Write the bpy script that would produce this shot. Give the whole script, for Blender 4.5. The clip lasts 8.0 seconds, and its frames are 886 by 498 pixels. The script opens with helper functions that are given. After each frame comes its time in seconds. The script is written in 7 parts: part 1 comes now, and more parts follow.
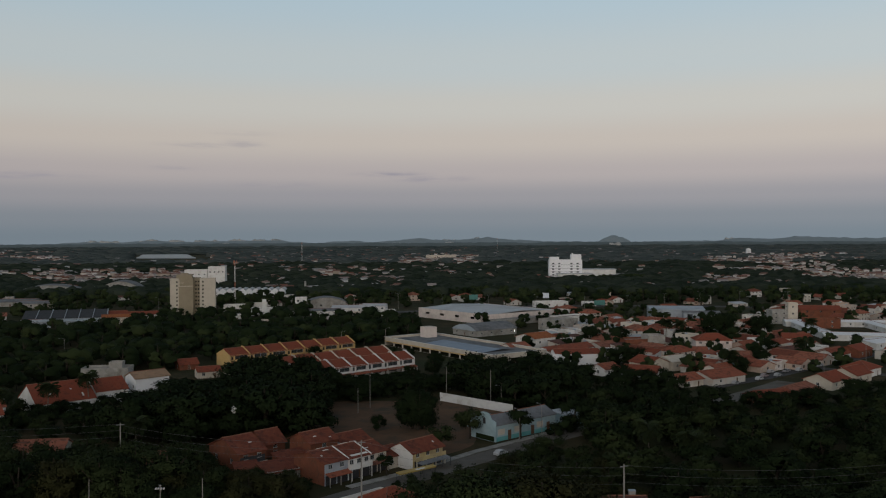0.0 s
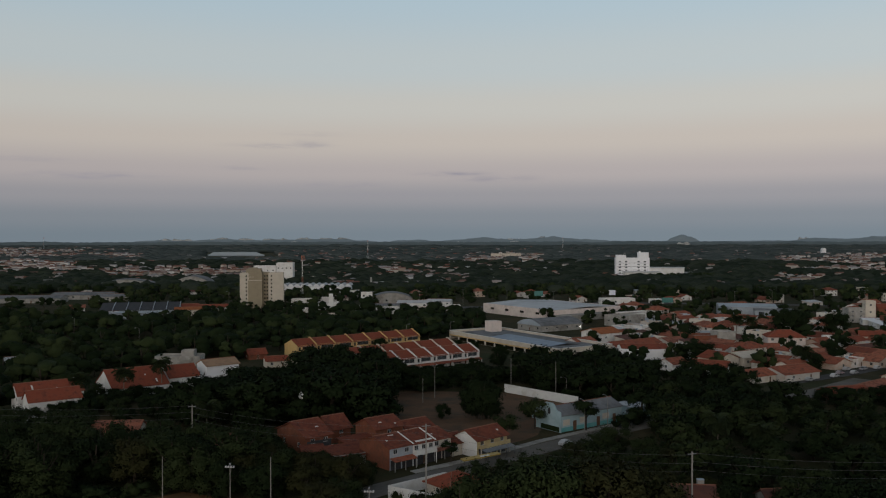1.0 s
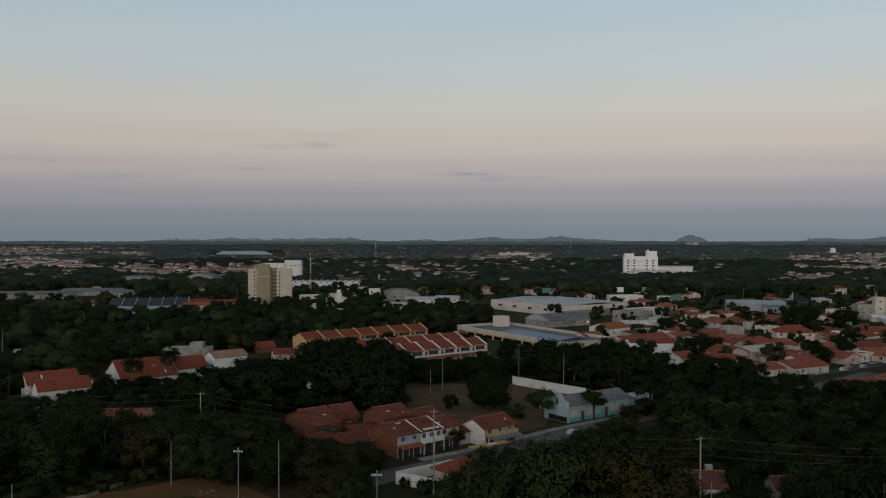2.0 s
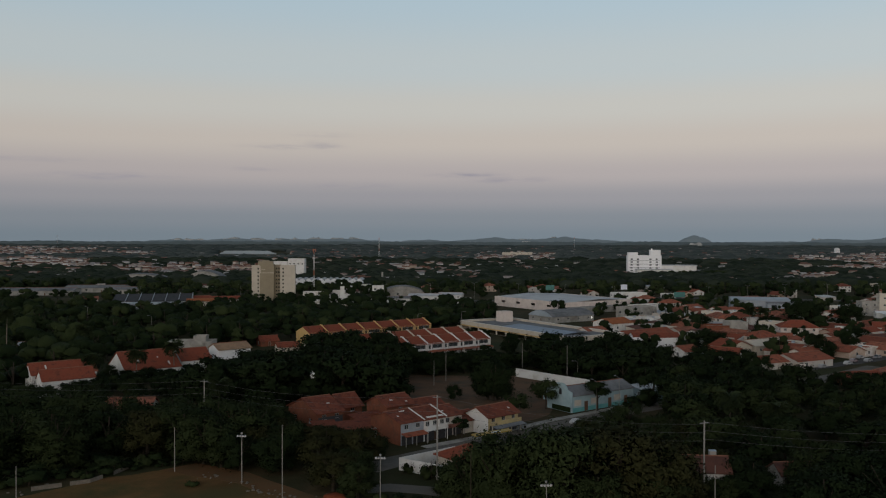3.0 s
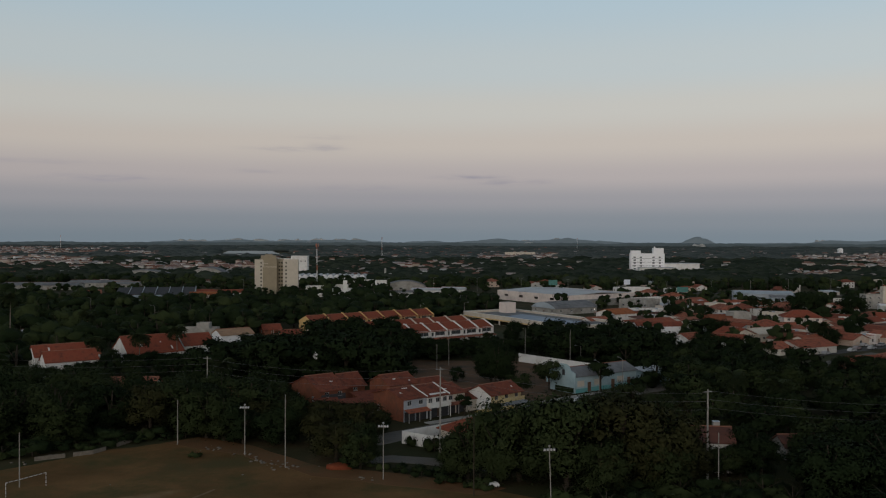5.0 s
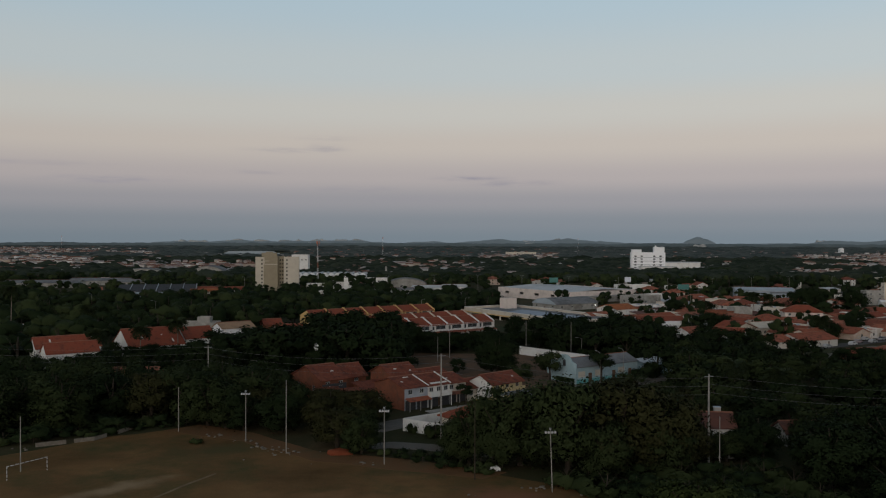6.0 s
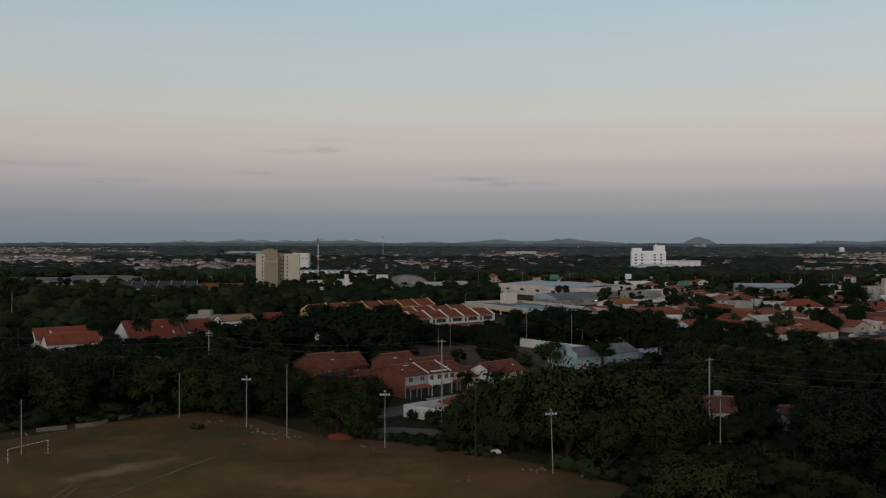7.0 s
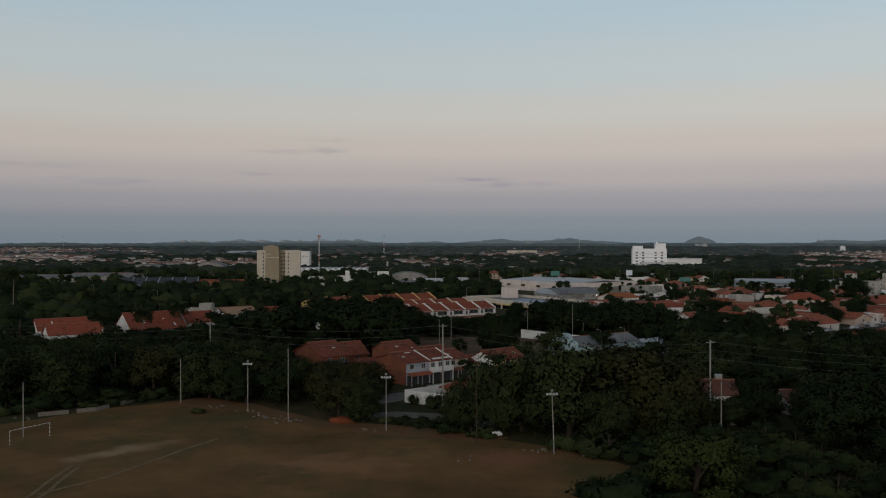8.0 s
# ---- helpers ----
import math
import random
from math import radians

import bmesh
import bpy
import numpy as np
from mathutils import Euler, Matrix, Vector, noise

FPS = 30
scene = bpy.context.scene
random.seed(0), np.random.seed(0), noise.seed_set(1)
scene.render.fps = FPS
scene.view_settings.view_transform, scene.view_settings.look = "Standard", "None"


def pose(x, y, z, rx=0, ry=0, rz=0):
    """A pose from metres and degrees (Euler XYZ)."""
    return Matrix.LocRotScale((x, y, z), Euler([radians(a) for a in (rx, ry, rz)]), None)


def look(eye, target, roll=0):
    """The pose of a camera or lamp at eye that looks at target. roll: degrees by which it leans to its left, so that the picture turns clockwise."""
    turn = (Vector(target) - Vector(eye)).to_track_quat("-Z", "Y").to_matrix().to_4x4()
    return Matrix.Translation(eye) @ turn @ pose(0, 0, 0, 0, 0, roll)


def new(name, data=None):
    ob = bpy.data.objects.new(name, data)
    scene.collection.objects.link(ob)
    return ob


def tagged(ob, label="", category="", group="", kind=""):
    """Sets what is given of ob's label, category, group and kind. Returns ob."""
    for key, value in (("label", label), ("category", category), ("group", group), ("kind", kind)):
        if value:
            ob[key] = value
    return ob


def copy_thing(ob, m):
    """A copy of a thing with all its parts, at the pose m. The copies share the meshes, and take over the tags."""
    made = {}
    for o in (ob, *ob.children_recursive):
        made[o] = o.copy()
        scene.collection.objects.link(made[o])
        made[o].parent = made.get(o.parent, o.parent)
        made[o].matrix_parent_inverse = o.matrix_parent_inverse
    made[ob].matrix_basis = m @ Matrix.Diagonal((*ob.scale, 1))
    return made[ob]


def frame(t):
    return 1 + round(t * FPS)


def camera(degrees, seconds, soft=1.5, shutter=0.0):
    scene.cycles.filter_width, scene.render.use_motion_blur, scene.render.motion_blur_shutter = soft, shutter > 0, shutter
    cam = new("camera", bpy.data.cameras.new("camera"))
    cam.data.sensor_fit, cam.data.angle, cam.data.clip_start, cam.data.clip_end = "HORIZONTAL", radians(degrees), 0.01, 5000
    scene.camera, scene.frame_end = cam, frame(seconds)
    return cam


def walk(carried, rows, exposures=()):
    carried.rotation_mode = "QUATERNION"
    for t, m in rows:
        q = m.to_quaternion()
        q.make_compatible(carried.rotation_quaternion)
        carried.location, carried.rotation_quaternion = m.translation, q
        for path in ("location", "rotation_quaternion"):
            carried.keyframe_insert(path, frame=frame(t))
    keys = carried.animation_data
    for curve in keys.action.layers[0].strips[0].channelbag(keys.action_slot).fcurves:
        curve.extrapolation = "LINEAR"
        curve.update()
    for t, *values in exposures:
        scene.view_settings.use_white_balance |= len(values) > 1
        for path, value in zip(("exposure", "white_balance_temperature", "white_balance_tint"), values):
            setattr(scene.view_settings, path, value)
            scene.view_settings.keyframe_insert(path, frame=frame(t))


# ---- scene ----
cam = camera(54.2, 8.0, soft=1.15)
# seconds, x, y, z, yaw, pitch, lean: a drone sinking almost straight down
ROWS = [
    (0.0, 0.166, 0.378, 57.37, -2.797, -0.876, 0.215),
    (0.5, 0.134, 0.265, 55.90, -0.254, -0.891, 0.140),
    (1.0, 0.103, 0.179, 54.42, 1.498, -0.894, 0.074),
    (1.5, 0.075, 0.116, 52.99, 1.902, -0.887, 0.018),
    (3.0, 0.005, 0.025, 48.46, 2.244, -0.816, -0.101),
    (3.5, -0.014, 0.014, 46.95, 2.310, -0.782, -0.124),
    (4.0, -0.030, 0.008, 45.44, 2.359, -0.745, -0.139),
    (4.5, -0.044, 0.001, 43.92, 2.397, -0.706, -0.147),
    (6.0, -0.073, -0.060, 39.57, 2.478, -0.595, -0.127),
    (6.5, -0.077, -0.107, 38.09, 2.495, -0.565, -0.107),
    (7.0, -0.080, -0.173, 36.53, 2.506, -0.541, -0.081),
    (7.5, -0.080, -0.262, 34.96, 2.539, -0.524, -0.048),
    (8.0, -0.078, -0.379, 33.44, 2.563, -0.516, -0.010),
    ]
walk(cam, [(t, pose(x, y, z, 90 + pitch, lean, yaw)) for t, x, y, z, yaw, pitch, lean in ROWS])
GLOW, SUN = (1.25, 1.0, .82), 0.9  # afterglow behind the camera

# ---- world: after sunset, looking away from the glow ----
world = bpy.data.worlds.new("dusk_sky")
scene.world = world
world.use_nodes = True
wt = world.node_tree
wt.nodes.clear()


def wmath(op, a, b=None):
    n = wt.nodes.new("ShaderNodeMath")
    n.operation = op
    for i, x in enumerate((a, b)):
        if x is None:
            continue
        if isinstance(x, (int, float)):
            n.inputs[i].default_value = x
        else:
            wt.links.new(x, n.inputs[i])
    return n.outputs[0]


def wmix(fac, a, b):
    n = wt.nodes.new("ShaderNodeMix")
    n.data_type = "RGBA"
    for sock, x in ((n.inputs[0], fac), (n.inputs[6], a), (n.inputs[7], b)):
        if isinstance(x, (int, float)):
            sock.default_value = x
        elif isinstance(x, tuple):
            sock.default_value = (*x, 1)
        else:
            wt.links.new(x, sock)
    return n.outputs[2]


wco = wt.nodes.new("ShaderNodeTexCoord")
wsep = wt.nodes.new("ShaderNodeSeparateXYZ")
wt.links.new(wco.outputs["Generated"], wsep.inputs[0])
WX, WY, WZ = wsep.outputs
elev = wmath("MULTIPLY", wmath("ARCSINE", WZ), 180 / math.pi)
azim = wmath("MULTIPLY", wmath("ARCTAN2", WX, WY), 180 / math.pi)
ramp = wt.nodes.new("ShaderNodeValToRGB")
ramp.color_ramp.interpolation = "EASE"
wt.links.new(wmath("DIVIDE", elev, 45.0), ramp.inputs[0])
SKY = [(0.0, (.175, .215, .250)), (1.2, (.215, .240, .270)), (2.6, (.300, .295, .315)), (4.1, (.411, .374, .370)), (6.2, (.507, .460, .417)), (8.4, (.517, .510, .478)),
       (11.0, (.468, .520, .534)), (15.5, (.399, .505, .570)), (24.0, (.205, .270, .330)), (45.0, (.065, .090, .122))]
els = ramp.color_ramp.elements
while len(els) < len(SKY):
    els.new(0.5)
for e, (deg, col) in zip(els, SKY):
    e.position = deg / 45.0
    e.color = (*col, 1)
sky = ramp.outputs[0]
# a little brighter to the right of the view
side = wmath("MULTIPLY_ADD", wmath("MAXIMUM", wmath("MINIMUM", azim, 32.0), -32.0), 0.0018)
side.node.inputs[2].default_value = 1.0
vside = wt.nodes.new("ShaderNodeVectorMath")
vside.operation = "SCALE"
wt.links.new(sky, vside.inputs[0])
wt.links.new(side, vside.inputs["Scale"])
sky = vside.outputs[0]
# thin streaks of cloud low in the sky
wnoise = wt.nodes.new("ShaderNodeTexNoise")
wmap = wt.nodes.new("ShaderNodeCombineXYZ")
wt.links.new(wmath("MULTIPLY", azim, 0.35), wmap.inputs[0])
wt.links.new(wmath("MULTIPLY", elev, 2.4), wmap.inputs[1])
wt.links.new(wmap.outputs[0], wnoise.inputs["Vector"])
wnoise.inputs["Scale"].default_value = 1.6
wnoise.inputs["Detail"].default_value = 5.0
streak = 0.0
for a, e, wa, we, amount in ((-12.6, 5.80, 2.2, .16, .6), (-10.2, 5.95, 1.1, .26, .7), (-.6, 4.05, 2.0, .16, 1.0), (1.8, 3.75, 2.4, .20, 1.0), (-23.5, 3.7, 3.6, .24, .8), (-27.5, 4.6, 3.0, .15, .5), (-14.5, 4.35, 1.3, .12, .5), (-8.2, 3.3, 3.2, .2, .5), (-5.0, 2.7, 3.5, .25, .35), (-10.0, 6.6, 1.6, .15, .35)):
    da = wmath("DIVIDE", wmath("SUBTRACT", azim, a), wa)
    de = wmath("DIVIDE", wmath("SUBTRACT", elev, e), we)
    g = wmath("EXPONENT", wmath("MULTIPLY", wmath("ADD", wmath("MULTIPLY", da, da), wmath("MULTIPLY", de, de)), -1.0))
    g = wmath("MULTIPLY", g, amount)
    streak = g if isinstance(streak, float) else wmath("MAXIMUM", streak, g)
streak = wmath("MULTIPLY", streak, wmath("MULTIPLY", wmath("MAXIMUM", wmath("SUBTRACT", wnoise.outputs[0], 0.30), 0.0), 2.6))
sky = wmix(streak, sky, (.30, .285, .32))
# the glow that the sun has left behind the camera
back = wmath("MAXIMUM", wmath("MULTIPLY", WY, -1.0), 0.0)
glow = wmath("MULTIPLY", wmath("MULTIPLY", back, back), wmath("EXPONENT", wmath("MULTIPLY", wmath("MULTIPLY", elev, elev), -1 / 380)))
sky = wmix(wmath("MINIMUM", glow, 1.0), sky, GLOW)
below = wmath("LESS_THAN", WZ, -0.02)
sky = wmix(below, sky, (.03, .03, .03))
bg = wt.nodes.new("ShaderNodeBackground")
wt.links.new(sky, bg.inputs[0])
bg.inputs[1].default_value = 1.035
wout = wt.nodes.new("ShaderNodeOutputWorld")
wt.links.new(bg.outputs[0], wout.inputs[0])

sun_data = bpy.data.lights.new("afterglow", "SUN")
sun_data.energy = SUN
sun_data.angle = radians(70)
sun_data.color = (1.0, 0.93, 0.86)
sun = new("afterglow", sun_data)
sun.matrix_world = look((0, 0, 200), (60, 150, 200 - 42))

# ---- materials ----


def material(name, colors, scale=1.0, rough=0.9, bump=0.0, fine=None, per="none", metal=0.0, spec=0.3, stain=None, stain_scale=0.15, vary=.9):
    """Noise between the colours at two scales; per: 'object' or 'island' shifts the colour from piece to piece."""
    m = bpy.data.materials.new(name)
    m.use_nodes = True
    nt = m.node_tree
    b = nt.nodes["Principled BSDF"]
    b.inputs["Roughness"].default_value = rough
    b.inputs["Metallic"].default_value = metal
    b.inputs["Specular IOR Level"].default_value = spec
    co = nt.nodes.new("ShaderNodeTexCoord")
    noi = nt.nodes.new("ShaderNodeTexNoise")
    nt.links.new(co.outputs["Object"], noi.inputs["Vector"])
    noi.inputs["Scale"].default_value = scale
    noi.inputs["Detail"].default_value = 6
    noi.inputs["Roughness"].default_value = 0.65
    fac = noi.outputs[0]
    if per != "none":
        src = nt.nodes.new("ShaderNodeObjectInfo" if per == "object" else "ShaderNodeNewGeometry")
        out = src.outputs["Random"] if per == "object" else src.outputs["Random Per Island"]
        mx = nt.nodes.new("ShaderNodeMath")
        mx.operation = "MULTIPLY_ADD"
        nt.links.new(fac, mx.inputs[0])
        mx.inputs[1].default_value = 1.35 - vary
        ad = nt.nodes.new("ShaderNodeMath")
        ad.operation = "MULTIPLY_ADD"
        nt.links.new(out, ad.inputs[0])
        ad.inputs[1].default_value = vary
        ad.inputs[2].default_value = -0.15
        nt.links.new(ad.outputs[0], mx.inputs[2])
        fac = mx.outputs[0]
    rmp = nt.nodes.new("ShaderNodeValToRGB")
    nt.links.new(fac, rmp.inputs[0])
    el = rmp.color_ramp.elements
    lo, hi = (0.3, 0.7) if per == "none" else (0.05, 0.95)
    while len(el) < len(colors):
        el.new(0.5)
    for i, c in enumerate(colors):
        el[i].position = lo + (hi - lo) * i / max(1, len(colors) - 1)
        el[i].color = (*c, 1)
    col = rmp.outputs[0]
    if stain:
        n2 = nt.nodes.new("ShaderNodeTexNoise")
        nt.links.new(co.outputs["Object"], n2.inputs["Vector"])
        n2.inputs["Scale"].default_value = stain_scale
        n2.inputs["Detail"].default_value = 8
        n2.inputs["Roughness"].default_value = 0.7
        r2 = nt.nodes.new("ShaderNodeValToRGB")
        r2.color_ramp.elements[0].position, r2.color_ramp.elements[1].position = 0.48, 0.66
        nt.links.new(n2.outputs[0], r2.inputs[0])
        mix = nt.nodes.new("ShaderNodeMix")
        mix.data_type = "RGBA"
        nt.links.new(r2.outputs[0], mix.inputs[0])
        nt.links.new(col, mix.inputs[6])
        mix.inputs[7].default_value = (*stain, 1)
        col = mix.outputs[2]
    nt.links.new(col, b.inputs["Base Color"])
    if bump:
        bn = nt.nodes.new("ShaderNodeBump")
        bn.inputs["Strength"].default_value = bump
        bn.inputs["Distance"].default_value = 0.2
        n3 = nt.nodes.new("ShaderNodeTexNoise")
        nt.links.new(co.outputs["Object"], n3.inputs["Vector"])
        n3.inputs["Scale"].default_value = fine or scale * 4
        n3.inputs["Detail"].default_value = 5
        nt.links.new(n3.outputs[0], bn.inputs["Height"])
        nt.links.new(bn.outputs[0], b.inputs["Normal"])
    return m


M = {}
M["earth"] = material("earth", [(.026, .030, .014), (.045, .042, .022), (.085, .062, .034)], .05, .98, .4, 1.5, spec=.05, stain=(.035, .045, .02), stain_scale=.02)
M["dirt"] = material("field_dirt", [(0.092, 0.0555, 0.023), (0.156, 0.089, 0.038), (0.205, 0.121, 0.052)], .05, .98, .4, 2.0, stain=(.074, .068, .028), stain_scale=.045, spec=.05)
M["dirt_red"] = material("red_dirt", [(.125, .068, .033), (.175, .098, .050)], .12, .98, .4, 2.0, stain=(.09, .072, .038), stain_scale=.06, spec=.05)
M["red_clay"] = material("red_clay", [(.15, .040, .020), (.20, .062, .032)], .6, .98, .4, 3.0, spec=.05)
M["track"] = material("pale_worn_earth", [(.120, .080, .040), (.200, .140, .075)], .4, .95, .2)
M["asphalt"] = material("asphalt", [(.045, .045, .046), (.065, .063, .062)], .3, .9, .2, 6, stain=(.09, .085, .08), stain_scale=.08)
M["stone_road"] = material("cobbled_street", [(.12, .112, .10), (.18, .165, .148)], .4, .95, .4, 5, spec=.1, stain=(.10, .085, .065), stain_scale=.1)
M["concrete"] = material("concrete", [(.26, .25, .23), (.38, .37, .34)], .4, .85, .2, 6, stain=(.18, .17, .15))
M["pole"] = material("pole_concrete", [(0.215, 0.2064, 0.1892), (0.3096, 0.2967, 0.2709)], .7, .85, .1)
M["dirt_yard"] = material("trodden_yard", [(.105, .068, .045), (.165, .10, .062)], .1, .98, .4, 2.0, stain=(.075, .066, .05), stain_scale=.11, spec=.05)
M["steel"] = material("galvanised_steel", [(0.231, 0.238, 0.245), (0.315, 0.322, 0.329)], 2, .5, 0, metal=.6)
M["tile"] = material("clay_roof_tile", [(0.1908, 0.05208, 0.03168), (0.2597, 0.0744, 0.044), (0.318, 0.09858, 0.05808)], .55, .95, .5, 4, stain=(.115, .044, .032), stain_scale=.55, spec=.08)
M["tile_var"] = material("weathered_clay_tile", [(0.175, 0.062, 0.042), (0.275, 0.088, 0.054), (0.345, 0.122, 0.074), (0.27, 0.118, 0.082)], .5, .95, .5, 4, per="object", stain=(.100, .048, .036), stain_scale=.5, spec=.08)
M["tile_street"] = material("dark_clay_tile", [(.135, .044, .030), (.185, .060, .038), (.230, .080, .050)], .55, .95, .5, 4, stain=(.085, .038, .030), stain_scale=.5, spec=.08)
M["ridge"] = material("ridge_mortar", [(.20, .085, .055), (.29, .14, .095)], 1, .9)
M["white"] = material("white_render", [(.62, .62, .60), (.76, .76, .74)], .5, .85, .1, 3, stain=(.52, .50, .46), stain_scale=.25)
M["whiter"] = material("clean_white_paint", [(.74, .75, .76), (.82, .83, .84)], .4, .8)
M["cream"] = material("cream_paint", [(.50, .45, .37), (.60, .55, .46)], .4, .85, .1, 3, stain=(.42, .37, .31))
M["tile_orange"] = material("new_orange_tile", [(.30, .105, .045), (.38, .14, .06)], .55, .95, .5, 4, stain=(.22, .085, .045), stain_scale=.5, spec=.08)
M["pale_orange"] = material("faded_orange_roof", [(.30, .19, .115), (.36, .235, .15)], .2, .85, stain=(.22, .15, .10), stain_scale=.3)
M["tile_old"] = material("old_dark_tiles", [(0.1105, 0.046, 0.033), (0.156, 0.06325, 0.044)], .6, .9, .3, 5, stain=(.05, .032, .028), stain_scale=.3)
M["tower_beige"] = material("tower_beige", [(0.452, 0.4124, 0.339), (0.5424, 0.4972, 0.4124)], .2, .85)
M["tower_ochre"] = material("tower_ochre", [(.25, .215, .15), (.31, .265, .185)], .2, .85)
M["yellow"] = material("yellow_paint", [(.46, .36, .17), (.55, .44, .23)], .5, .85, .1, 3, stain=(.38, .30, .17))
M["ochre"] = material("ochre_row_paint", [(.52, .34, .13), (.60, .42, .18)], .4, .85, stain=(.45, .32, .16))
M["blue"] = material("pale_blue_paint", [(.30, .42, .46), (.38, .50, .54)], .4, .85, .1, 3, stain=(.26, .36, .39))
M["turquoise"] = material("turquoise_dado", [(.11, .34, .35), (.17, .42, .42)], .4, .85)
M["bluegrey"] = material("blue_grey_paint", [(.30, .34, .38), (.38, .42, .46)], .4, .85, stain=(.27, .29, .32))
M["greyblue_roof"] = material("blue_grey_sheet", [(.30, .36, .41), (.42, .48, .53)], .2, .6, stain=(.26, .30, .33), stain_scale=.1)
M["solar"] = material("blue_sheet_roof", [(.15, .20, .27), (.22, .28, .36)], .3, .5)
M["grey_roof"] = material("fibre_cement", [(.15, .158, .165), (.23, .24, .25)], .3, .9, .3, 4, spec=.15, stain=(.11, .115, .12), stain_scale=.12)
M["dark_roof"] = material("dark_sheet_roof", [(0.045, 0.048, 0.0528), (0.072, 0.075, 0.081)], .3, .9, .3, 4, spec=.15, stain=(.055, .058, .062), stain_scale=.12)
M["pale_roof"] = material("pale_metal_roof", [(.42, .44, .46), (.54, .56, .58)], .1, .7, stain=(.33, .34, .35), stain_scale=.06)
M["brick"] = material("bare_red_brick", [(0.165, 0.060, 0.036), (0.225, 0.088, 0.052)], .8, .95, .3, 6, stain=(.13, .062, .042), stain_scale=.5, spec=.1)
M["wall_var"] = material("house_paint", [(.68, .68, .65), (.56, .50, .41), (.76, .76, .75), (.50, .36, .27), (.50, .48, .44), (.78, .78, .77)], .3, .88, per="object", stain=(.45, .42, .37), stain_scale=.3)
M["pink"] = material("pale_pink_paint", [(.60, .52, .47), (.70, .62, .57)], .4, .85, .1, 3, stain=(.50, .44, .40))
M["wire"] = material("bare_cable", [(.12, .12, .125), (.18, .18, .185)], 1, .6)
M["wood"] = material("door_wood", [(.09, .05, .03), (.15, .085, .05)], 2, .7)
M["frame"] = material("window_frame", [(.42, .42, .41), (.55, .55, .54)], 2, .6)
# Dark metal, also used for panels that stand in for shade
M["metal_and_shade"] = material("dark_metal_and_shade", [(.05, .05, .055), (.08, .08, .085)], 2, .5, metal=.5)
M["tank"] = material("water_tank_fibre", [(.30, .36, .42), (.40, .46, .52)], 1, .8)
M["red_paint"] = material("red_mast_paint", [(.36, .13, .075), (.44, .18, .11)], .5, .7)
M["bark"] = material("bark", [(.028, .022, .016), (.055, .043, .031)], 1.5, .95, .5, 6)
M["palm_bark"] = material("palm_bark", [(.12, .10, .08), (.20, .17, .14)], 2, .95, .4, 6)
M["leaf_dark"] = material("dark_leaves", [(0.01049, 0.01776, 0.007857), (0.01521, 0.02498, 0.0101), (0.02151, 0.0322, 0.01291)], .22, .9, per="island", spec=.05, vary=.14)
M["leaf_olive"] = material("olive_leaves", [(0.0200, 0.0300, 0.0118), (0.0285, 0.0405, 0.0158), (0.0390, 0.0515, 0.0200)], .22, .9, per="island", spec=.05, vary=.14)
M["leaf_dry"] = material("dry_leaves", [(0.0248, 0.0279, 0.01125), (0.0342, 0.036, 0.0144), (0.04446, 0.0441, 0.018)], .22, .9, per="island", spec=.05, vary=.14)
M["leaf_palm"] = material("palm_leaves", [(0.0161, 0.0253, 0.01035), (0.0299, 0.0414, 0.0161)], .5, .8, per="island", spec=.1)
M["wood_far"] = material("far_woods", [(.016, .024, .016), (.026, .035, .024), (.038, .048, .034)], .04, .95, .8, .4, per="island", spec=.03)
# Aerial haze put into the colour: paler and bluer than the nearer woods
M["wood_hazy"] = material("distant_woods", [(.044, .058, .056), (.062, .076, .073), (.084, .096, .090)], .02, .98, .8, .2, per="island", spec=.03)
M["far_wall"] = material("far_house_walls", [(.48, .46, .43), (.34, .27, .21), (.60, .59, .57), (.38, .33, .28), (.66, .66, .65)], .1, .9, per="island")
M["far_roof"] = material("far_house_roofs", [(.15, .072, .052), (.20, .098, .07), (.30, .30, .30), (.17, .10, .08), (.22, .125, .098), (.38, .38, .38)], .1, .95, per="island", spec=.1)
M["leaf_light"] = material("light_leaves", [(0.02304, 0.033, 0.01056), (0.03456, 0.047, 0.01408), (0.04992, 0.063, 0.01936)], .22, .9, per="island", spec=.05, vary=.14)
# Distance haze put into the blue-grey colour of the hills
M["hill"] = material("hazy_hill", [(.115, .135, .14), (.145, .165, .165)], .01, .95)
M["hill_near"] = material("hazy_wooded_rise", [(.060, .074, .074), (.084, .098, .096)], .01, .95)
# A faint emission adds to that haze; real hills give off no light
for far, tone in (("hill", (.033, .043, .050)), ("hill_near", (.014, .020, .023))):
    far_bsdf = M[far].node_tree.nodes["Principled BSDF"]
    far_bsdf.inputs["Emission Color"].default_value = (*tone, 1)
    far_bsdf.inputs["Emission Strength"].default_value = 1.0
M["sand"] = material("dune_sand", [(.42, .41, .38), (.52, .50, .46)], .03, .95, stain=(.20, .21, .20), stain_scale=.025)
M["car_paint"] = material("car_paint", [(.55, .56, .57), (.06, .06, .065), (.62, .63, .64), (.30, .31, .32), (.25, .03, .03)], .05, .35, per="object", spec=.5)
M["bus_yellow"] = material("canopy_yellow", [(0.3562, 0.2438, 0.05625), (0.4312, 0.3, 0.08438)], .4, .5)
M["rubber"] = material("rubber", [(.02, .02, .02), (.03, .03, .03)], 3, .9)
M["net_white"] = material("goal_paint", [(0.528, 0.528, 0.512), (0.608, 0.608, 0.592)], 2, .6)
M["sign_green"] = material("billboard_green", [(.05, .16, .15), (.09, .24, .22)], .6, .6)
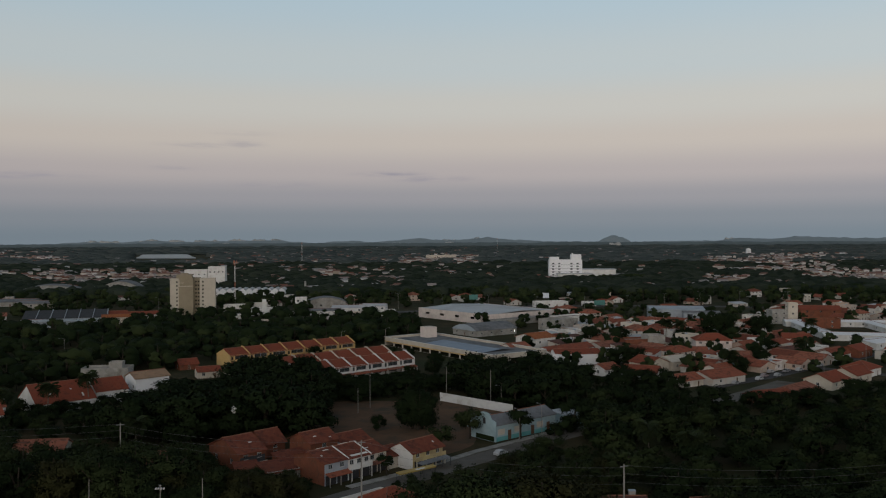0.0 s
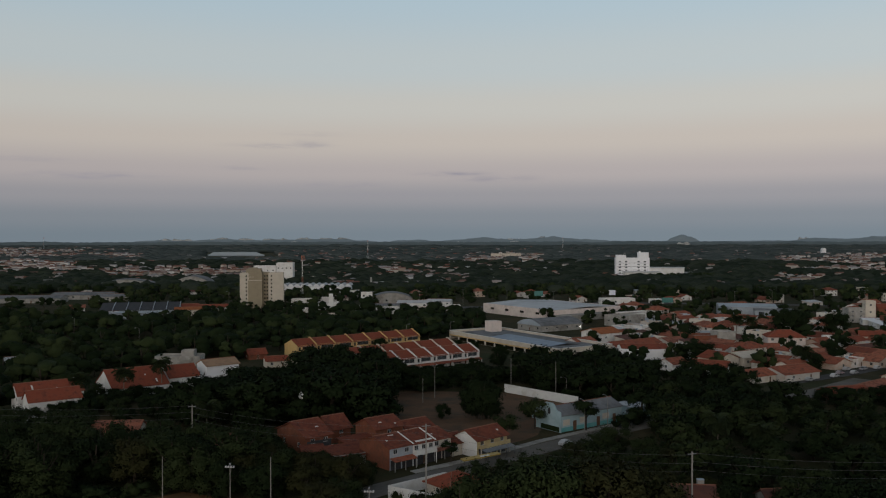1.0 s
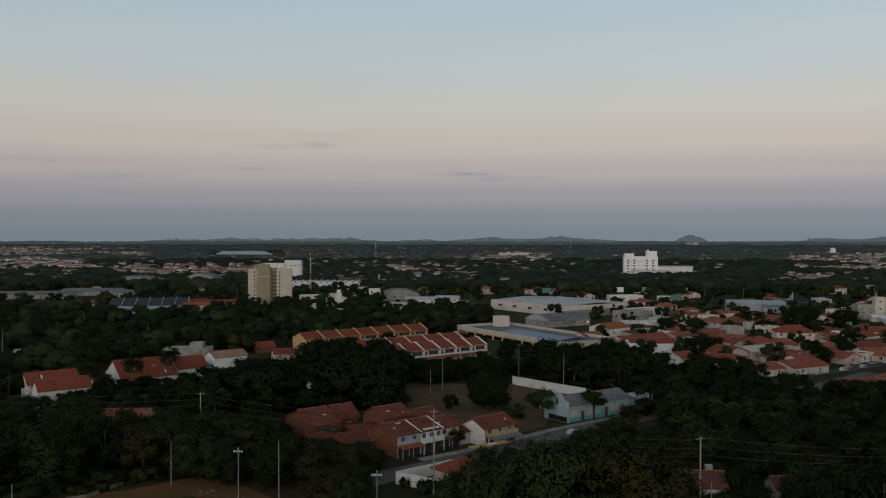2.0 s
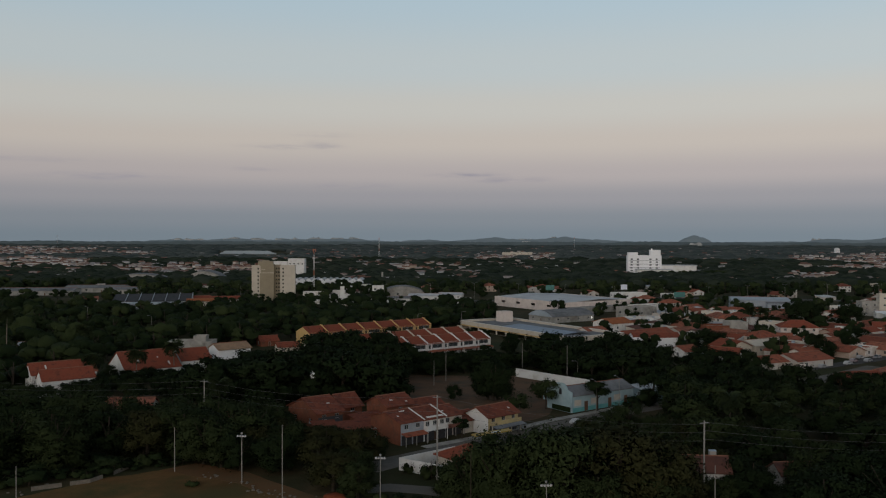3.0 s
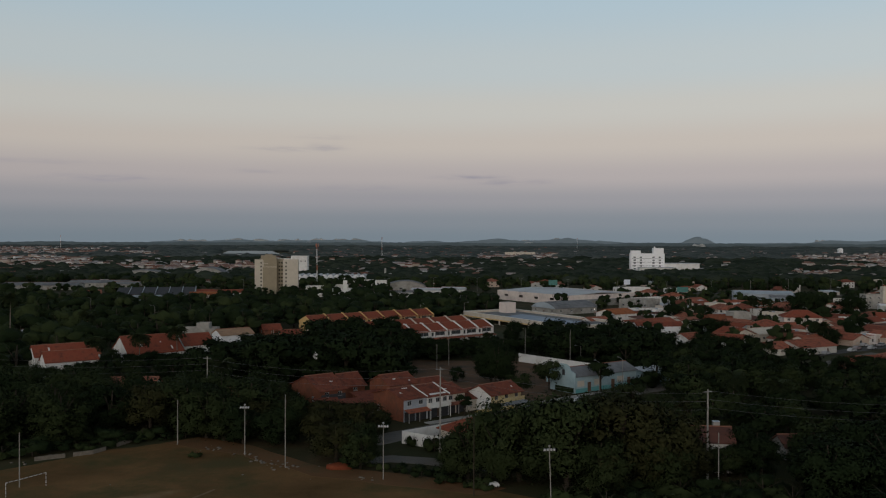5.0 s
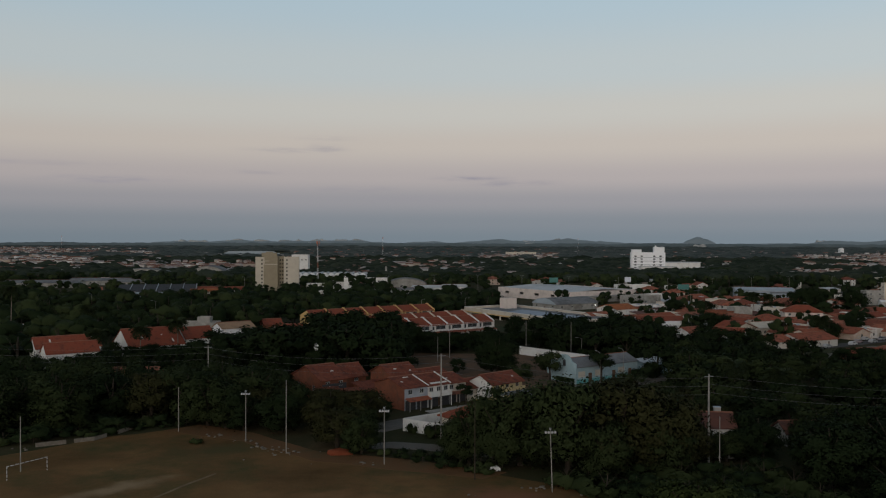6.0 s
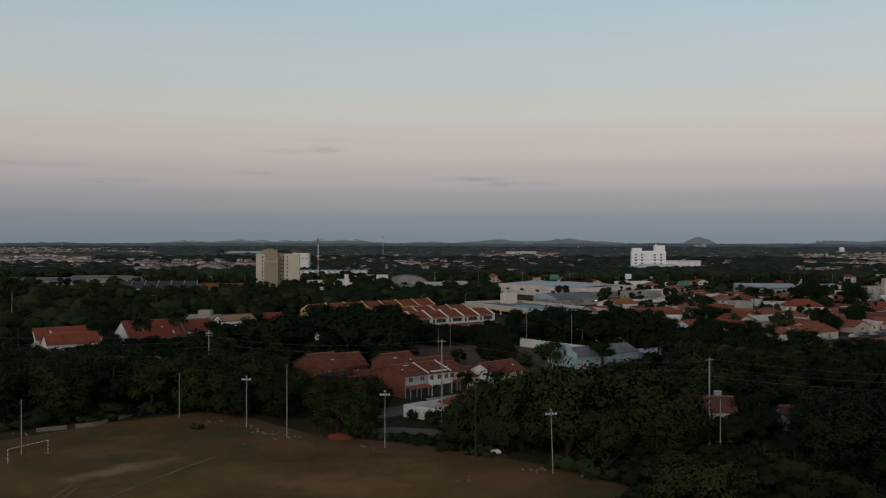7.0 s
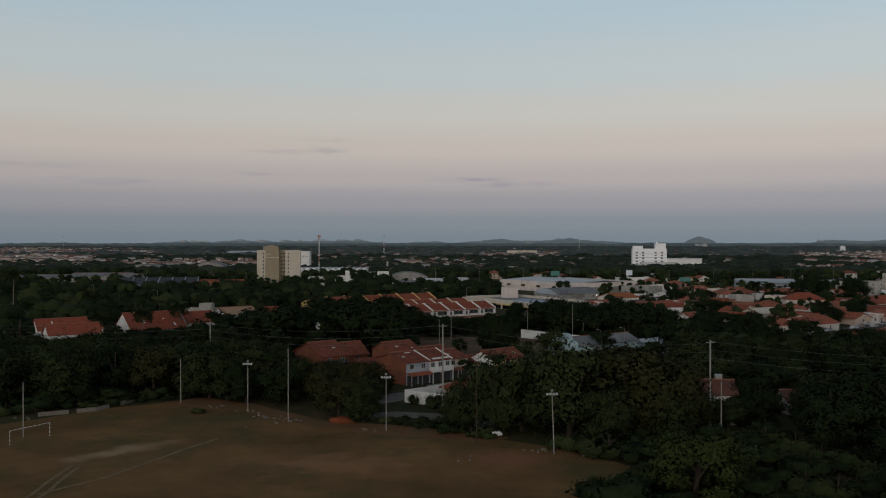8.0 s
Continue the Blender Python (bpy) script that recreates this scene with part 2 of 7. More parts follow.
M["sign_white"] = material("sign_panel", [(.55, .60, .68), (.70, .74, .80)], .6, .6)
M["rubble"] = material("rubble", [(.12, .105, .085), (.20, .18, .15)], 2, .95, .3)


def worn_patch(m, centre, spread, color):
    """A soft worn patch of bare earth on the ground, with a shape of its own."""
    nt = m.node_tree
    b = nt.nodes["Principled BSDF"]
    src = b.inputs["Base Color"].links[0].from_socket
    co = nt.nodes.new("ShaderNodeTexCoord")
    mp = nt.nodes.new("ShaderNodeMapping")
    mp.vector_type = "TEXTURE"
    mp.inputs["Location"].default_value = (*centre, 0)
    mp.inputs["Rotation"].default_value = (0, 0, radians(spread[2]))
    mp.inputs["Scale"].default_value = (spread[0], spread[1], 1000)
    nt.links.new(co.outputs["Object"], mp.inputs["Vector"])
    ln = nt.nodes.new("ShaderNodeVectorMath")
    ln.operation = "LENGTH"
    nt.links.new(mp.outputs[0], ln.inputs[0])
    noi = nt.nodes.new("ShaderNodeTexNoise")
    noi.inputs["Scale"].default_value = .22
    noi.inputs["Detail"].default_value = 7
    nt.links.new(co.outputs["Object"], noi.inputs["Vector"])
    ad = nt.nodes.new("ShaderNodeMath")
    ad.operation = "MULTIPLY_ADD"
    nt.links.new(noi.outputs[0], ad.inputs[0])
    ad.inputs[1].default_value = 1.6
    nt.links.new(ln.outputs["Value"], ad.inputs[2])
    rp = nt.nodes.new("ShaderNodeMapRange")
    rp.interpolation_type = "SMOOTHSTEP"
    rp.inputs["From Min"].default_value = 1.9
    rp.inputs["From Max"].default_value = .9
    nt.links.new(ad.outputs[0], rp.inputs["Value"])
    mx = nt.nodes.new("ShaderNodeMix")
    mx.data_type = "RGBA"
    nt.links.new(rp.outputs[0], mx.inputs[0])
    nt.links.new(src, mx.inputs[6])
    mx.inputs[7].default_value = (*color, 1)
    nt.links.new(mx.outputs[2], b.inputs["Base Color"])


worn_patch(M["dirt"], (-58, 134), (11, 3.6, 50), (.27, .19, .11))
worn_patch(M["dirt"], (-22, 128), (17, 8, -10), (.23, .125, .060))
worn_patch(M["dirt"], (-48, 160), (16, 7, 25), (.088, .072, .032))
worn_patch(M["dirt"], (4, 132), (10, 7, -20), (.22, .105, .058))


def glass_material():
    m = bpy.data.materials.new("window_glass")
    m.use_nodes = True
    b = m.node_tree.nodes["Principled BSDF"]
    b.inputs["Base Color"].default_value = (.30, .34, .36, 1)
    b.inputs["Roughness"].default_value = 0.08
    b.inputs["Transmission Weight"].default_value = 0.85
    return m


def water_material():
    m = bpy.data.materials.new("lake_water")
    m.use_nodes = True
    b = m.node_tree.nodes["Principled BSDF"]
    b.inputs["Base Color"].default_value = (.12, .14, .15, 1)
    b.inputs["Roughness"].default_value = 0.38
    return m


def lamp_material():
    m = bpy.data.materials.new("lit_lamp")
    m.use_nodes = True
    b = m.node_tree.nodes["Principled BSDF"]
    b.inputs["Emission Color"].default_value = (1, .93, .78, 1)
    b.inputs["Emission Strength"].default_value = 6
    return m


M["glass"] = glass_material()
M["water"] = water_material()
M["lit"] = lamp_material()

# ---- shapes ----


class Shape:
    """Collects vertices and faces of one part."""

    def __init__(self):
        self.v, self.f = [], []

    def hexa(self, p):
        n = len(self.v)
        self.v += [tuple(q) for q in p]
        self.f += [(n, n + 3, n + 2, n + 1), (n + 4, n + 5, n + 6, n + 7), (n, n + 1, n + 5, n + 4), (n + 1, n + 2, n + 6, n + 5), (n + 2, n + 3, n + 7, n + 6), (n + 3, n, n + 4, n + 7)]
        return self

    def box(self, x0, y0, z0, x1, y1, z1):
        return self.hexa([(x0, y0, z0), (x1, y0, z0), (x1, y1, z0), (x0, y1, z0), (x0, y0, z1), (x1, y0, z1), (x1, y1, z1), (x0, y1, z1)])

    def slab(self, a, b, c, d, thick):
        """A sloping slab whose upper face is a, b, c, d."""
        low = [(p[0], p[1], p[2] - thick) for p in (a, b, c, d)]
        return self.hexa(low + [a, b, c, d])

    def prism(self, outline, lo, hi, axis="y"):
        n, k = len(self.v), len(outline)
        for h in (lo, hi):
            self.v += [(p, h, q) if axis == "y" else (h, p, q) if axis == "x" else (p, q, h) for p, q in outline]
        self.f += [tuple(range(n, n + k)), tuple(range(n + 2 * k - 1, n + k - 1, -1))]
        self.f += [(n + i, n + i + k, n + (i + 1) % k + k, n + (i + 1) % k) for i in range(k)]
        return self

    def tube(self, path, radii, sides=8):
        n = len(self.v)
        path = [Vector(p) for p in path]
        for i, p in enumerate(path):
            way = (path[min(i + 1, len(path) - 1)] - path[max(i - 1, 0)]).normalized()
            side = way.cross(Vector((0.31, 0.95, 0.05))).normalized()
            up = side.cross(way)
            for k in range(sides):
                a = 2 * math.pi * k / sides
                self.v.append(tuple(p + (side * math.cos(a) + up * math.sin(a)) * radii[i]))
        for i in range(len(path) - 1):
            for k in range(sides):
                a, b = n + i * sides + k, n + i * sides + (k + 1) % sides
                self.f.append((a, b, b + sides, a + sides))
        self.f += [tuple(range(n + sides - 1, n - 1, -1)), tuple(range(n + (len(path) - 1) * sides, n + len(path) * sides))]
        return self

    def mesh(self, name):
        me = bpy.data.meshes.new(name)
        me.from_pydata(self.v, [], self.f)
        bm = bmesh.new()
        bm.from_mesh(me)
        bmesh.ops.recalc_face_normals(bm, faces=bm.faces)
        bm.to_mesh(me)
        bm.free()
        return me


def part(name, shape, mat, parent=None, label="", smooth=False):
    me = shape.mesh(name) if isinstance(shape, Shape) else shape
    if not me.materials:
        me.materials.append(mat)
    if smooth:
        me.polygons.foreach_set("use_smooth", [True] * len(me.polygons))
    ob = new(name, me)
    ob.parent = parent
    return tagged(ob, label)


def thing(name, m, label, category, group="", kind=""):
    ob = new(name)
    ob.empty_display_size = 0.5
    ob.matrix_world = m
    return tagged(ob, label, category, group, kind)


def raw_mesh(name, v, f):
    """A mesh from arrays of vertices and of triangles or quads."""
    me = bpy.data.meshes.new(name)
    k = f.shape[1]
    me.vertices.add(len(v))
    me.vertices.foreach_set("co", np.asarray(v, np.float32).ravel())
    me.loops.add(f.size)
    me.loops.foreach_set("vertex_index", f.astype(np.int32).ravel())
    me.polygons.add(len(f))
    me.polygons.foreach_set("loop_start", np.arange(0, f.size, k, dtype=np.int32))
    me.update(calc_edges=True)
    return me


TAKEN = []  # circles on the plan that trees keep out of


def take(x, y, r):
    TAKEN.append((x, y, r))


def terrain(x, y):
    """The land dips behind the town and rolls a little far away."""
    def ease(a, b, t):
        t = min(1, max(0, (t - a) / (b - a)))
        return t * t * (3 - 2 * t)
    dip = -5.0 * ease(800, 1050, y) * (1 - ease(1350, 1800, y))
    roll = 2.5 * ease(1500, 2600, y) * math.sin(x / 310 + 1.0) * math.sin(y / 420)
    return dip + roll

# ---- large structure: ground, field, streets, water, hills ----


def ground_sheet():
    ys = [-900, -400, -100] + list(range(0, 800, 100)) + list(range(800, 2000, 60)) + list(range(2000, 4900, 150)) + [4930]
    xs = list(range(-3600, 3601, 150))
    v = [(x, y, terrain(x, y)) for y in ys for x in xs]
    k = len(xs)
    f = [(j * k + i, j * k + i + 1, (j + 1) * k + i + 1, (j + 1) * k + i) for j in range(len(ys) - 1) for i in range(k - 1)]
    return raw_mesh("ground", np.array(v), np.array(f))


tagged(part("ground", ground_sheet(), M["earth"]), "dark earth and rough grass under the town", "ground", kind="structure")


def sheet(name, outline, z, mat, label, category, wobble=0.0, step=3.0, kind="structure"):
    """A flat patch of ground with an uneven edge, as thin as it is."""
    pts = []
    for (ax, ay), (bx, by) in zip(outline, outline[1:] + outline[:1]):
        n = max(1, int(math.hypot(bx - ax, by - ay) / step))
        for i in range(n):
            x, y = ax + (bx - ax) * i / n, ay + (by - ay) * i / n
            q = noise.noise_vector((x * .11, y * .11, z)) * wobble
            pts.append((x + q.x, y + q.y))
    s = Shape().prism(pts, -0.3, z, "z")
    return tagged(part(name, s, mat), label, category, kind=kind)


FIELD = [(-120, 60), (-112, 130), (-88, 152), (-74, 172), (-58, 180), (-46, 172), (-30, 156), (-8, 150), (14, 140), (22, 128), (16, 112), (14, 60)]
sheet("field", FIELD, .03, M["dirt"], "bare brown dirt football field with worn grass", "field", 2.5)
sheet("field_edge", [(-66, 176), (-60, 182), (-46, 175), (-30, 160), (-8, 153), (4, 147), (0, 143), (-12, 147), (-30, 153), (-46, 167)], .05, M["dirt_red"], "reddish earth bank along the field", "ground", 1.2)
sheet("yard", [(-30, 262), (-24, 300), (14, 302), (36, 276), (22, 252), (20, 236), (10, 224), (-6, 236)], .03, M["dirt_yard"], "bare brown yard behind the houses", "yard", 1.8)


def strip(path, width):
    """Two edges of a road along a path, as an outline."""
    left, right = [], []
    for i, (x, y) in enumerate(path):
        a, b = path[max(0, i - 1)], path[min(len(path) - 1, i + 1)]
        dx, dy = b[0] - a[0], b[1] - a[1]
        n = math.hypot(dx, dy)
        left.append((x - dy / n * width / 2, y + dx / n * width / 2))
        right.append((x + dy / n * width / 2, y - dx / n * width / 2))
    return left + right[::-1]


sheet("road", strip([(-23, 179), (-17, 186), (-1, 201), (14, 216), (41, 241), (75, 270), (110, 292), (150, 330)], 7.5), .05, M["stone_road"], "pale paved street between the houses", "road", .3)
sheet("road", strip([(96, 345), (120, 322), (152, 345), (185, 372), (240, 412), (330, 470)], 7), .06, M["asphalt"], "grey asphalt street in the neighbourhood", "road", .3)
sheet("road", strip([(120, 445), (150, 410), (172, 370), (200, 340)], 7), .07, M["asphalt"], "dark asphalt street between low houses", "road", .3)
sheet("road", strip([(-60, 640), (20, 660), (110, 700), (220, 690), (330, 660)], 14), .06, M["asphalt"], "wide avenue behind the shops", "road", .3)
sheet("road", strip([(-24, 163.5), (-17, 166), (-10, 164.5), (-2, 161.5), (6, 158)], 5.0), .06, M["stone_road"], "grey paved lane below the white wall", "road", .4)
sheet("pavement", strip([(-12, 198), (3, 211), (20, 229), (45, 251)], 2.2), .17, M["concrete"], "concrete pavement along the house fronts", "pavement", .1)
for pts in ([(-59.0, 104), (-59.4, 110), (-60.0, 116), (-60.4, 121), (-60.9, 126)], [(-57.4, 104), (-57.7, 110), (-58.4, 116), (-58.9, 120.5), (-59.4, 124.5)], [(-58.6, 111), (-57.2, 113.4), (-53.0, 119.7), (-51.5, 125), (-50.2, 129.3), (-47.0, 137.8), (-44.5, 144)]):
    sheet("dirt_track", strip(pts, .55), .05 + .01 * len(TAKEN), M["track"], "pale worn wheel track across the field", "track", .45, .6)
    take(pts[2][0], pts[2][1], 1)
sheet("lake", [(-672, 2230), (-520, 2230), (-655, 2700), (-790, 2700)], 3.2, M["water"], "still pale lake beyond the woods", "lake", 6, 30)

# hills and dunes on the horizon: x, height of the crest
RIDGE = ((-3400, 16), (-2600, 14), (-1900, 20), (-1658, 36), (-1517, 33), (-1313, 43), (-1127, 37), (-940, 40), (-723, 43), (-646, 43), (-538, 33), (-445, 25), (-330, 36), (-230, 38), (-150, 30), (-20, 41),
         (108, 54), (180, 44), (230, 40), (330, 44), (458, 57), (560, 46), (626, 41), (808, 30), (1080, 25), (1710, 32), (1830, 48), (2009, 42), (2157, 56), (2500, 45), (3400, 30))


def crest(x):
    for (a, h), (b, k) in zip(RIDGE, RIDGE[1:]):
        if a <= x <= b:
            t = (x - a) / (b - a)
            return (h + (k - h) * t * t * (3 - 2 * t)) * .86
    return 12


def hill_mesh(x0, x1, y, height, depth=160.0, step=12):
    v, f = [], []
    xs = np.arange(x0, x1 + step, step)
    prof = ((-1.0, 0.0), (-.7, .35), (-.35, .78), (0, 1.0), (.4, .7), (.8, 0.0))
    for x in xs:
        h = height(x) * (1 + .10 * noise.noise((x * .018, y * .01, 4)) + .06 * noise.noise((x * .06, y * .01, 9)))
        for d, k in prof:
            w = noise.noise((x * .012, d * 2, y * .01)) * .16 + noise.noise((x * .05, d * 4, y)) * .06
            v.append((x, y + d * depth, max(0, h * k * (1 + w * (k < 1))) + (noise.noise((x * .04, 3, 5)) * 2.2 if k == 1 else 0) - 1))
    n = len(prof)
    f = [(i * n + j, (i + 1) * n + j, (i + 1) * n + j + 1, i * n + j + 1) for i in range(len(xs) - 1) for j in range(n - 1)]
    return raw_mesh("hill", np.array(v), np.array(f))


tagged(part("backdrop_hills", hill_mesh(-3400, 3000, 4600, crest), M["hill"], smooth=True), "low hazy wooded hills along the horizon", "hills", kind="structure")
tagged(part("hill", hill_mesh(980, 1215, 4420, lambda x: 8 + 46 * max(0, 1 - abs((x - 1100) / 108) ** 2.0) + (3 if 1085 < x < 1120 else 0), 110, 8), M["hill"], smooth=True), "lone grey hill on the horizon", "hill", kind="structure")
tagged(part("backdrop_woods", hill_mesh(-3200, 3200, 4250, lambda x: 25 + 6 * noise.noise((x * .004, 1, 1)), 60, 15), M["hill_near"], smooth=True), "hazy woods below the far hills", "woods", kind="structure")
for x0, x1, up in ((-1690, -1480, 5), (-1400, -1290, 5), (-1240, -1150, 4), (-1110, -960, 6), (-930, -820, 5), (-800, -720, 7), (-700, -620, 6), (215, 300, 4), (390, 430, 2), (1780, 1850, 1)):
    tagged(part("dune", hill_mesh(x0, x1, 4690, lambda x: (crest(x) + up + 9 * noise.noise((x * .02, up, 1)) + 6 * noise.noise((x * .07, up, 3))) * min(1, .5 + 4 * (1 - abs((2 * x - x0 - x1) / (x1 - x0)))), 50, 6), M["sand"], smooth=True), "pale sand dune behind the far hills", "dune", "dunes on the horizon", kind="structure")
for x0, x1, y, h in ((-960, -860, 4480, 24), (-60, 20, 4480, 22), (220, 290, 4480, 26), (1005, 1085, 4180, 21)):
    tagged(part("dune", hill_mesh(x0, x1, y, lambda x: (h + 7 * noise.noise((x * .04, h, 1))) * min(1, 3 * (1 - abs((2 * x - x0 - x1) / (x1 - x0)))), 30, 6), M["sand"], smooth=True), "pale sand dune below the far hills", "dune", "dunes on the horizon", kind="structure")

# ---- buildings ----


def wall_panel(s, length, z0, z1, thick, holes, place):
    """A wall in one piece with real openings; holes are (u0, u1, z0, z1) along it; place maps (u, depth, z) to the house."""
    us = sorted({0, length, *[h[0] for h in holes], *[h[1] for h in holes]})
    zs = sorted({z0, z1, *[h[2] for h in holes], *[h[3] for h in holes]})
    at = {}

    def vert(i, k, q):
        if (i, k, q) not in at:
            at[i, k, q] = len(s.v)
            s.v.append(place(us[i], q * thick, zs[k]))
        return at[i, k, q]

    def solid(i, k):
        if not (0 <= i < len(us) - 1 and 0 <= k < len(zs) - 1):
            return False
        mu, mz = (us[i] + us[i + 1]) / 2, (zs[k] + zs[k + 1]) / 2
        return not any(h[0] < mu < h[1] and h[2] < mz < h[3] for h in holes)

    for i in range(len(us) - 1):
        for k in range(len(zs) - 1):
            if not solid(i, k):
                continue
            for q in (0, 1):
                s.f.append((vert(i, k, q), vert(i + 1, k, q), vert(i + 1, k + 1, q), vert(i, k + 1, q)))
            for di, dk, a, b in ((-1, 0, (i, k), (i, k + 1)), (1, 0, (i + 1, k), (i + 1, k + 1)), (0, -1, (i, k), (i + 1, k)), (0, 1, (i, k + 1), (i + 1, k + 1))):
                if not solid(i + di, k + dk):
                    s.f.append((vert(*a, 0), vert(*b, 0), vert(*b, 1), vert(*a, 1)))


def faces_of(w, d):
    """The four sides of a house: length and a map from (along, inwards, up) to its own space."""
    return {"front": (w, lambda u, q, z: (-w / 2 + u, -d / 2 + q, z)), "back": (w, lambda u, q, z: (w / 2 - u, d / 2 - q, z)),
            "left": (d, lambda u, q, z: (-w / 2 + q, d / 2 - u, z)), "right": (d, lambda u, q, z: (w / 2 - q, -d / 2 + u, z))}


def opening(house, place, hole, kind, plain=False):
    u0, u1, z0, z1 = hole
    if plain:
        leaf = Shape()
        leaf.hexa([place(a, q, c) for c in (z0, z1) for a, q in ((u0, .08), (u1, .08), (u1, .11), (u0, .11))])
        part(kind, leaf, M["glass" if kind == "window" else "wood"], house)
        return
    fr = Shape()
    b = .07

    def bar(a0, a1, c0, c1, q0=.04, q1=.14):
        fr.hexa([place(a0, q0, c0), place(a1, q0, c0), place(a1, q1, c0), place(a0, q1, c0), place(a0, q0, c1), place(a1, q0, c1), place(a1, q1, c1), place(a0, q1, c1)])
    bar(u0 + .004, u0 + b, z0 + .004, z1 - .004)
    bar(u1 - b, u1 - .004, z0 + .004, z1 - .004)
    bar(u0 + b, u1 - b, z1 - b, z1 - .004)
    if kind == "window":
        bar(u0 + b, u1 - b, z0 + .004, z0 + b)
        bar((u0 + u1) / 2 - .03, (u0 + u1) / 2 + .03, z0 + b, z1 - b)
        bar(u0 - .06, u1 + .06, z0 - .07, z0 - .004, -.08, .05)
    ob = part(kind, fr, M["frame"], house)
    leaf = Shape()
    q0, q1 = .08, .10
    leaf.hexa([place(u0 + b, q0, z0 + .03), place(u1 - b, q0, z0 + .03), place(u1 - b, q1, z0 + .03), place(u0 + b, q1, z0 + .03), place(u0 + b, q0, z1 - b), place(u1 - b, q0, z1 - b), place(u1 - b, q1, z1 - b), place(u0 + b, q1, z1 - b)])
    if kind == "window":
        part("pane", leaf, M["glass"], ob)
    else:
        part("door_leaf", leaf, M["wood"], ob)


def roof_parts(house, w, d, h, style, rh, mat, over=.5, cap=True, thick=.16):
    X, Y = w / 2 + over, d / 2 + over
    s, r = Shape(), Shape()
    if style == "gable_x":
        e = h - rh * over / (d / 2)
        s.slab((-X, -Y, e), (X, -Y, e), (X, 0, h + rh), (-X, 0, h + rh), thick)
        s.slab((-X, 0, h + rh), (X, 0, h + rh), (X, Y, e), (-X, Y, e), thick)
        r.tube([(-X, 0, h + rh + .02), (X, 0, h + rh + .02)], [.13, .13], 6)
    elif style == "gable_y":
        e = h - rh * over / (w / 2)
        s.slab((-X, -Y, e), (0, -Y, h + rh), (0, Y, h + rh), (-X, Y, e), thick)
        s.slab((0, -Y, h + rh), (X, -Y, e), (X, Y, e), (0, Y, h + rh), thick)
        r.tube([(0, -Y, h + rh + .02), (0, Y, h + rh + .02)], [.13, .13], 6)
    elif style == "hip":
        k = min(X, Y) * .98
        e = h - rh * over / min(w / 2, d / 2)
        if w >= d:
            a, b = (-X + k, 0, h + rh), (X - k, 0, h + rh)
            s.slab((-X, -Y, e), (X, -Y, e), b, a, thick)
            s.slab((X, Y, e), (-X, Y, e), a, b, thick)
            s.slab((-X, Y, e), (-X, -Y, e), a, a, thick)
            s.slab((X, -Y, e), (X, Y, e), b, b, thick)
        else:
            a, b = (0, -Y + k, h + rh), (0, Y - k, h + rh)
            s.slab((-X, Y, e), (-X, -Y, e), a, b, thick)
            s.slab((X, -Y, e), (X, Y, e), b, a, thick)
            s.slab((-X, -Y, e), (X, -Y, e), a, a, thick)
            s.slab((X, Y, e), (-X, Y, e), b, b, thick)
        for c in ((-X, -Y, e), (X, -Y, e), (-X, Y, e), (X, Y, e)):
            n = a if (c[0] < 0 if w >= d else c[1] < 0) else b
            r.tube([(c[0], c[1], c[2] + .02), (n[0], n[1], n[2] + .02)], [.11, .11], 5)
        r.tube([(a[0], a[1], a[2] + .03), (b[0], b[1], b[2] + .03)], [.12, .12], 5)
    elif style == "shed":
        s.slab((-X, -Y, h - .2), (X, -Y, h - .2), (X, Y, h + rh), (-X, Y, h + rh), thick)
        cap = False
    elif style == "arch":
        n = 12
        pts = [(-X + 2 * X * i / n, h + rh * math.sin(math.pi * i / n) ** .8 - .1) for i in range(n + 1)]
        s.prism(pts + [(a, z - .13) for a, z in pts[::-1]], -Y, Y, "y")
        cap = False
    else:
        s.box(-w / 2 + .2, -d / 2 + .2, h - .35, w / 2 - .2, d / 2 - .2, h - .2)
        cap = False
    part("roof", s, mat, house)
    if cap:
        part("ridge_cap", r, M["ridge"], house, "pale mortar ridge")


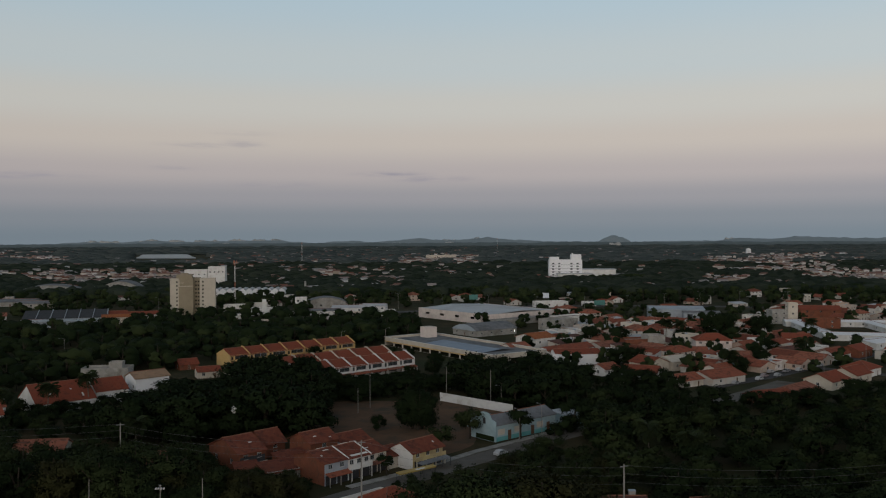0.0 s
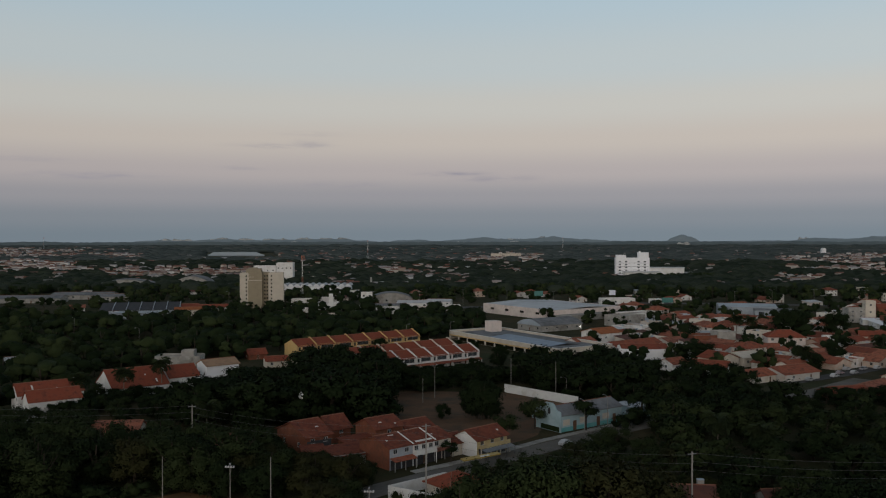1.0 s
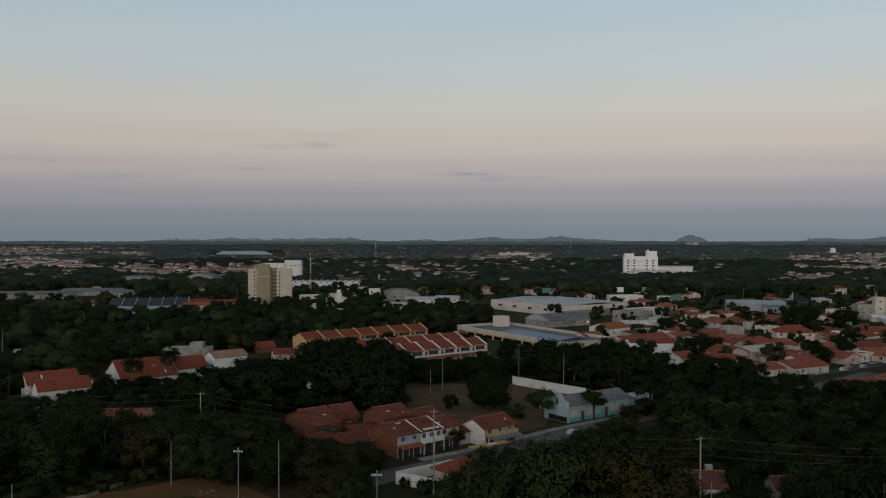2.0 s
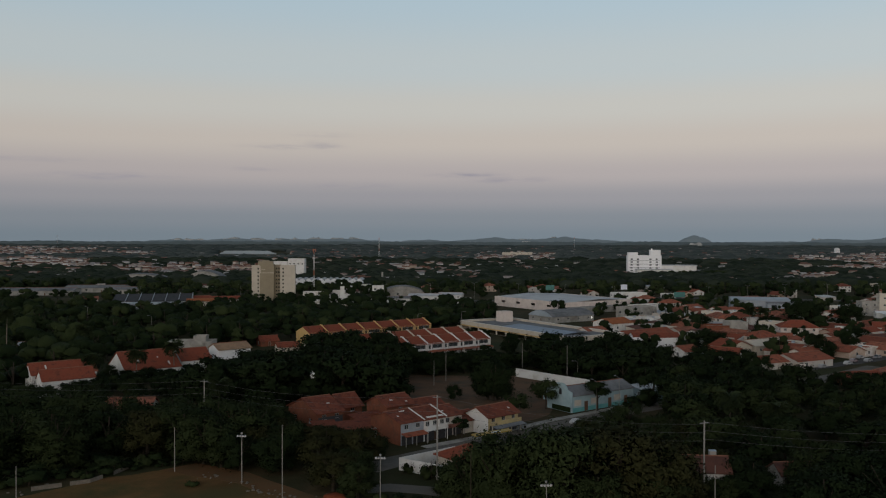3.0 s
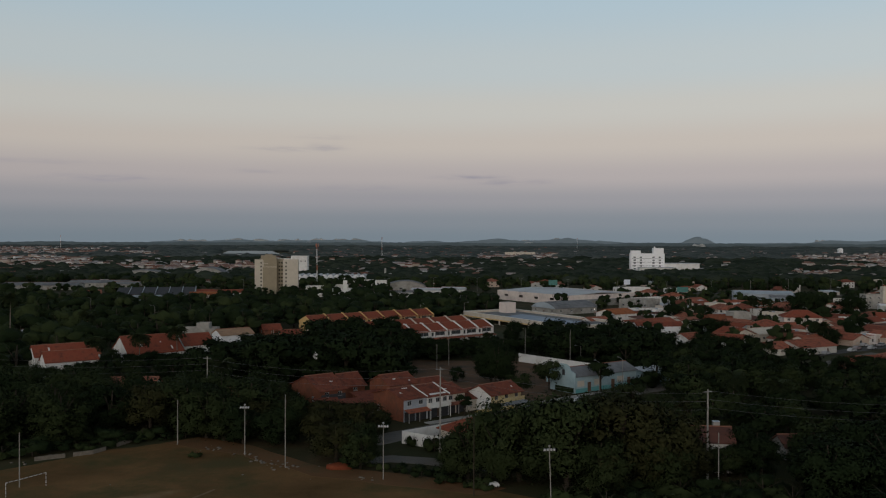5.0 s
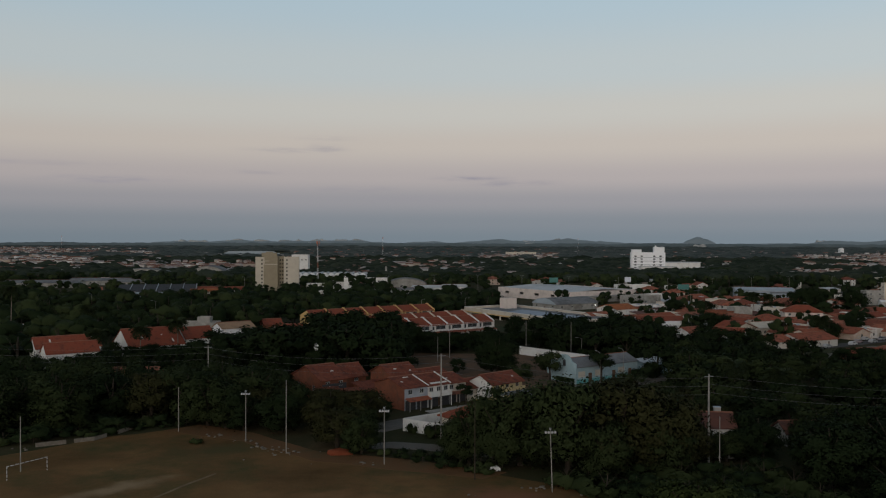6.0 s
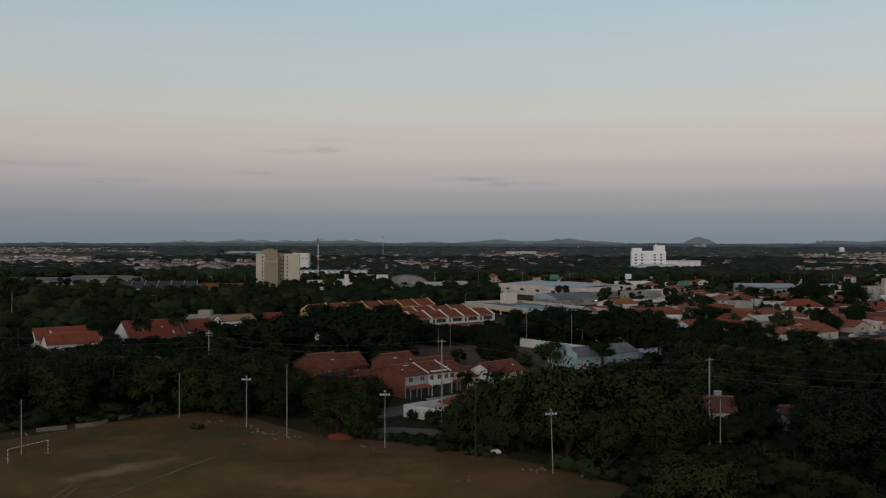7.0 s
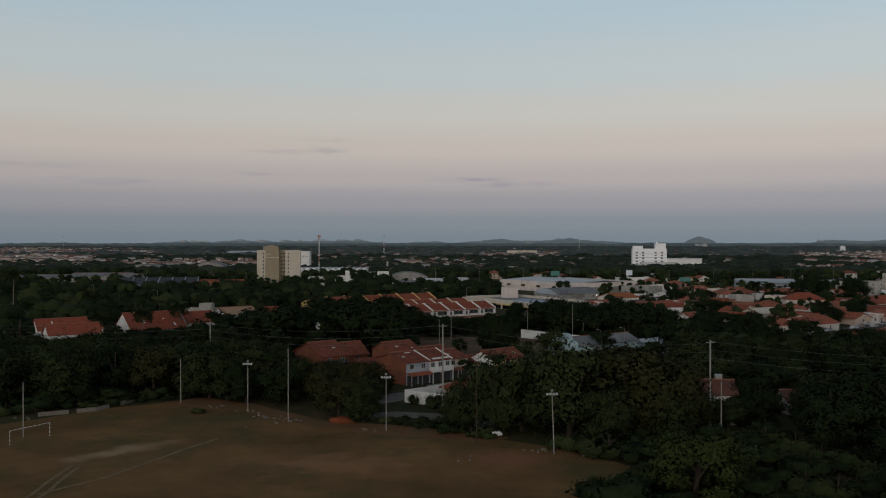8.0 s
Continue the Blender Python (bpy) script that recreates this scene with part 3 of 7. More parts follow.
def house(name, x, y, w, d, h, yaw, style="gable_x", rh=1.6, wall="white", roof="tile", label="white house with a red clay tile roof", category="house", group="", front=(2, 1), side=(1, 1), door=True, z=0.0, win=(1.2, 1.1), over=.5, r=None, dado=None, parapet=.7, kind="", plain=False):
    """front and side: windows along the wall and storeys."""
    rh *= 1.25 if style in ("gable_x", "gable_y", "hip") else 1
    base = thing(name, pose(x, y, z, 0, 0, yaw), label, category, group, kind)
    take(x, y, r or max(w, d) * .62)
    s = Shape()
    sides = faces_of(w, d)
    wins = []
    top = h + (parapet if style == "flat" else 0)
    for key, (length, place) in sides.items():
        n, storeys = front if key in ("front", "back") else side
        if key == "back":
            n = 0
        holes = []
        sh = h / max(1, storeys)
        for k in range(storeys):
            zc = k * sh + sh * .55
            for i in range(n):
                u = length * (i + .5) / n
                if key == "front" and door and k == 0 and i == n // 2:
                    holes.append(((u - .5, u + .5, .02, min(2.1, sh - .3)), "door"))
                else:
                    holes.append(((u - win[0] / 2, u + win[0] / 2, zc - win[1] / 2, zc + win[1] / 2), "window"))
        inset = 0 if key in ("front", "back") else .2
        if inset:
            cut = lambda u, q, zz, p=place, g=inset: p(u + g, q, zz)
            holes = [((a - inset, b - inset, c, e), kd) for (a, b, c, e), kd in holes]
            wall_panel(s, length - 2 * inset, 0, top, .2, [q for q, _ in holes], cut)
            wins += [(cut, q, kd) for q, kd in holes]
        else:
            wall_panel(s, length, 0, top, .2, [q for q, _ in holes], place)
            wins += [(place, q, kd) for q, kd in holes]
    if style == "gable_x":
        for a in (-w / 2, w / 2 - .2):
            s.prism([(-d / 2, h), (d / 2, h), (0, h + rh - .2)], a, a + .2, "x")
    elif style == "gable_y":
        for a in (-d / 2, d / 2 - .2):
            s.prism([(-w / 2, h), (w / 2, h), (0, h + rh - .2)], a, a + .2, "y")
    elif style == "shed":
        s.prism([(-d / 2, h - .3), (d / 2, h - .3), (d / 2, h + rh - .25)], -w / 2, -w / 2 + .2, "x")
        s.prism([(-d / 2, h - .3), (d / 2, h - .3), (d / 2, h + rh - .25)], w / 2 - .2, w / 2, "x")
        s.box(-w / 2 + .2, d / 2 - .2, h - .3, w / 2 - .2, d / 2, h + rh - .3)
    elif style == "arch":
        n = 12
        out = [(-w / 2 + w * i / n, h + rh * math.sin(math.pi * i / n) ** .8 - .3) for i in range(n + 1)]
        for a in (-d / 2, d / 2 - .2):
            s.prism([(-w / 2, h - .4)] + out + [(w / 2, h - .4)], a, a + .2, "y")
    part("wall", s, M[wall], base)
    roof_parts(base, w, d, h, style, rh, M[roof], over)
    for place, hole, kd in wins:
        opening(base, place, hole, kd, plain or y > 560)
    if dado:
        b = Shape()
        for x0, y0, x1, y1 in ((-w / 2 - .03, -d / 2 - .03, w / 2 + .03, -d / 2 - .004), (-w / 2 - .03, -d / 2 - .004, -w / 2 - .004, d / 2)):
            b.box(x0, y0, 0, x1, y1, 1.2)
        part("dado", b, M[dado], base, "turquoise painted dado")
    return base


U = Vector((math.cos(radians(42)), math.sin(radians(42)), 0))  # along the street
N = Vector((-U.y, U.x, 0))  # away from it


def on_street(origin, along, back):
    p = Vector((*origin, 0)) + U * along + N * back
    return p.x, p.y

# houses along the street below the field
C0 = (-17.5, 199.0)
x, y = on_street(C0, 3.4, 6.0)
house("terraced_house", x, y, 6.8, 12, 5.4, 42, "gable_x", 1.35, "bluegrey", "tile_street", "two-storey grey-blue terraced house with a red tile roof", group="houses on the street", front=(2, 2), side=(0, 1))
part("side_wall", Shape().prism([(-6, .01), (6, .01), (6, 5.3), (0, 6.85), (-6, 5.3)], -3.43, -3.404, "x"), M["brick"], bpy.data.objects["terraced_house"], "bare brick side wall")
x, y = on_street(C0, 10.2, 6.0)
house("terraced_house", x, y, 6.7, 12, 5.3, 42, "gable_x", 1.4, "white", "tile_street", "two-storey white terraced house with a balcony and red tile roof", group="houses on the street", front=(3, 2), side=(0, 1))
x, y = on_street(C0, 16.6, 6.5)
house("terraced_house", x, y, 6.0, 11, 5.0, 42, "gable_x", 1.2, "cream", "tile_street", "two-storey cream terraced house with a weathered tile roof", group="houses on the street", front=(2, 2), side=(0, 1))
# fire walls, balcony and canopy of the terrace
tw = Shape()
for a in (6.8, 13.6):
    for sgn in (-1, 1):
        o = Vector((*C0, 0)) + U * a + N * 6
        p0, p1 = o + N * (sgn * 6.4), o
        h0, h1 = 5.1, 6.95
        t = U * .14
        tw.hexa([(q.x + e.x, q.y + e.y, hh) for q, hh, e in ((p0, h0 - .3, -t), (p0, h0 - .3, t), (p1, h1 - .3, t), (p1, h1 - .3, -t), (p0, h0 + .3, -t), (p0, h0 + .3, t), (p1, h1 + .3, t), (p1, h1 + .3, -t))])
tagged(part("party_wall", tw, M["white"]), "white raised party walls between the terrace roofs", "wall", kind="structure")
# Dark panels stand in for the shade across the ground floors
for th, wd in (("terraced_house", 6.8), ("terraced_house.001", 6.7), ("terraced_house.002", 6.0)):
    dd = 5.5 if th.endswith("2") else 6.0
    for a in (-wd / 4, wd / 4):
        part("gate", Shape().box(a - wd / 4 + .25, -dd - .09, .02, a + wd / 4 - .2, -dd - .006, 2.25), M["metal_and_shade"], bpy.data.objects[th], "dark panel standing in for the shaded ground floor")
for a, wd in ((3.4, 6.6), (16.6, 5.8)):
    po = thing("porch", pose(*on_street(C0, a, -.9 if a < 9 else .6), 0, 0, 0, 42), "dark tiled porch over the ground floor", "porch", "porches on the street")
    part("roof", Shape().slab((-wd / 2, -1.1, 2.4), (wd / 2, -1.1, 2.4), (wd / 2, .86, 2.9), (-wd / 2, .86, 2.9), .14), M["tile_var"], po)
    for k in (-wd / 2 + .2, 0, wd / 2 - .2):
        part("post", Shape().box(k - .08, -.9, 0, k + .08, -.74, 2.3), M["concrete"], po)
bal = thing("balcony", pose(*on_street(C0, 10.2, -.6), 2.75, 0, 0, 42), "white balcony slab and parapet of the terraced house", "balcony")
part("slab", Shape().box(-3.2, -.6, -.15, 3.2, .6, 0), M["white"], bal)
part("parapet", Shape().box(-3.2, -.6, 0, 3.2, -.48, .95).box(-3.2, -.48, 0, -3.08, .6, .95).box(3.08, -.48, 0, 3.2, .6, .95), M["white"], bal)
for a in (-3.0, 0, 3.0):
    part("post", Shape().tube([(a, -.5, -2.75), (a, -.5, -.15)], [.1, .1], 8), M["white"], bal)
x, y = on_street(C0, 22.2, 5.0)
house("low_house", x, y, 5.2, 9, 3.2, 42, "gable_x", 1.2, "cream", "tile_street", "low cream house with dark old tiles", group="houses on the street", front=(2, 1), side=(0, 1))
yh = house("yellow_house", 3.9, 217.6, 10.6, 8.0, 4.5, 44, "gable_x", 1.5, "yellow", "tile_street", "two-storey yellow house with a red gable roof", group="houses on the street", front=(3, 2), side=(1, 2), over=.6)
part("side_wall", Shape().prism([(-4.0, .01), (4.0, .01), (4.0, 4.45), (0, 6.1), (-4.0, 4.45)], -5.33, -5.304, "x"), M["white"], yh, "white painted gable wall")
# Dark panels stand in for shade on the yellow house's lower storey
for a in (-3.4, 0, 3.4):
    part("gate", Shape().box(a - 1.3, -4.09, .02, a + 1.3, -4.01, 2.3), M["metal_and_shade"], yh, "dark panel standing in for shade on the lower storey")
part("balcony", Shape().box(-5.2, -5.3, 2.35, 5.2, -4.02, 2.5).box(-5.2, -5.3, 2.5, 5.2, -5.2, 3.3), M["yellow"], yh, "yellow balcony parapet")
for a in (-5.0, -1.7, 1.7, 5.0):
    part("column", Shape().box(a - .12, -5.28, .02, a + .12, -5.04, 2.34), M["cream"], yh)
can = thing("canopy", pose(7.7, 212.7, 2.5, 0, 0, 44), "grey sheet canopy over the yellow house's ground floor", "canopy")
part("sheet", Shape().slab((-5.2, -1.6, -.35), (5.2, -1.6, -.35), (5.2, .2, 0), (-5.2, .2, 0), .08), M["grey_roof"], can)
for a in (-5.0, -2, 2, 5.0):
    part("post", Shape().tube([(a, -1.45, -2.5), (a, -1.45, -.4)], [.07, .07], 6), M["metal_and_shade"], can)
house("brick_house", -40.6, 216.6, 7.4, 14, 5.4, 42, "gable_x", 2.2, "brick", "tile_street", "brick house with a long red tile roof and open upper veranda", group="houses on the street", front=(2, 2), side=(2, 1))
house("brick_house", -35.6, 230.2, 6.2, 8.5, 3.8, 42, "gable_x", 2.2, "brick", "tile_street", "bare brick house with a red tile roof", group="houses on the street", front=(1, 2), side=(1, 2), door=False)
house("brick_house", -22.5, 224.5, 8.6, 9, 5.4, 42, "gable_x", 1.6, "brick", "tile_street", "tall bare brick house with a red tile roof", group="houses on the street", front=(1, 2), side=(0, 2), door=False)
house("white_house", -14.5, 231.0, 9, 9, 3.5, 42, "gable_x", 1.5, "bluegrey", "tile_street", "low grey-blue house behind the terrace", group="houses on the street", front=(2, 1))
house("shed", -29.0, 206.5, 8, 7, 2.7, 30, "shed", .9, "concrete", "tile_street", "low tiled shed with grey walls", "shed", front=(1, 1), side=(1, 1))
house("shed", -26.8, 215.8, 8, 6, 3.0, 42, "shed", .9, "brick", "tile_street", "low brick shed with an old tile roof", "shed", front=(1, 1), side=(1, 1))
house("shed", -36.5, 206.0, 5, 5, 3.0, 20, "shed", .8, "brick", "tile_street", "small brick outhouse with a tile roof", "shed", front=(1, 1), side=(1, 1))
house("low_house", -2.2, 181.5, 9.5, 8, 3.0, 42, "hip", 1.5, "cream", "tile", "low house with a red hip roof inside the white wall", front=(2, 1))
take(-56, 206, 6)
take(-92, 219, 6)
house("low_house", -56.0, 212.5, 12, 9, 3.6, 10, "gable_x", 1.6, "cream", "tile_var", "low house under trees with an old tile roof", front=(2, 1))
house("low_house", -92.0, 227.0, 12, 8, 3.6, 5, "gable_x", 1.5, "cream", "tile_var", "low house under trees with an old tile roof", front=(2, 1))
house("low_house", 42.6, 163.0, 7.6, 8, 5.8, -4, "gable_x", 1.5, "white", "tile_old", "small white house among trees with a dark red roof", front=(2, 1))
tk = thing("water_tank", pose(44.2, 163.6, 7.45), "small pale box water tank on the roof", "water tank")
part("tank", Shape().box(-.6, -.5, 0, .6, .5, 1.0), M["concrete"], tk)
part("lid", Shape().box(-.66, -.56, 1.0, .66, .56, 1.08), M["tank"], tk)
house("low_house", 62.0, 172.0, 7, 6, 2.8, 8, "gable_x", 1.3, "concrete", "tile_old", "small house among trees with a dark red roof", front=(1, 1))


def roof_patch(house_ob, h, rh, d, u, y, w=.9, l=.35, mat="white"):
    """A pale repair on the front slope of a gabled roof."""
    rh *= 1.25
    z = lambda q: h + rh * (1 - abs(q) / (d / 2)) + .05
    part("roof_patch", Shape().slab((u - w / 2, y - l / 2, z(y - l / 2)), (u + w / 2, y - l / 2, z(y - l / 2)), (u + w / 2, y + l / 2, z(y + l / 2)), (u - w / 2, y + l / 2, z(y + l / 2)), .03), M[mat], house_ob, "pale mortar repair on the roof")


B = bpy.data.objects
# A flat dark panel stands in for the shade inside the veranda
part("veranda", Shape().box(-3.5, -7.06, 2.5, 3.5, -7.005, 4.2), M["metal_and_shade"], B["brick_house"], "flat dark panel for the shade inside the upper veranda")
part("parapet", Shape().box(-3.7, -7.75, 1.75, 3.7, -7.07, 1.9).box(-3.7, -7.75, 1.9, 3.7, -7.62, 2.7), M["cream"], B["brick_house"], "pale veranda parapet")
roof_patch(B["brick_house"], 5.4, 2.2, 14, 1.4, -3.6)
roof_patch(B["brick_house.002"], 5.4, 1.6, 9, -1.5, -2.4)
roof_patch(B["brick_house.002"], 5.4, 1.6, 9, 2.5, -3.6, .5)
roof_patch(B["terraced_house"], 5.4, 1.35, 12, -2.0, -3.0, .5, .5)
roof_patch(B["terraced_house"], 5.4, 1.35, 12, .6, -1.0, 1.6, .3)
roof_patch(B["terraced_house.001"], 5.3, 1.4, 12, .4, -5.4, 5.0, .7)
roof_patch(B["yellow_house"], 4.5, 1.5, 8.0, 3.6, -2.2, .5, .5)
roof_patch(B["terraced_house.002"], 5.0, 1.2, 11, -1.2, -3.0, .7)


def wall_run(name, pts, height, mat, label, thick=.2):
    s = Shape()
    for (ax, ay), (bx, by) in zip(pts, pts[1:]):
        n = math.hypot(bx - ax, by - ay)
        ex, ey = -(by - ay) / n * thick / 2, (bx - ax) / n * thick / 2
        s.hexa([(ax - ex, ay - ey, 0), (bx - ex, by - ey, 0), (bx + ex, by + ey, 0), (ax + ex, ay + ey, 0), (ax - ex, ay - ey, height), (bx - ex, by - ey, height), (bx + ex, by + ey, height), (ax + ex, ay + ey, height)])
    return tagged(part(name, s, mat), label, "wall", kind="structure")


wall_run("wall_compound", [(-4.5, 171.5), (-16.0, 178.6), (-4.6, 188.9), (3.5, 184.0)], 2.6, M["white"], "white plastered compound wall by the street")
wall_run("wall_yard", [(13.6, 300.5), (24.0, 289.5), (36.0, 277.0)], 2.9, M["white"], "long white wall behind the yard")
for pts in ([(-84.5, 160.6), (-82.2, 162.2), (-80.0, 163.6)], [(-78.8, 164.4), (-75.8, 166.4), (-74.6, 169.5)], [(-73.6, 172.5), (-72.2, 178.0)]):
    wall_run("wall_field", pts, .8, M["rubble"], "low broken pale wall under the trees")

# the school: pale blue with a grey roof
sch = house("school", 33.2, 250.2, 24.5, 9.2, 4.7, 38, "gable_x", 1.5, "blue", "grey_roof", "pale blue school building with a grey roof and turquoise dado", "school", front=(0, 1), side=(1, 1), over=.35, dado="turquoise")
part("gable_front", Shape().prism([(-5.0, 0), (5.0, 0), (5.0, 5.9), (2.4, 6.1), (1.7, 7.3), (.8, 7.8), (-1.6, 7.8), (-2.5, 7.3), (-3.3, 6.1), (-5.0, 5.6)], -12.75, -12.5, "x"), M["blue"], sch, "pale blue stepped gable")
part("niche", Shape().box(-12.79, -.9, 4.6, -12.755, .1, 6.2), M["metal_and_shade"], sch, "dark arched gable window")
for a in (-7.6, 1.8, 8.4):
    part("door_panel", Shape().box(a, -4.66, .05, a + 1.3, -4.605, 2.7), M["wood"], sch, "dark brown wooden door")
for a in (-11.5, -5.0, 4.2):
    part("window_board", Shape().box(a, -4.66, 1.7, a + 2.6, -4.605, 3.3), M["cream"], sch, "pale boarded window")
part("mural", Shape().box(-12.80, -4.4, .1, -12.77, 3.0, 1.5), M["leaf_dark"], sch, "dark painted hedge mural")
house("school_annex", 24.5, 258.5, 7, 6, 3.0, 38, "shed", .7, "blue", "grey_roof", "low pale blue annex of the school", "school", front=(1, 1))
house("low_house", 52.5, 263.5, 10, 7, 3.0, 38, "shed", .8, "blue", "pale_roof", "low pale house beside the school", front=(2, 1))

# condominium on the other side
house("apartment_block", -131.6, 264.6, 15, 8.5, 6.4, 40, "gable_x", 2.4, "white", "tile", "two-storey white block with a red gable roof", "apartment house", "condominium blocks", front=(4, 2), side=(2, 2), over=.3)
house("apartment_wing", -124.6, 257.6, 15, 7.4, 5.7, 40, "gable_x", 2.2, "white", "tile", "lower wing of the white block with red roof", "apartment house", "condominium blocks", front=(3, 1), side=(1, 1), over=.3)
house("apartment_wing", -125.6, 271.4, 6.5, 7, 5.8, 40, "gable_x", 1.9, "white", "tile_var", "lower end of the white block with an old red roof", "apartment house", "condominium blocks", front=(2, 1), side=(1, 1), over=.3)
house("water_tower", -125.5, 277.0, 2.4, 2.4, 8.0, 4, "flat", 0, "white", "concrete", "small white water tank tower", "tower", front=(1, 2), side=(1, 2), door=False)
house("apartment_block", -115.6, 297.0, 19, 18, 3.6, 40, "gable_x", 4.2, "white", "tile", "white block with a wide steep red roof", "apartment house", "condominium blocks", front=(4, 1), side=(3, 1), over=.3)
house("apartment_block", -103.5, 309.0, 11, 12, 4.6, 40, "gable_x", 2.8, "white", "tile", "white block with a red roof behind palms", "apartment house", "condominium blocks", front=(3, 1), side=(2, 1), over=.3)
house("white_house", -92.0, 319.0, 12.5, 9, 7.2, 40, "gable_x", 1.4, "whiter", "pale_orange", "plain white house with a pale orange roof", front=(1, 1), side=(2, 1))
house("flat_building", -116.5, 350.0, 18, 9, 5.2, 4, "flat", 0, "concrete", "concrete", "grey flat-roofed concrete building with a roof box", "building", front=(0, 1), side=(2, 2))
house("flat_building", -112.5, 349.0, 5, 5, 7.4, 4, "flat", 0, "concrete", "concrete", "grey concrete stair tower", "building", front=(0, 1), side=(0, 1), door=False)
house("low_house", -79.0, 358.0, 9, 7, 3.0, 24, "gable_x", 1.2, "cream", "tile", "small low house with a red roof", front=(2, 1))


for spec in ((-197, 345, 14, 9, 3.4, 30), (-186, 357, 12, 8, 3.2, 30)):
    house("low_house", *spec, "gable_x", .8, "white", "pale_roof", "low white house with a pale sheet roof among trees", front=(2, 1))
# rows of townhouses
ROW = Vector((math.cos(radians(40)), math.sin(radians(40)), 0))


def townhouse(name, x, y, w, d, wall, label, group, yaw=40.0):
    """A narrow house whose roof slopes to the street between raised party walls, with a framed balcony over a tiled porch."""
    h = thing(name, pose(x, y, 0, 0, 0, yaw), label, "townhouse", group)
    take(x, y, 7)
    s = Shape()
    front = lambda u, q, z: (-w / 2 + u, -d / 2 + q, z)
    holes = [(.7, 1.7, 3.0, 4.5), (2.5, w - .9, 2.85, 4.7), (.8, 1.9, .02, 2.2), (3.0, w - 1.2, .8, 2.2)]
    wall_panel(s, w, 0, 5.2, .2, holes, front)
    s.box(-w / 2, d / 2 - .2, 0, w / 2, d / 2, 5.2)
    for a in (-w / 2, w / 2 - .2):
        s.prism([(-d / 2 + .2, 0), (d / 2 - .2, 0), (d / 2 - .2, 5.2), (0, 7.4), (-d / 2 + .2, 5.2)], a, a + .2, "x")
    part("wall", s, M[wall], h)
    for k, hole in enumerate(holes):
        opening(h, front, hole, "door" if k == 2 else "window", k != 1)
    e = 5.1 - .35 * .35
    part("roof", Shape().slab((-w / 2 + .13, -d / 2 - .35, e), (w / 2 - .13, -d / 2 - .35, e), (w / 2 - .13, 0, 7.6), (-w / 2 + .13, 0, 7.6), .16)
         .slab((-w / 2 + .13, 0, 7.6), (w / 2 - .13, 0, 7.6), (w / 2 - .13, d / 2 + .35, e), (-w / 2 + .13, d / 2 + .35, e), .16), M["tile"], h)
    part("ridge_cap", Shape().tube([(-w / 2 + .2, 0, 7.64), (w / 2 - .2, 0, 7.64)], [.14, .14], 6), M["ridge"], h, "pale mortar ridge")
    pw = Shape()
    for y0, y1, z0, z1 in ((-d / 2 - .5, -1.1, 5.0, 7.25), (-1.1, 1.1, 7.6, 7.6), (1.1, d / 2 + .5, 7.25, 5.0)):
        pw.hexa([(w / 2 - .12, y0, z0 - .6), (w / 2 + .12, y0, z0 - .6), (w / 2 + .12, y1, z1 - .6), (w / 2 - .12, y1, z1 - .6), (w / 2 - .12, y0, z0 + .5), (w / 2 + .12, y0, z0 + .5), (w / 2 + .12, y1, z1 + .5), (w / 2 - .12, y1, z1 + .5)])
    pw.box(w / 2 - .12, -d / 2 - .5, 0, w / 2 + .12, -d / 2 - .01, 4.4)
    part("party_wall", pw, M[wall], h, "raised party wall stepped at the ridge")
    part("balcony", Shape().box(2.2 - w / 2, -d / 2 - .9, 2.55, w / 2 - .2, -d / 2 - .01, 2.7).box(2.2 - w / 2, -d / 2 - .9, 2.7, w / 2 - .2, -d / 2 - .8, 3.3), M[wall], h, "painted balcony parapet")
    part("porch_roof", Shape().slab((-w / 2 + .3, -d / 2 - 3.0, 1.95), (w / 2 - .3, -d / 2 - 3.0, 1.95), (w / 2 - .3, -d / 2 - .92, 2.5), (-w / 2 + .3, -d / 2 - .92, 2.5), .12), M["tile_var"], h, "red tile porch roof")
    for a in (-w / 2 + .5, w / 2 - .5):
        part("porch_post", Shape().box(a - .1, -d / 2 - 2.8, 0, a + .1, -d / 2 - 2.6, 1.9), M[wall], h)
    return h


def house_row(first, step, count, w, d, wall, label, group):
    one = None
    for i in range(count):
        p = Vector((*first, 0)) + ROW * (step * i)
        if one is None:
            one = townhouse("townhouse", p.x, p.y, w, d, wall, label, group)
        else:
            copy_thing(one, pose(p.x, p.y, 0, 0, 0, 40))
            take(p.x, p.y, 7)


house_row((-46.0, 335.0), 8.3, 8, 8.3, 12, "white", "two-storey white townhouse with a red roof and porch", "front townhouse row")
house_row((-63.2, 347.2), 9.6, 8, 9.6, 12, "cream", "two-storey cream townhouse with a red roof", "middle townhouse row")
house_row((-75.0, 391.0), 9.7, 7, 9.7, 12, "ochre", "two-storey ochre townhouse with a red roof", "back townhouse row")
for u, q in ((9, 8.0), (20, 8.6), (31, 8.0), (52, 7.8)):
    p = Vector((-75, 391, 0)) + ROW * u + Vector((ROW.y, -ROW.x, 0)) * q
    take(p.x, p.y, 1)

house("low_house", -93.0, 381.0, 8, 7, 2.6, 30, "gable_x", 1.5, "brick", "tile", "small brick house with a red roof", front=(1, 1))

# market hall with its parapet, roof box and blue roof
mk = thing("market_hall", pose(29.5, 427.6, 0, 0, 0, -56.4), "long cream market hall with a parapet and flat roof", "shop building")
for a in (-34, -17, 0, 17, 34):
    a2 = Vector((29.5, 427.6, 0)) + Vector((math.cos(radians(-56.4)), math.sin(radians(-56.4)), 0)) * a
    take(a2.x, a2.y, 18)
s = Shape()
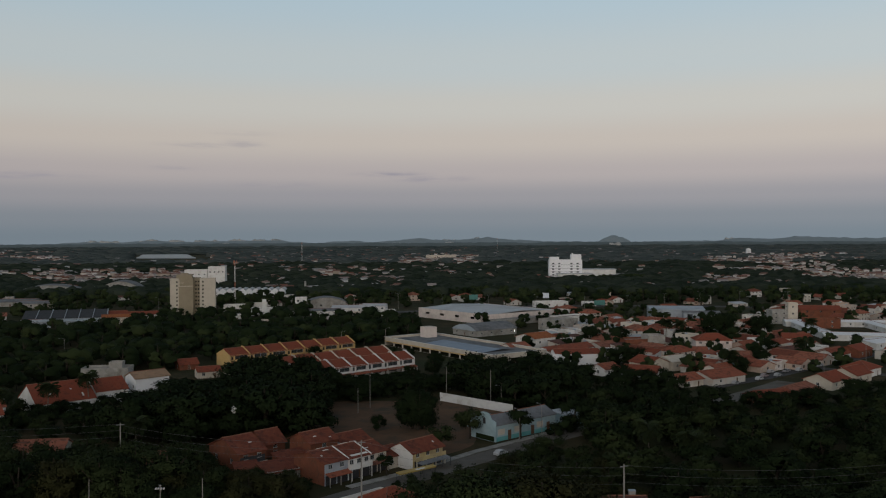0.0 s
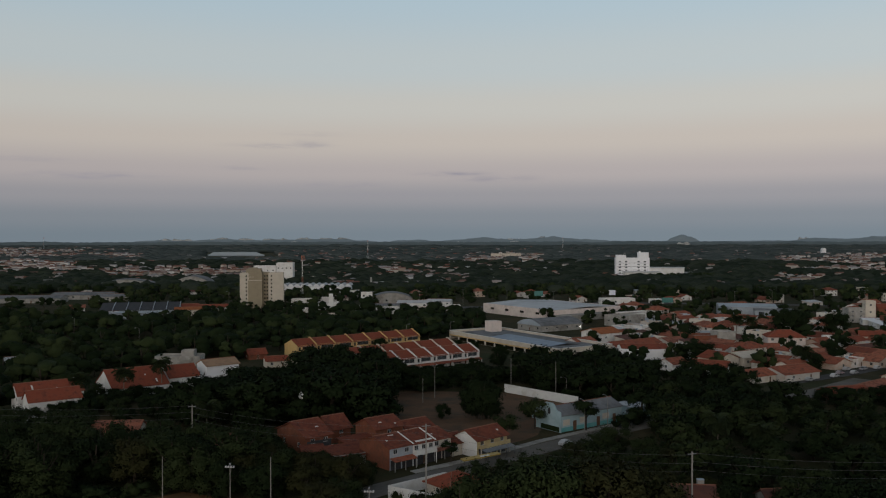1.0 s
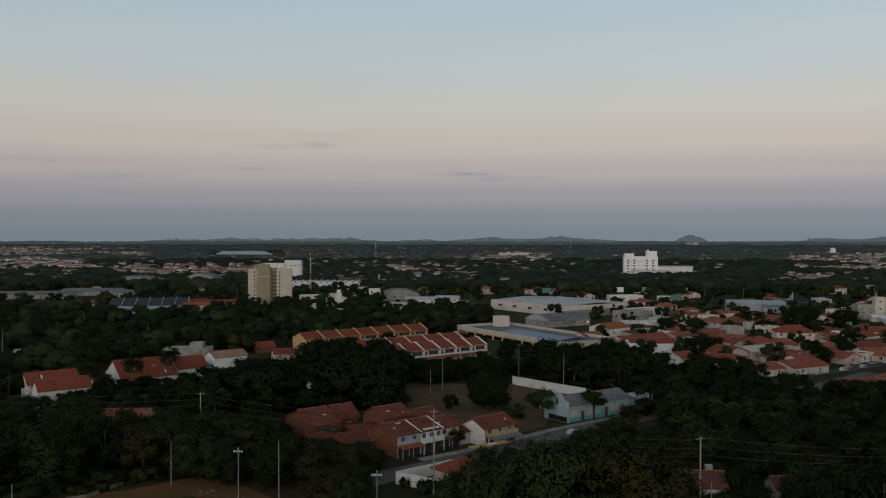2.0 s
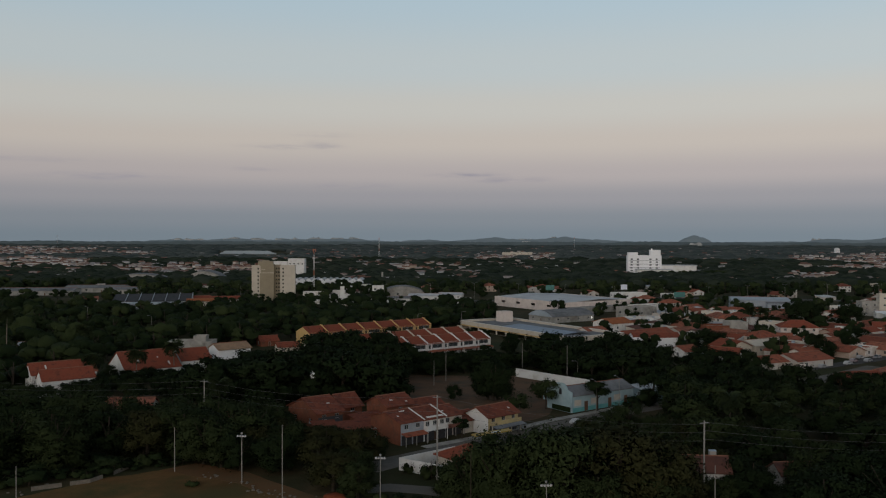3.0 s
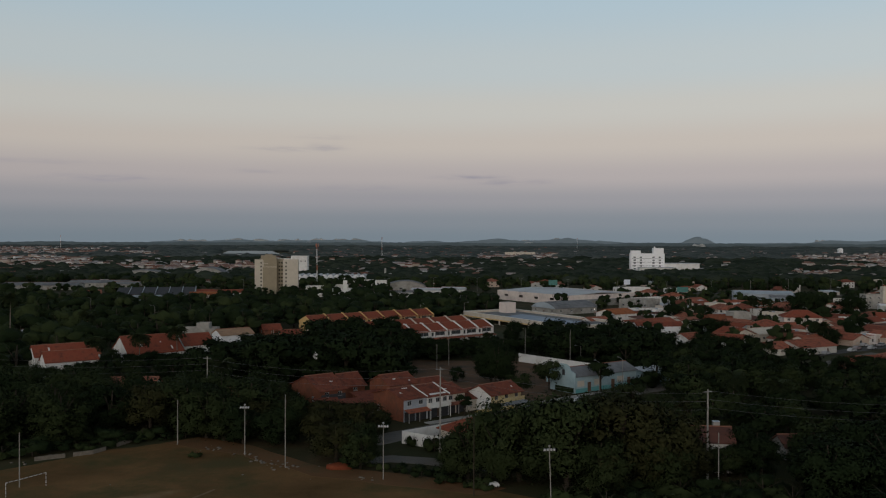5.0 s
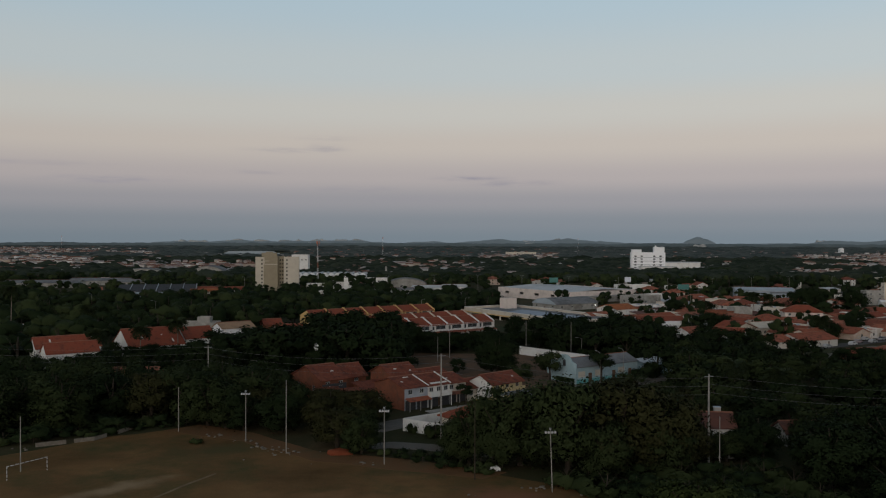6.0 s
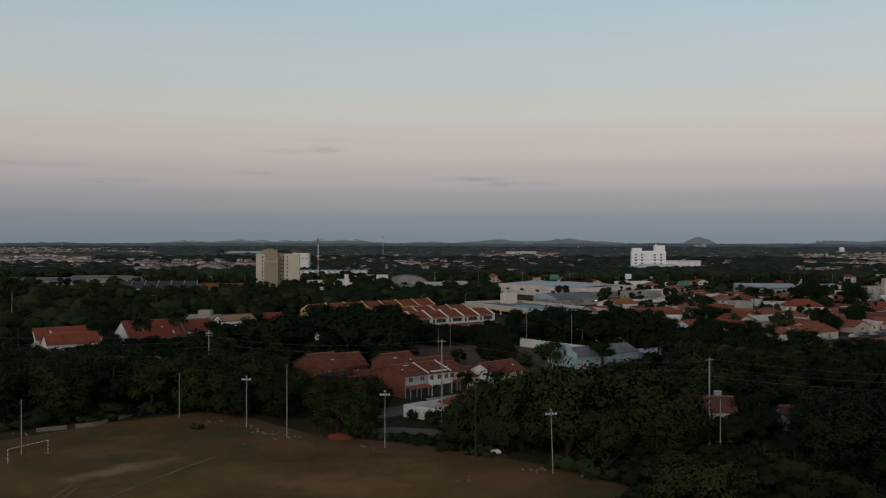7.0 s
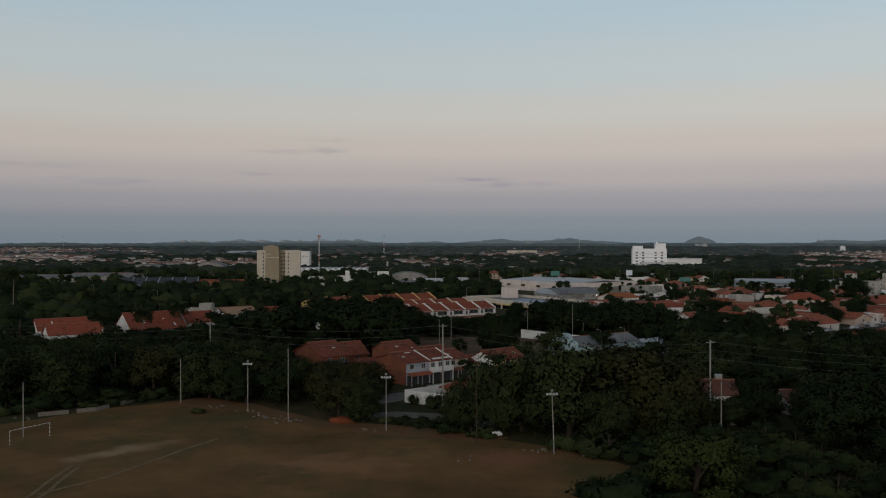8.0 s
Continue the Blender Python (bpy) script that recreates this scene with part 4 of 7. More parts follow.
wall_panel(s, 89, 0, 4.4, .3, [(1.2 + 8 * i, 8.2 + 8 * i, .02, 1.9) for i in range(11)], lambda u, q, z: (-44.5 + u, -16 + q, z))
wall_panel(s, 89, 0, 4.4, .3, [], lambda u, q, z: (44.5 - u, 16 - q, z))
wall_panel(s, 31.4, 0, 4.4, .3, [(3 + 8 * i, 8 + 8 * i, .02, 2.2) for i in range(3)], lambda u, q, z: (-44.5 + q, 15.7 - u, z))
wall_panel(s, 31.4, 0, 4.4, .3, [(2 + 8 * i, 8.5 + 8 * i, .02, 2.2) for i in range(3)], lambda u, q, z: (44.5 - q, -15.7 + u, z))
part("wall", s, M["cream"], mk)
part("roof", Shape().box(-44.2, -15.7, 3.1, 44.2, 15.7, 3.3), M["grey_roof"], mk)
for x0, y0, x1, y1 in ((-44.7, -16.2, 44.7, -15.5), (-44.7, 15.5, 44.7, 16.2), (-44.7, -15.5, -44, 15.5), (44, -15.5, 44.7, 15.5)):
    part("coping", Shape().box(x0, y0, 4.4, x1, y1, 4.56), M["white"], mk)
part("band", Shape().box(-44.5, -16.06, 1.95, 44.5, -16.005, 2.5), M["ochre"], mk, "ochre fascia band")
part("blue_roof", Shape().slab((-16, -10, 3.5), (30, -10, 3.5), (30, 1, 4.3), (-16, 1, 4.3), .12), M["solar"], mk, "blue metal roof sheet")
part("inner_roof", Shape().slab((-16, 1.1, 4.3), (30, 1.1, 4.3), (30, 9, 3.5), (-16, 9, 3.5), .12), M["grey_roof"], mk)
part("roof_box", Shape().box(-40.8, 4.2, 3.3, -34.4, 10.6, 8.8), M["pink"], mk, "pale pink lift and tank box")

# big store with a pale roof
e1, e2 = Vector((-.588, .809, 0)), Vector((.809, .588, 0))
c = Vector((56.1, 553, 0)) + e1 * 37 + e2 * 30
st = thing("supermarket", pose(c.x, c.y, 0, 0, 0, 36), "large pale pink supermarket with a pale metal roof", "shop building")
take(c.x, c.y, 44)
s = Shape()
wall_panel(s, 60, 0, 6.6, .3, [(6 + 14 * i, 12 + 14 * i, .02, 3.4) for i in range(4)], lambda u, q, z: (-30 + u, -37 + q, z))
wall_panel(s, 60, 0, 6.6, .3, [], lambda u, q, z: (30 - u, 37 - q, z))
wall_panel(s, 73.4, 0, 6.6, .3, [(8 + 16 * i, 12 + 16 * i, 2.8, 4.2) for i in range(4)], lambda u, q, z: (-30 + q, 36.7 - u, z))
wall_panel(s, 73.4, 0, 6.6, .3, [], lambda u, q, z: (30 - q, -36.7 + u, z))
part("wall", s, M["pink"], st)
part("roof", Shape().slab((-29.7, -36.7, 6.4), (0, -36.7, 7.8), (0, 36.7, 7.8), (-29.7, 36.7, 6.4), .2).slab((0, -36.7, 7.8), (29.7, -36.7, 6.4), (29.7, 36.7, 6.4), (0, 36.7, 7.8), .2), M["pale_roof"], st)
part("annex", Shape().box(30.1, -30, 0, 46, 10, 5).box(-30, -46, 0, 34, -37.1, 3.6), M["concrete"], st)
part("skylight", Shape().slab((-14, -20, 7.05), (-8, -20, 7.39), (-8, 20, 7.39), (-14, 20, 7.05), .05), M["greyblue_roof"], st)
hl = house("hall", 49.0, 504.0, 22, 30, 3.6, -56, "arch", 3.2, "concrete", "grey_roof", "hall with an arched grey roof and blue front", "hall", front=(3, 1), side=(4, 1), over=.4)
part("arch_front", Shape().prism([(-11 + 22 * i / 12, 3.4 + 3.2 * math.sin(math.pi * i / 12) ** .8) for i in range(13)], -15.75, -15.45, "y"), M["greyblue_roof"], hl, "pale blue arched sheet front")

for k, (q, u, yy) in enumerate((("apartment_block", -3, -2), ("apartment_block", 4, -3), ("apartment_block.001", -4, -5), ("apartment_block.001", 3, -4), ("apartment_block.001", 6, -7))):
    hh, rr, dd = ((6.4, 2.4, 8.5), (3.6, 4.2, 18))[q.endswith("1")]
    roof_patch(B[q], hh, rr, dd, u, yy, .5, .5 if k % 2 else 1.6)
lamp = thing("wall_lamp", pose(64.5, 489.0, 0), "lit white lamp on a short pole", "lamp")
part("pole", Shape().tube([(0, 0, 0), (0, 0, 3.0)], [.08, .06], 6), M["pole"], lamp)
part("bulb", Shape().tube([(0, 0, 3.0), (0, 0, 3.2), (0, 0, 3.5)], [.14, .2, .08], 8), M["lit"], lamp, "glowing lamp glass")

# the ten-storey tower: two beige wings, an ochre middle and a recessed joint
tower = thing("tower_block", pose(-154.0, 652, 0, 0, 0, 10), "beige and ochre high-rise apartment tower", "apartment tower")
take(-154, 652, 20)
rows = [(z0, z0 + 1.2) for z0 in [1.2 + 2.8 * k for k in range(9)]]
for nm, x0, x1, y0, top, mat, cols in (("wing", -16.0, -9.9, -8.0, 26.4, "tower_beige", (4.3,)), ("core", -9.9, .4, -8.5, 27.2, "tower_ochre", ()), ("joint", .4, 5.0, -4.0, 26.8, "tower_ochre", (1.2, 3.0)), ("wing", 5.0, 16.0, -8.0, 26.4, "tower_beige", (1.7,))):
    s = Shape()
    hs = [(u, u + 1.0, c0, c1) for u in cols for c0, c1 in rows]
    front = lambda u, q, z, a=x0, b=y0: (a + u, b + q, z)
    wall_panel(s, x1 - x0, 0, top, .2, hs, front)
    s.box(x0, 7.8, 0, x1, 8, top).box(x0, y0 + .2, 0, x0 + .2, 7.8, top).box(x1 - .2, y0 + .2, 0, x1, 7.8, top)
    body = part(nm, s, M[mat], tower)
    for hh in hs:
        opening(tower, front, hh, "window", True)
    part("roof", Shape().box(x0 + .2, y0 + .2, top - .5, x1 - .2, 7.8, top - .3), M["concrete"], tower)
part("side_band", Shape().box(-16.03, -6.5, .5, -16.004, -1.0, 25.6), M["tower_ochre"], tower, "ochre band on the side wall")
part("tank_house", Shape().box(-11.5, -7.5, 26.9, -.5, 4, 29.6).box(-8.5, -5, 29.6, -3.5, 2, 30.4), M["tower_ochre"], tower)
part("band", Shape().box(-9.9, -8.56, 20.9, .4, -8.505, 21.3).box(-9.9, -8.56, 23.4, -6.0, -8.505, 23.7).box(-9.7, -8.56, 20.9, -9.3, -8.505, 26.2), M["cream"], tower, "thin cream band")
part("parapet", Shape().box(-16.05, -8.06, 26.4, -10.0, -7.8, 26.7).box(5.1, -8.06, 26.4, 16.05, -7.8, 26.7), M["tower_beige"], tower)

# hospital on the far side of the woods
hz = terrain(228, 1210) - 4
hp = thing("hospital", pose(232, 1214, hz, 0, 0, -4), "large white hospital with long lower wings", "hospital")
s = Shape()
hs = [(u, u + 3.0, 6 + 4 * k, 7.8 + 4 * k) for k in range(6) for u in (4, 12.5, 29.5, 38)]
main = lambda u, q, z: (-23 + u, -9 + q, z)
wall_panel(s, 46, 0, 32, .3, hs, main)
s.box(-23, 8.7, 0, 23, 9, 32).box(-23, -8.7, 0, -22.7, 8.7, 32).box(22.7, -8.7, 0, 23, 8.7, 32).box(-22.7, -8.7, 31.4, 22.7, 8.7, 31.7)
part("wall", s, M["whiter"], hp)
for hh in hs:
    opening(hp, main, hh, "window")
part("roof_block", Shape().box(-22, -7, 32.01, -9, 7, 36), M["whiter"], hp)
part("roof_block", Shape().box(8, -7, 32.01, 22, 7, 39.5).box(9, -6, 39.5, 11, -4, 41.5), M["whiter"], hp)
part("wing", Shape().box(-13, -34, 0, 34, -9.2, 13.0), M["white"], hp, "long white lower wing")
part("wing", Shape().box(23.2, -9, 0, 70, 14, 18.0), M["white"], hp, "long white side wing")
part("canopy", Shape().box(-14, -34.9, 13.0, 35, -9.6, 13.6).box(23.1, -9.5, 18.0, 71, 15, 18.8), M["pale_roof"], hp)
for k in range(5):
    part("window_band", Shape().box(-21, -9.08, 5.2 + 4.9 * k, 21, -9.01, 5.6 + 4.9 * k), M["grey_roof"], hp)
take(228, 1206, 26)
take(262, 1215, 22)

# blue-grey works, white tall house and pink house
house("workshop", 190.0, 592.0, 36, 30, 7.0, -12, "gable_x", 1.0, "bluegrey", "greyblue_roof", "wide blue-grey workshop with a pale sheet roof", "workshop", front=(5, 1), side=(3, 1), win=(3, 2.4))
house("workshop", 201.0, 570.0, 24, 10, 5.6, -12, "shed", .6, "bluegrey", "grey_roof", "lower blue-grey workshop bay with white doors", "workshop", front=(3, 1), side=(1, 1), win=(3.4, 3.0))
house("white_house", 246.0, 549.0, 15, 12, 8.0, -6, "flat", 0, "concrete", "concrete", "unfinished grey three-storey house", front=(3, 3), side=(2, 3))
house("stair_tower", 251.0, 545.0, 6, 6, 13.0, -6, "flat", 0, "cream", "concrete", "cream stair tower of the tall house", "tower", front=(1, 3), side=(1, 3), door=False)
house("brick_house", 258.0, 520.0, 20, 10, 5.4, -8, "flat", 0, "brick", "concrete", "bare brick wall house with a flat roof", front=(2, 2), door=False)
house("brick_house", 286.0, 580.0, 26, 14, 6.5, -14, "gable_x", 1.8, "brick", "tile", "bare brick house with a red roof", front=(3, 2))
house("pink_house", 153.0, 419.5, 17, 11, 6.2, -8, "hip", 2.2, "pink", "tile", "two-storey pale pink house with a red hip roof", front=(4, 2), side=(2, 2))
wall_run("wall_pink", [(138, 416), (147, 412.5), (166, 409.5), (180, 420)], 2.6, M["white"], "white garden wall of the pink house")
house("white_house", 181.0, 437.0, 5, 4, 3.6, -8, "flat", 0, "white", "concrete", "small white box house", front=(1, 1))

# the neighbourhood, told apart one by one
for spec in (("white_house", 79, 388.5, 20, 12, 4.6, 2, "gable_x", 1.2, "whiter", "tile", "white walled house with a low red roof"), ("orange_house", 70, 447, 15, 14, 5.0, 36, "gable_x", 1.6, "wall_var", "tile_orange", "house with an orange tile roof"),
             ("red_house", 78.9, 411.9, 31, 9, 3.3, 37, "gable_x", 1.4, "wall_var", "tile_var", "long low house with a red roof"), ("gabled_house", 94.3, 334.3, 13, 11, 4.4, -28, "gable_x", 1.7, "white", "tile", "white gabled house with a red roof"),
             ("tan_house", 104.5, 360, 12, 11, 4.2, 30, "gable_y", 1.8, "cream", "tile", "cream gabled house with a red roof"), ("tan_house", 116.5, 366, 12, 11, 4.0, 30, "gable_x", 1.5, "cream", "cream", "tan house with a pale roof"),
             ("brick_house", 117.5, 432, 13, 10, 4.6, 8, "flat", 0, "brick", "concrete", "bare brick house with an open roof terrace"), ("twostorey_house", 127.5, 432, 9, 9, 6.4, 8, "flat", 0, "concrete", "pale_roof", "two-storey grey house with a flat roof"),
             ("low_house", 122.8, 332.2, 19, 13, 3.0, 30, "gable_x", 1.6, "wall_var", "tile_var", "low house with a wide red roof"), ("low_house", 108, 326, 11, 10, 2.8, 30, "gable_x", 1.4, "wall_var", "tile_var", "low house with a red roof"), ("low_house", 116.9, 394.9, 9, 9, 3.2, 30, "gable_y", 1.4, "white", "tile", "small white gabled house with a red roof"), ("low_house", 183.2, 400.7, 18, 10, 3.0, 30, "gable_x", 1.3, "cream", "tile_old", "long cream house with an old dark roof"),
             ("low_house", 126.4, 290.5, 13, 11, 2.5, 16, "gable_x", 1.5, "brick", "tile", "low house with a red roof"), ("low_house", 139.5, 300.0, 18, 11, 2.6, 42, "gable_x", 1.5, "brick", "tile_var", "low house with a red gable roof"),
             ("low_house", 160, 318, 14, 11, 3.4, 38, "gable_x", 1.9, "cream", "tile", "low cream house with a red gable roof"), ("low_house", 176, 331, 13, 11, 3.4, 38, "gable_x", 1.9, "cream", "tile", "low cream house with a red gable roof"),
             ("low_house", 188, 345, 12, 11, 3.4, 38, "hip", 1.9, "white", "tile", "low white house with a red hip roof"), ("low_house", 150, 383, 14, 9, 3.2, -8, "gable_x", 1.5, "white", "tile_var", "low white house with a red roof"),
             ("low_house", 188, 424, 11, 10, 3.4, 38, "gable_x", 1.6, "white", "tile", "white house with a red roof"),
             ("twostorey_house", 203, 436, 13, 10, 4.6, -20, "gable_x", 1.6, "cream", "tile", "cream two-storey house with a red roof"),
             ("low_house", 196, 384, 14, 10, 3.6, 38, "gable_x", 1.6, "white", "tile", "white house with a red roof"), ("low_house", 214, 398, 14, 10, 3.6, 38, "gable_x", 1.6, "brick", "tile", "brick house with a red roof"),
             ("low_house", 137, 400, 12, 9, 3.2, -8, "gable_x", 1.4, "brick", "tile_var", "low brick house with a red roof"), ("low_house", 56, 422, 12, 9, 3.2, 36, "gable_x", 1.4, "wall_var", "tile_var", "low house with a red roof"),
             ("low_house", 84, 352, 9, 8, 3.2, 36, "gable_x", 1.4, "wall_var", "tile_var", "low house with a red roof")):
    house(*spec, "house", "houses of the neighbourhood")

wall_run("wall_garden", [(66.5, 382.0), (74.5, 379.6), (79.0, 379.0), (90.0, 381.0)], 4.6, M["whiter"], "tall white garden wall of the house")

# school with white courtyard roofs
for bx, by, bw, bd, by_yaw in ((262, 528, 44, 7, -10), (240, 495, 7, 60, -10), (284, 492, 7, 62, -10), (255, 455, 52, 12, -16), (300, 520, 40, 7, -12), (246, 431, 34, 14, 30)):
    house("school_wing", bx, by, bw, bd, 3.4, by_yaw, "gable_x" if bw > bd else "gable_y", .7, "white", "whiter", "low school wing with a clean white sheet roof", "school", "courtyard school", front=(4, 1) if bw > bd else (1, 1), side=(1, 1) if bw > bd else (4, 1))

# far works and halls
for cx, cy, cr in ((-225, 568, 22), (-196, 566, 20), (-228, 540, 12), (-330, 690, 30), (-300, 680, 24), (-100, 615, 14), (-45, 612, 22), (-22, 640, 12), (-80, 655, 16), (-60, 660, 18), (60, 520, 14)):
    take(cx, cy, cr)
for spec in (("church", -100, 640, 20, 14, 4.4, 8, "flat", 0, "white", "pale_roof", "low white chapel with a slim tower", "church"), ("church_tower", -99, 634, 3, 3, 11, 8, "flat", 0, "white", "pale_roof", "slim white bell tower", "tower"),
             ("warehouse", -60, 698, 32, 20, 5, 6, "arch", 4, "concrete", "grey_roof", "warehouse with a grey arched roof", "warehouse"), ("white_house", -79, 690, 9, 9, 8.5, 6, "flat", 0, "white", "concrete", "white two-storey house by the warehouse", "house"),
             ("warehouse", -39, 655, 24, 12, 4, -8, "gable_x", 1.2, "white", "pale_roof", "white shed with a pale roof", "warehouse"), ("warehouse", -55, 636, 22, 9, 3.4, 4, "gable_x", 1, "white", "grey_roof", "white shed with a grey roof", "warehouse"),
             ("warehouse", -20, 668, 18, 12, 4, -8, "gable_x", 1.2, "white", "pale_roof", "white shed with a pale roof", "warehouse"), ("sports_hall", -212, 566, 38, 9, 4.2, 9, "shed", 0, "bluegrey", "greyblue_roof", "low blue-grey hall with a pale roof", "hall"), ("white_house", -236, 566, 12, 8, 3.4, 8, "gable_x", 1.0, "white", "pale_roof", "low white shed beside the hall", "house"),
                          ("warehouse", -360, 700, 60, 20, 4, 6, "gable_x", 1.5, "concrete", "grey_roof", "long pale industrial shed with metal roof", "warehouse"), ("warehouse", -330, 742, 50, 22, 4, 6, "gable_x", 1.5, "concrete", "grey_roof", "long pale industrial shed with metal roof", "warehouse"),
             ("warehouse", -295, 720, 28, 14, 4, 6, "gable_x", 1.5, "concrete", "grey_roof", "pale industrial shed with metal roof", "warehouse"), ("warehouse", -357, 905, 56, 30, 6, 12, "arch", 5, "concrete", "grey_roof", "long brown-grey vaulted hangar", "warehouse"),
             ("hangar", -297, 940, 40, 34, 6, 8, "arch", 8, "concrete", "grey_roof", "large hangar with a domed roof", "warehouse"), ("office_building", -246, 1060, 27, 14, 22, 2, "flat", 0, "white", "concrete", "white five-storey office building", "building"),
             ("office_building", -222, 1062, 20, 14, 25.5, 2, "flat", 0, "white", "concrete", "taller white office building", "building"), ("warehouse", -290, 1000, 46, 20, 4, 4, "gable_x", 1.4, "white", "pale_roof", "long white shed with pale roof", "warehouse"),
             ("warehouse", -185, 1000, 60, 22, 4, 4, "gable_x", 1.4, "white", "pale_roof", "long white shed with pale roof", "warehouse"), ("warehouse", 95, 2050, 70, 22, 12, 2, "flat", 0, "cream", "pale_roof", "cream box building among far woods", "warehouse"),
             ("warehouse", 120, 690, 26, 12, 4, 12, "flat", 0, "white", "pale_roof", "white shop behind the store", "shop building"),
             ("warehouse", 110, 560, 24, 12, 4.5, 36, "flat", 0, "white", "concrete", "white two-storey shop by the store", "shop building"), ("warehouse", 96, 525, 20, 14, 6, 36, "flat", 0, "concrete", "concrete", "grey concrete shop house", "shop building"),
             ("fartower", 905, 2215, 10, 10, 17, 0, "arch", 4, "whiter", "whiter", "white domed tower on the skyline", "tower")):
    *spec, cat = spec
    big = spec[3] > 15
    house(*spec, cat, "", (4 if big else 2 if spec[3] > 5 else 0, 2 if spec[5] > 6 else 1), (2 if spec[3] > 5 else 0, 2 if spec[5] > 6 else 1), z=terrain(spec[1], spec[2]), win=(1.6, 1.3))

# long hall with a dark roof in bays between pale raised ribs
bay = None
for i in range(6):
    bx, by = -245 + 8.4 * i, 586 + 2.2 * i
    if bay is None:
        bay = thing("hall_bay", pose(bx, by, 0, 0, 0, 15), "hall bay with a dark sloping sheet roof and pale ribs", "hall", "hall bays")
        part("wall", Shape().box(-4.3, -9, 0, 4.3, -8.8, 3.7).box(-4.3, 8.8, 0, 4.3, 9, 6.9).box(-4.3, -8.8, 0, -4.1, 8.8, 3.6).box(4.1, -8.8, 0, 4.3, 8.8, 3.6), M["bluegrey"], bay)
        part("roof", Shape().slab((-4.3, -9.4, 3.9), (4.0, -9.4, 3.9), (4.0, 9.2, 8.0), (-4.3, 9.2, 8.0), .18), M["dark_roof"], bay)
        part("rib", Shape().hexa([(4.0, -9.5, 3.5), (4.4, -9.5, 3.5), (4.4, 9.2, 7.6), (4.0, 9.2, 7.6), (4.0, -9.5, 4.5), (4.4, -9.5, 4.5), (4.4, 9.2, 8.6), (4.0, 9.2, 8.6)]), M["bluegrey"], bay, "pale raised rib")
    else:
        copy_thing(bay, pose(bx, by, 0, 0, 0, 15))
    take(bx, by, 10)
for spec in ((-190, 592, 20, 8, 4.0, 20, "gable_x", 1.2, "cream", "tile_orange"), (-178, 606, 20, 9, 4.4, 20, "gable_x", 1.4, "white", "tile"), (-200, 612, 16, 9, 4.2, 20, "gable_x", 1.3, "cream", "tile")):
    house("low_house", *spec, "low pale house with a red roof beside the hall", front=(3, 1), plain=True)
wall_run("wall_hall", [(-196, 578), (-182, 586), (-160, 600)], 3.2, M["cream"], "long pale wall beside the hall")
# low white houses between the tower and the townhouses
for spec in ((-86, 560, 16, 8, 3.2, 6), (-70, 572, 10, 7, 3.0, 12), (-112, 600, 12, 8, 3.4, 8), (-74, 622, 14, 7, 3.2, 4), (-124, 665, 20, 10, 5.2, 6), (-108, 668, 12, 9, 6.0, 6), (-30, 610, 14, 8, 3.4, -6), (-10, 628, 12, 9, 3.4, 6), (-52, 604, 14, 8, 3.2, 2), (-160, 604, 14, 8, 3.2, 10)):
    house("white_house", *spec, "flat", 0, "wall_var", "pale_roof", "low pale flat-roofed house near the tower", "house", "low houses by the tower", front=(3, 1), side=(1, 1), plain=True)

# row of small vaults at the factory
vault = None
for i in range(11):
    p = Vector((-175 + 6.1 * i, 842 + .4 * i, 0))
    m = pose(p.x, p.y, terrain(p.x, p.y) + .0, 0, 0, 2)
    if vault is None:
        vault = house("factory_vault", p.x, p.y, 6.1, 26, 6.0, 2, "arch", 2.4, "whiter", "pale_roof", "factory bay with a white vaulted front", "factory", "factory bays", front=(1, 1), side=(1, 1), z=m.translation.z, over=.02)
    else:
        copy_thing(vault, m)
    take(p.x, p.y - 6, 10)
    take(p.x, p.y - 22, 9)

# ---- trees ----


def ball(subdiv):
    bm = bmesh.new()
    bmesh.ops.create_icosphere(bm, subdivisions=subdiv, radius=1)
    v = np.array([q.co[:] for q in bm.verts])
    f = np.array([[q.index for q in p.verts] for p in bm.faces])
    bm.free()
    return v, f


BALL1, BALL2 = ball(1), ball(2)


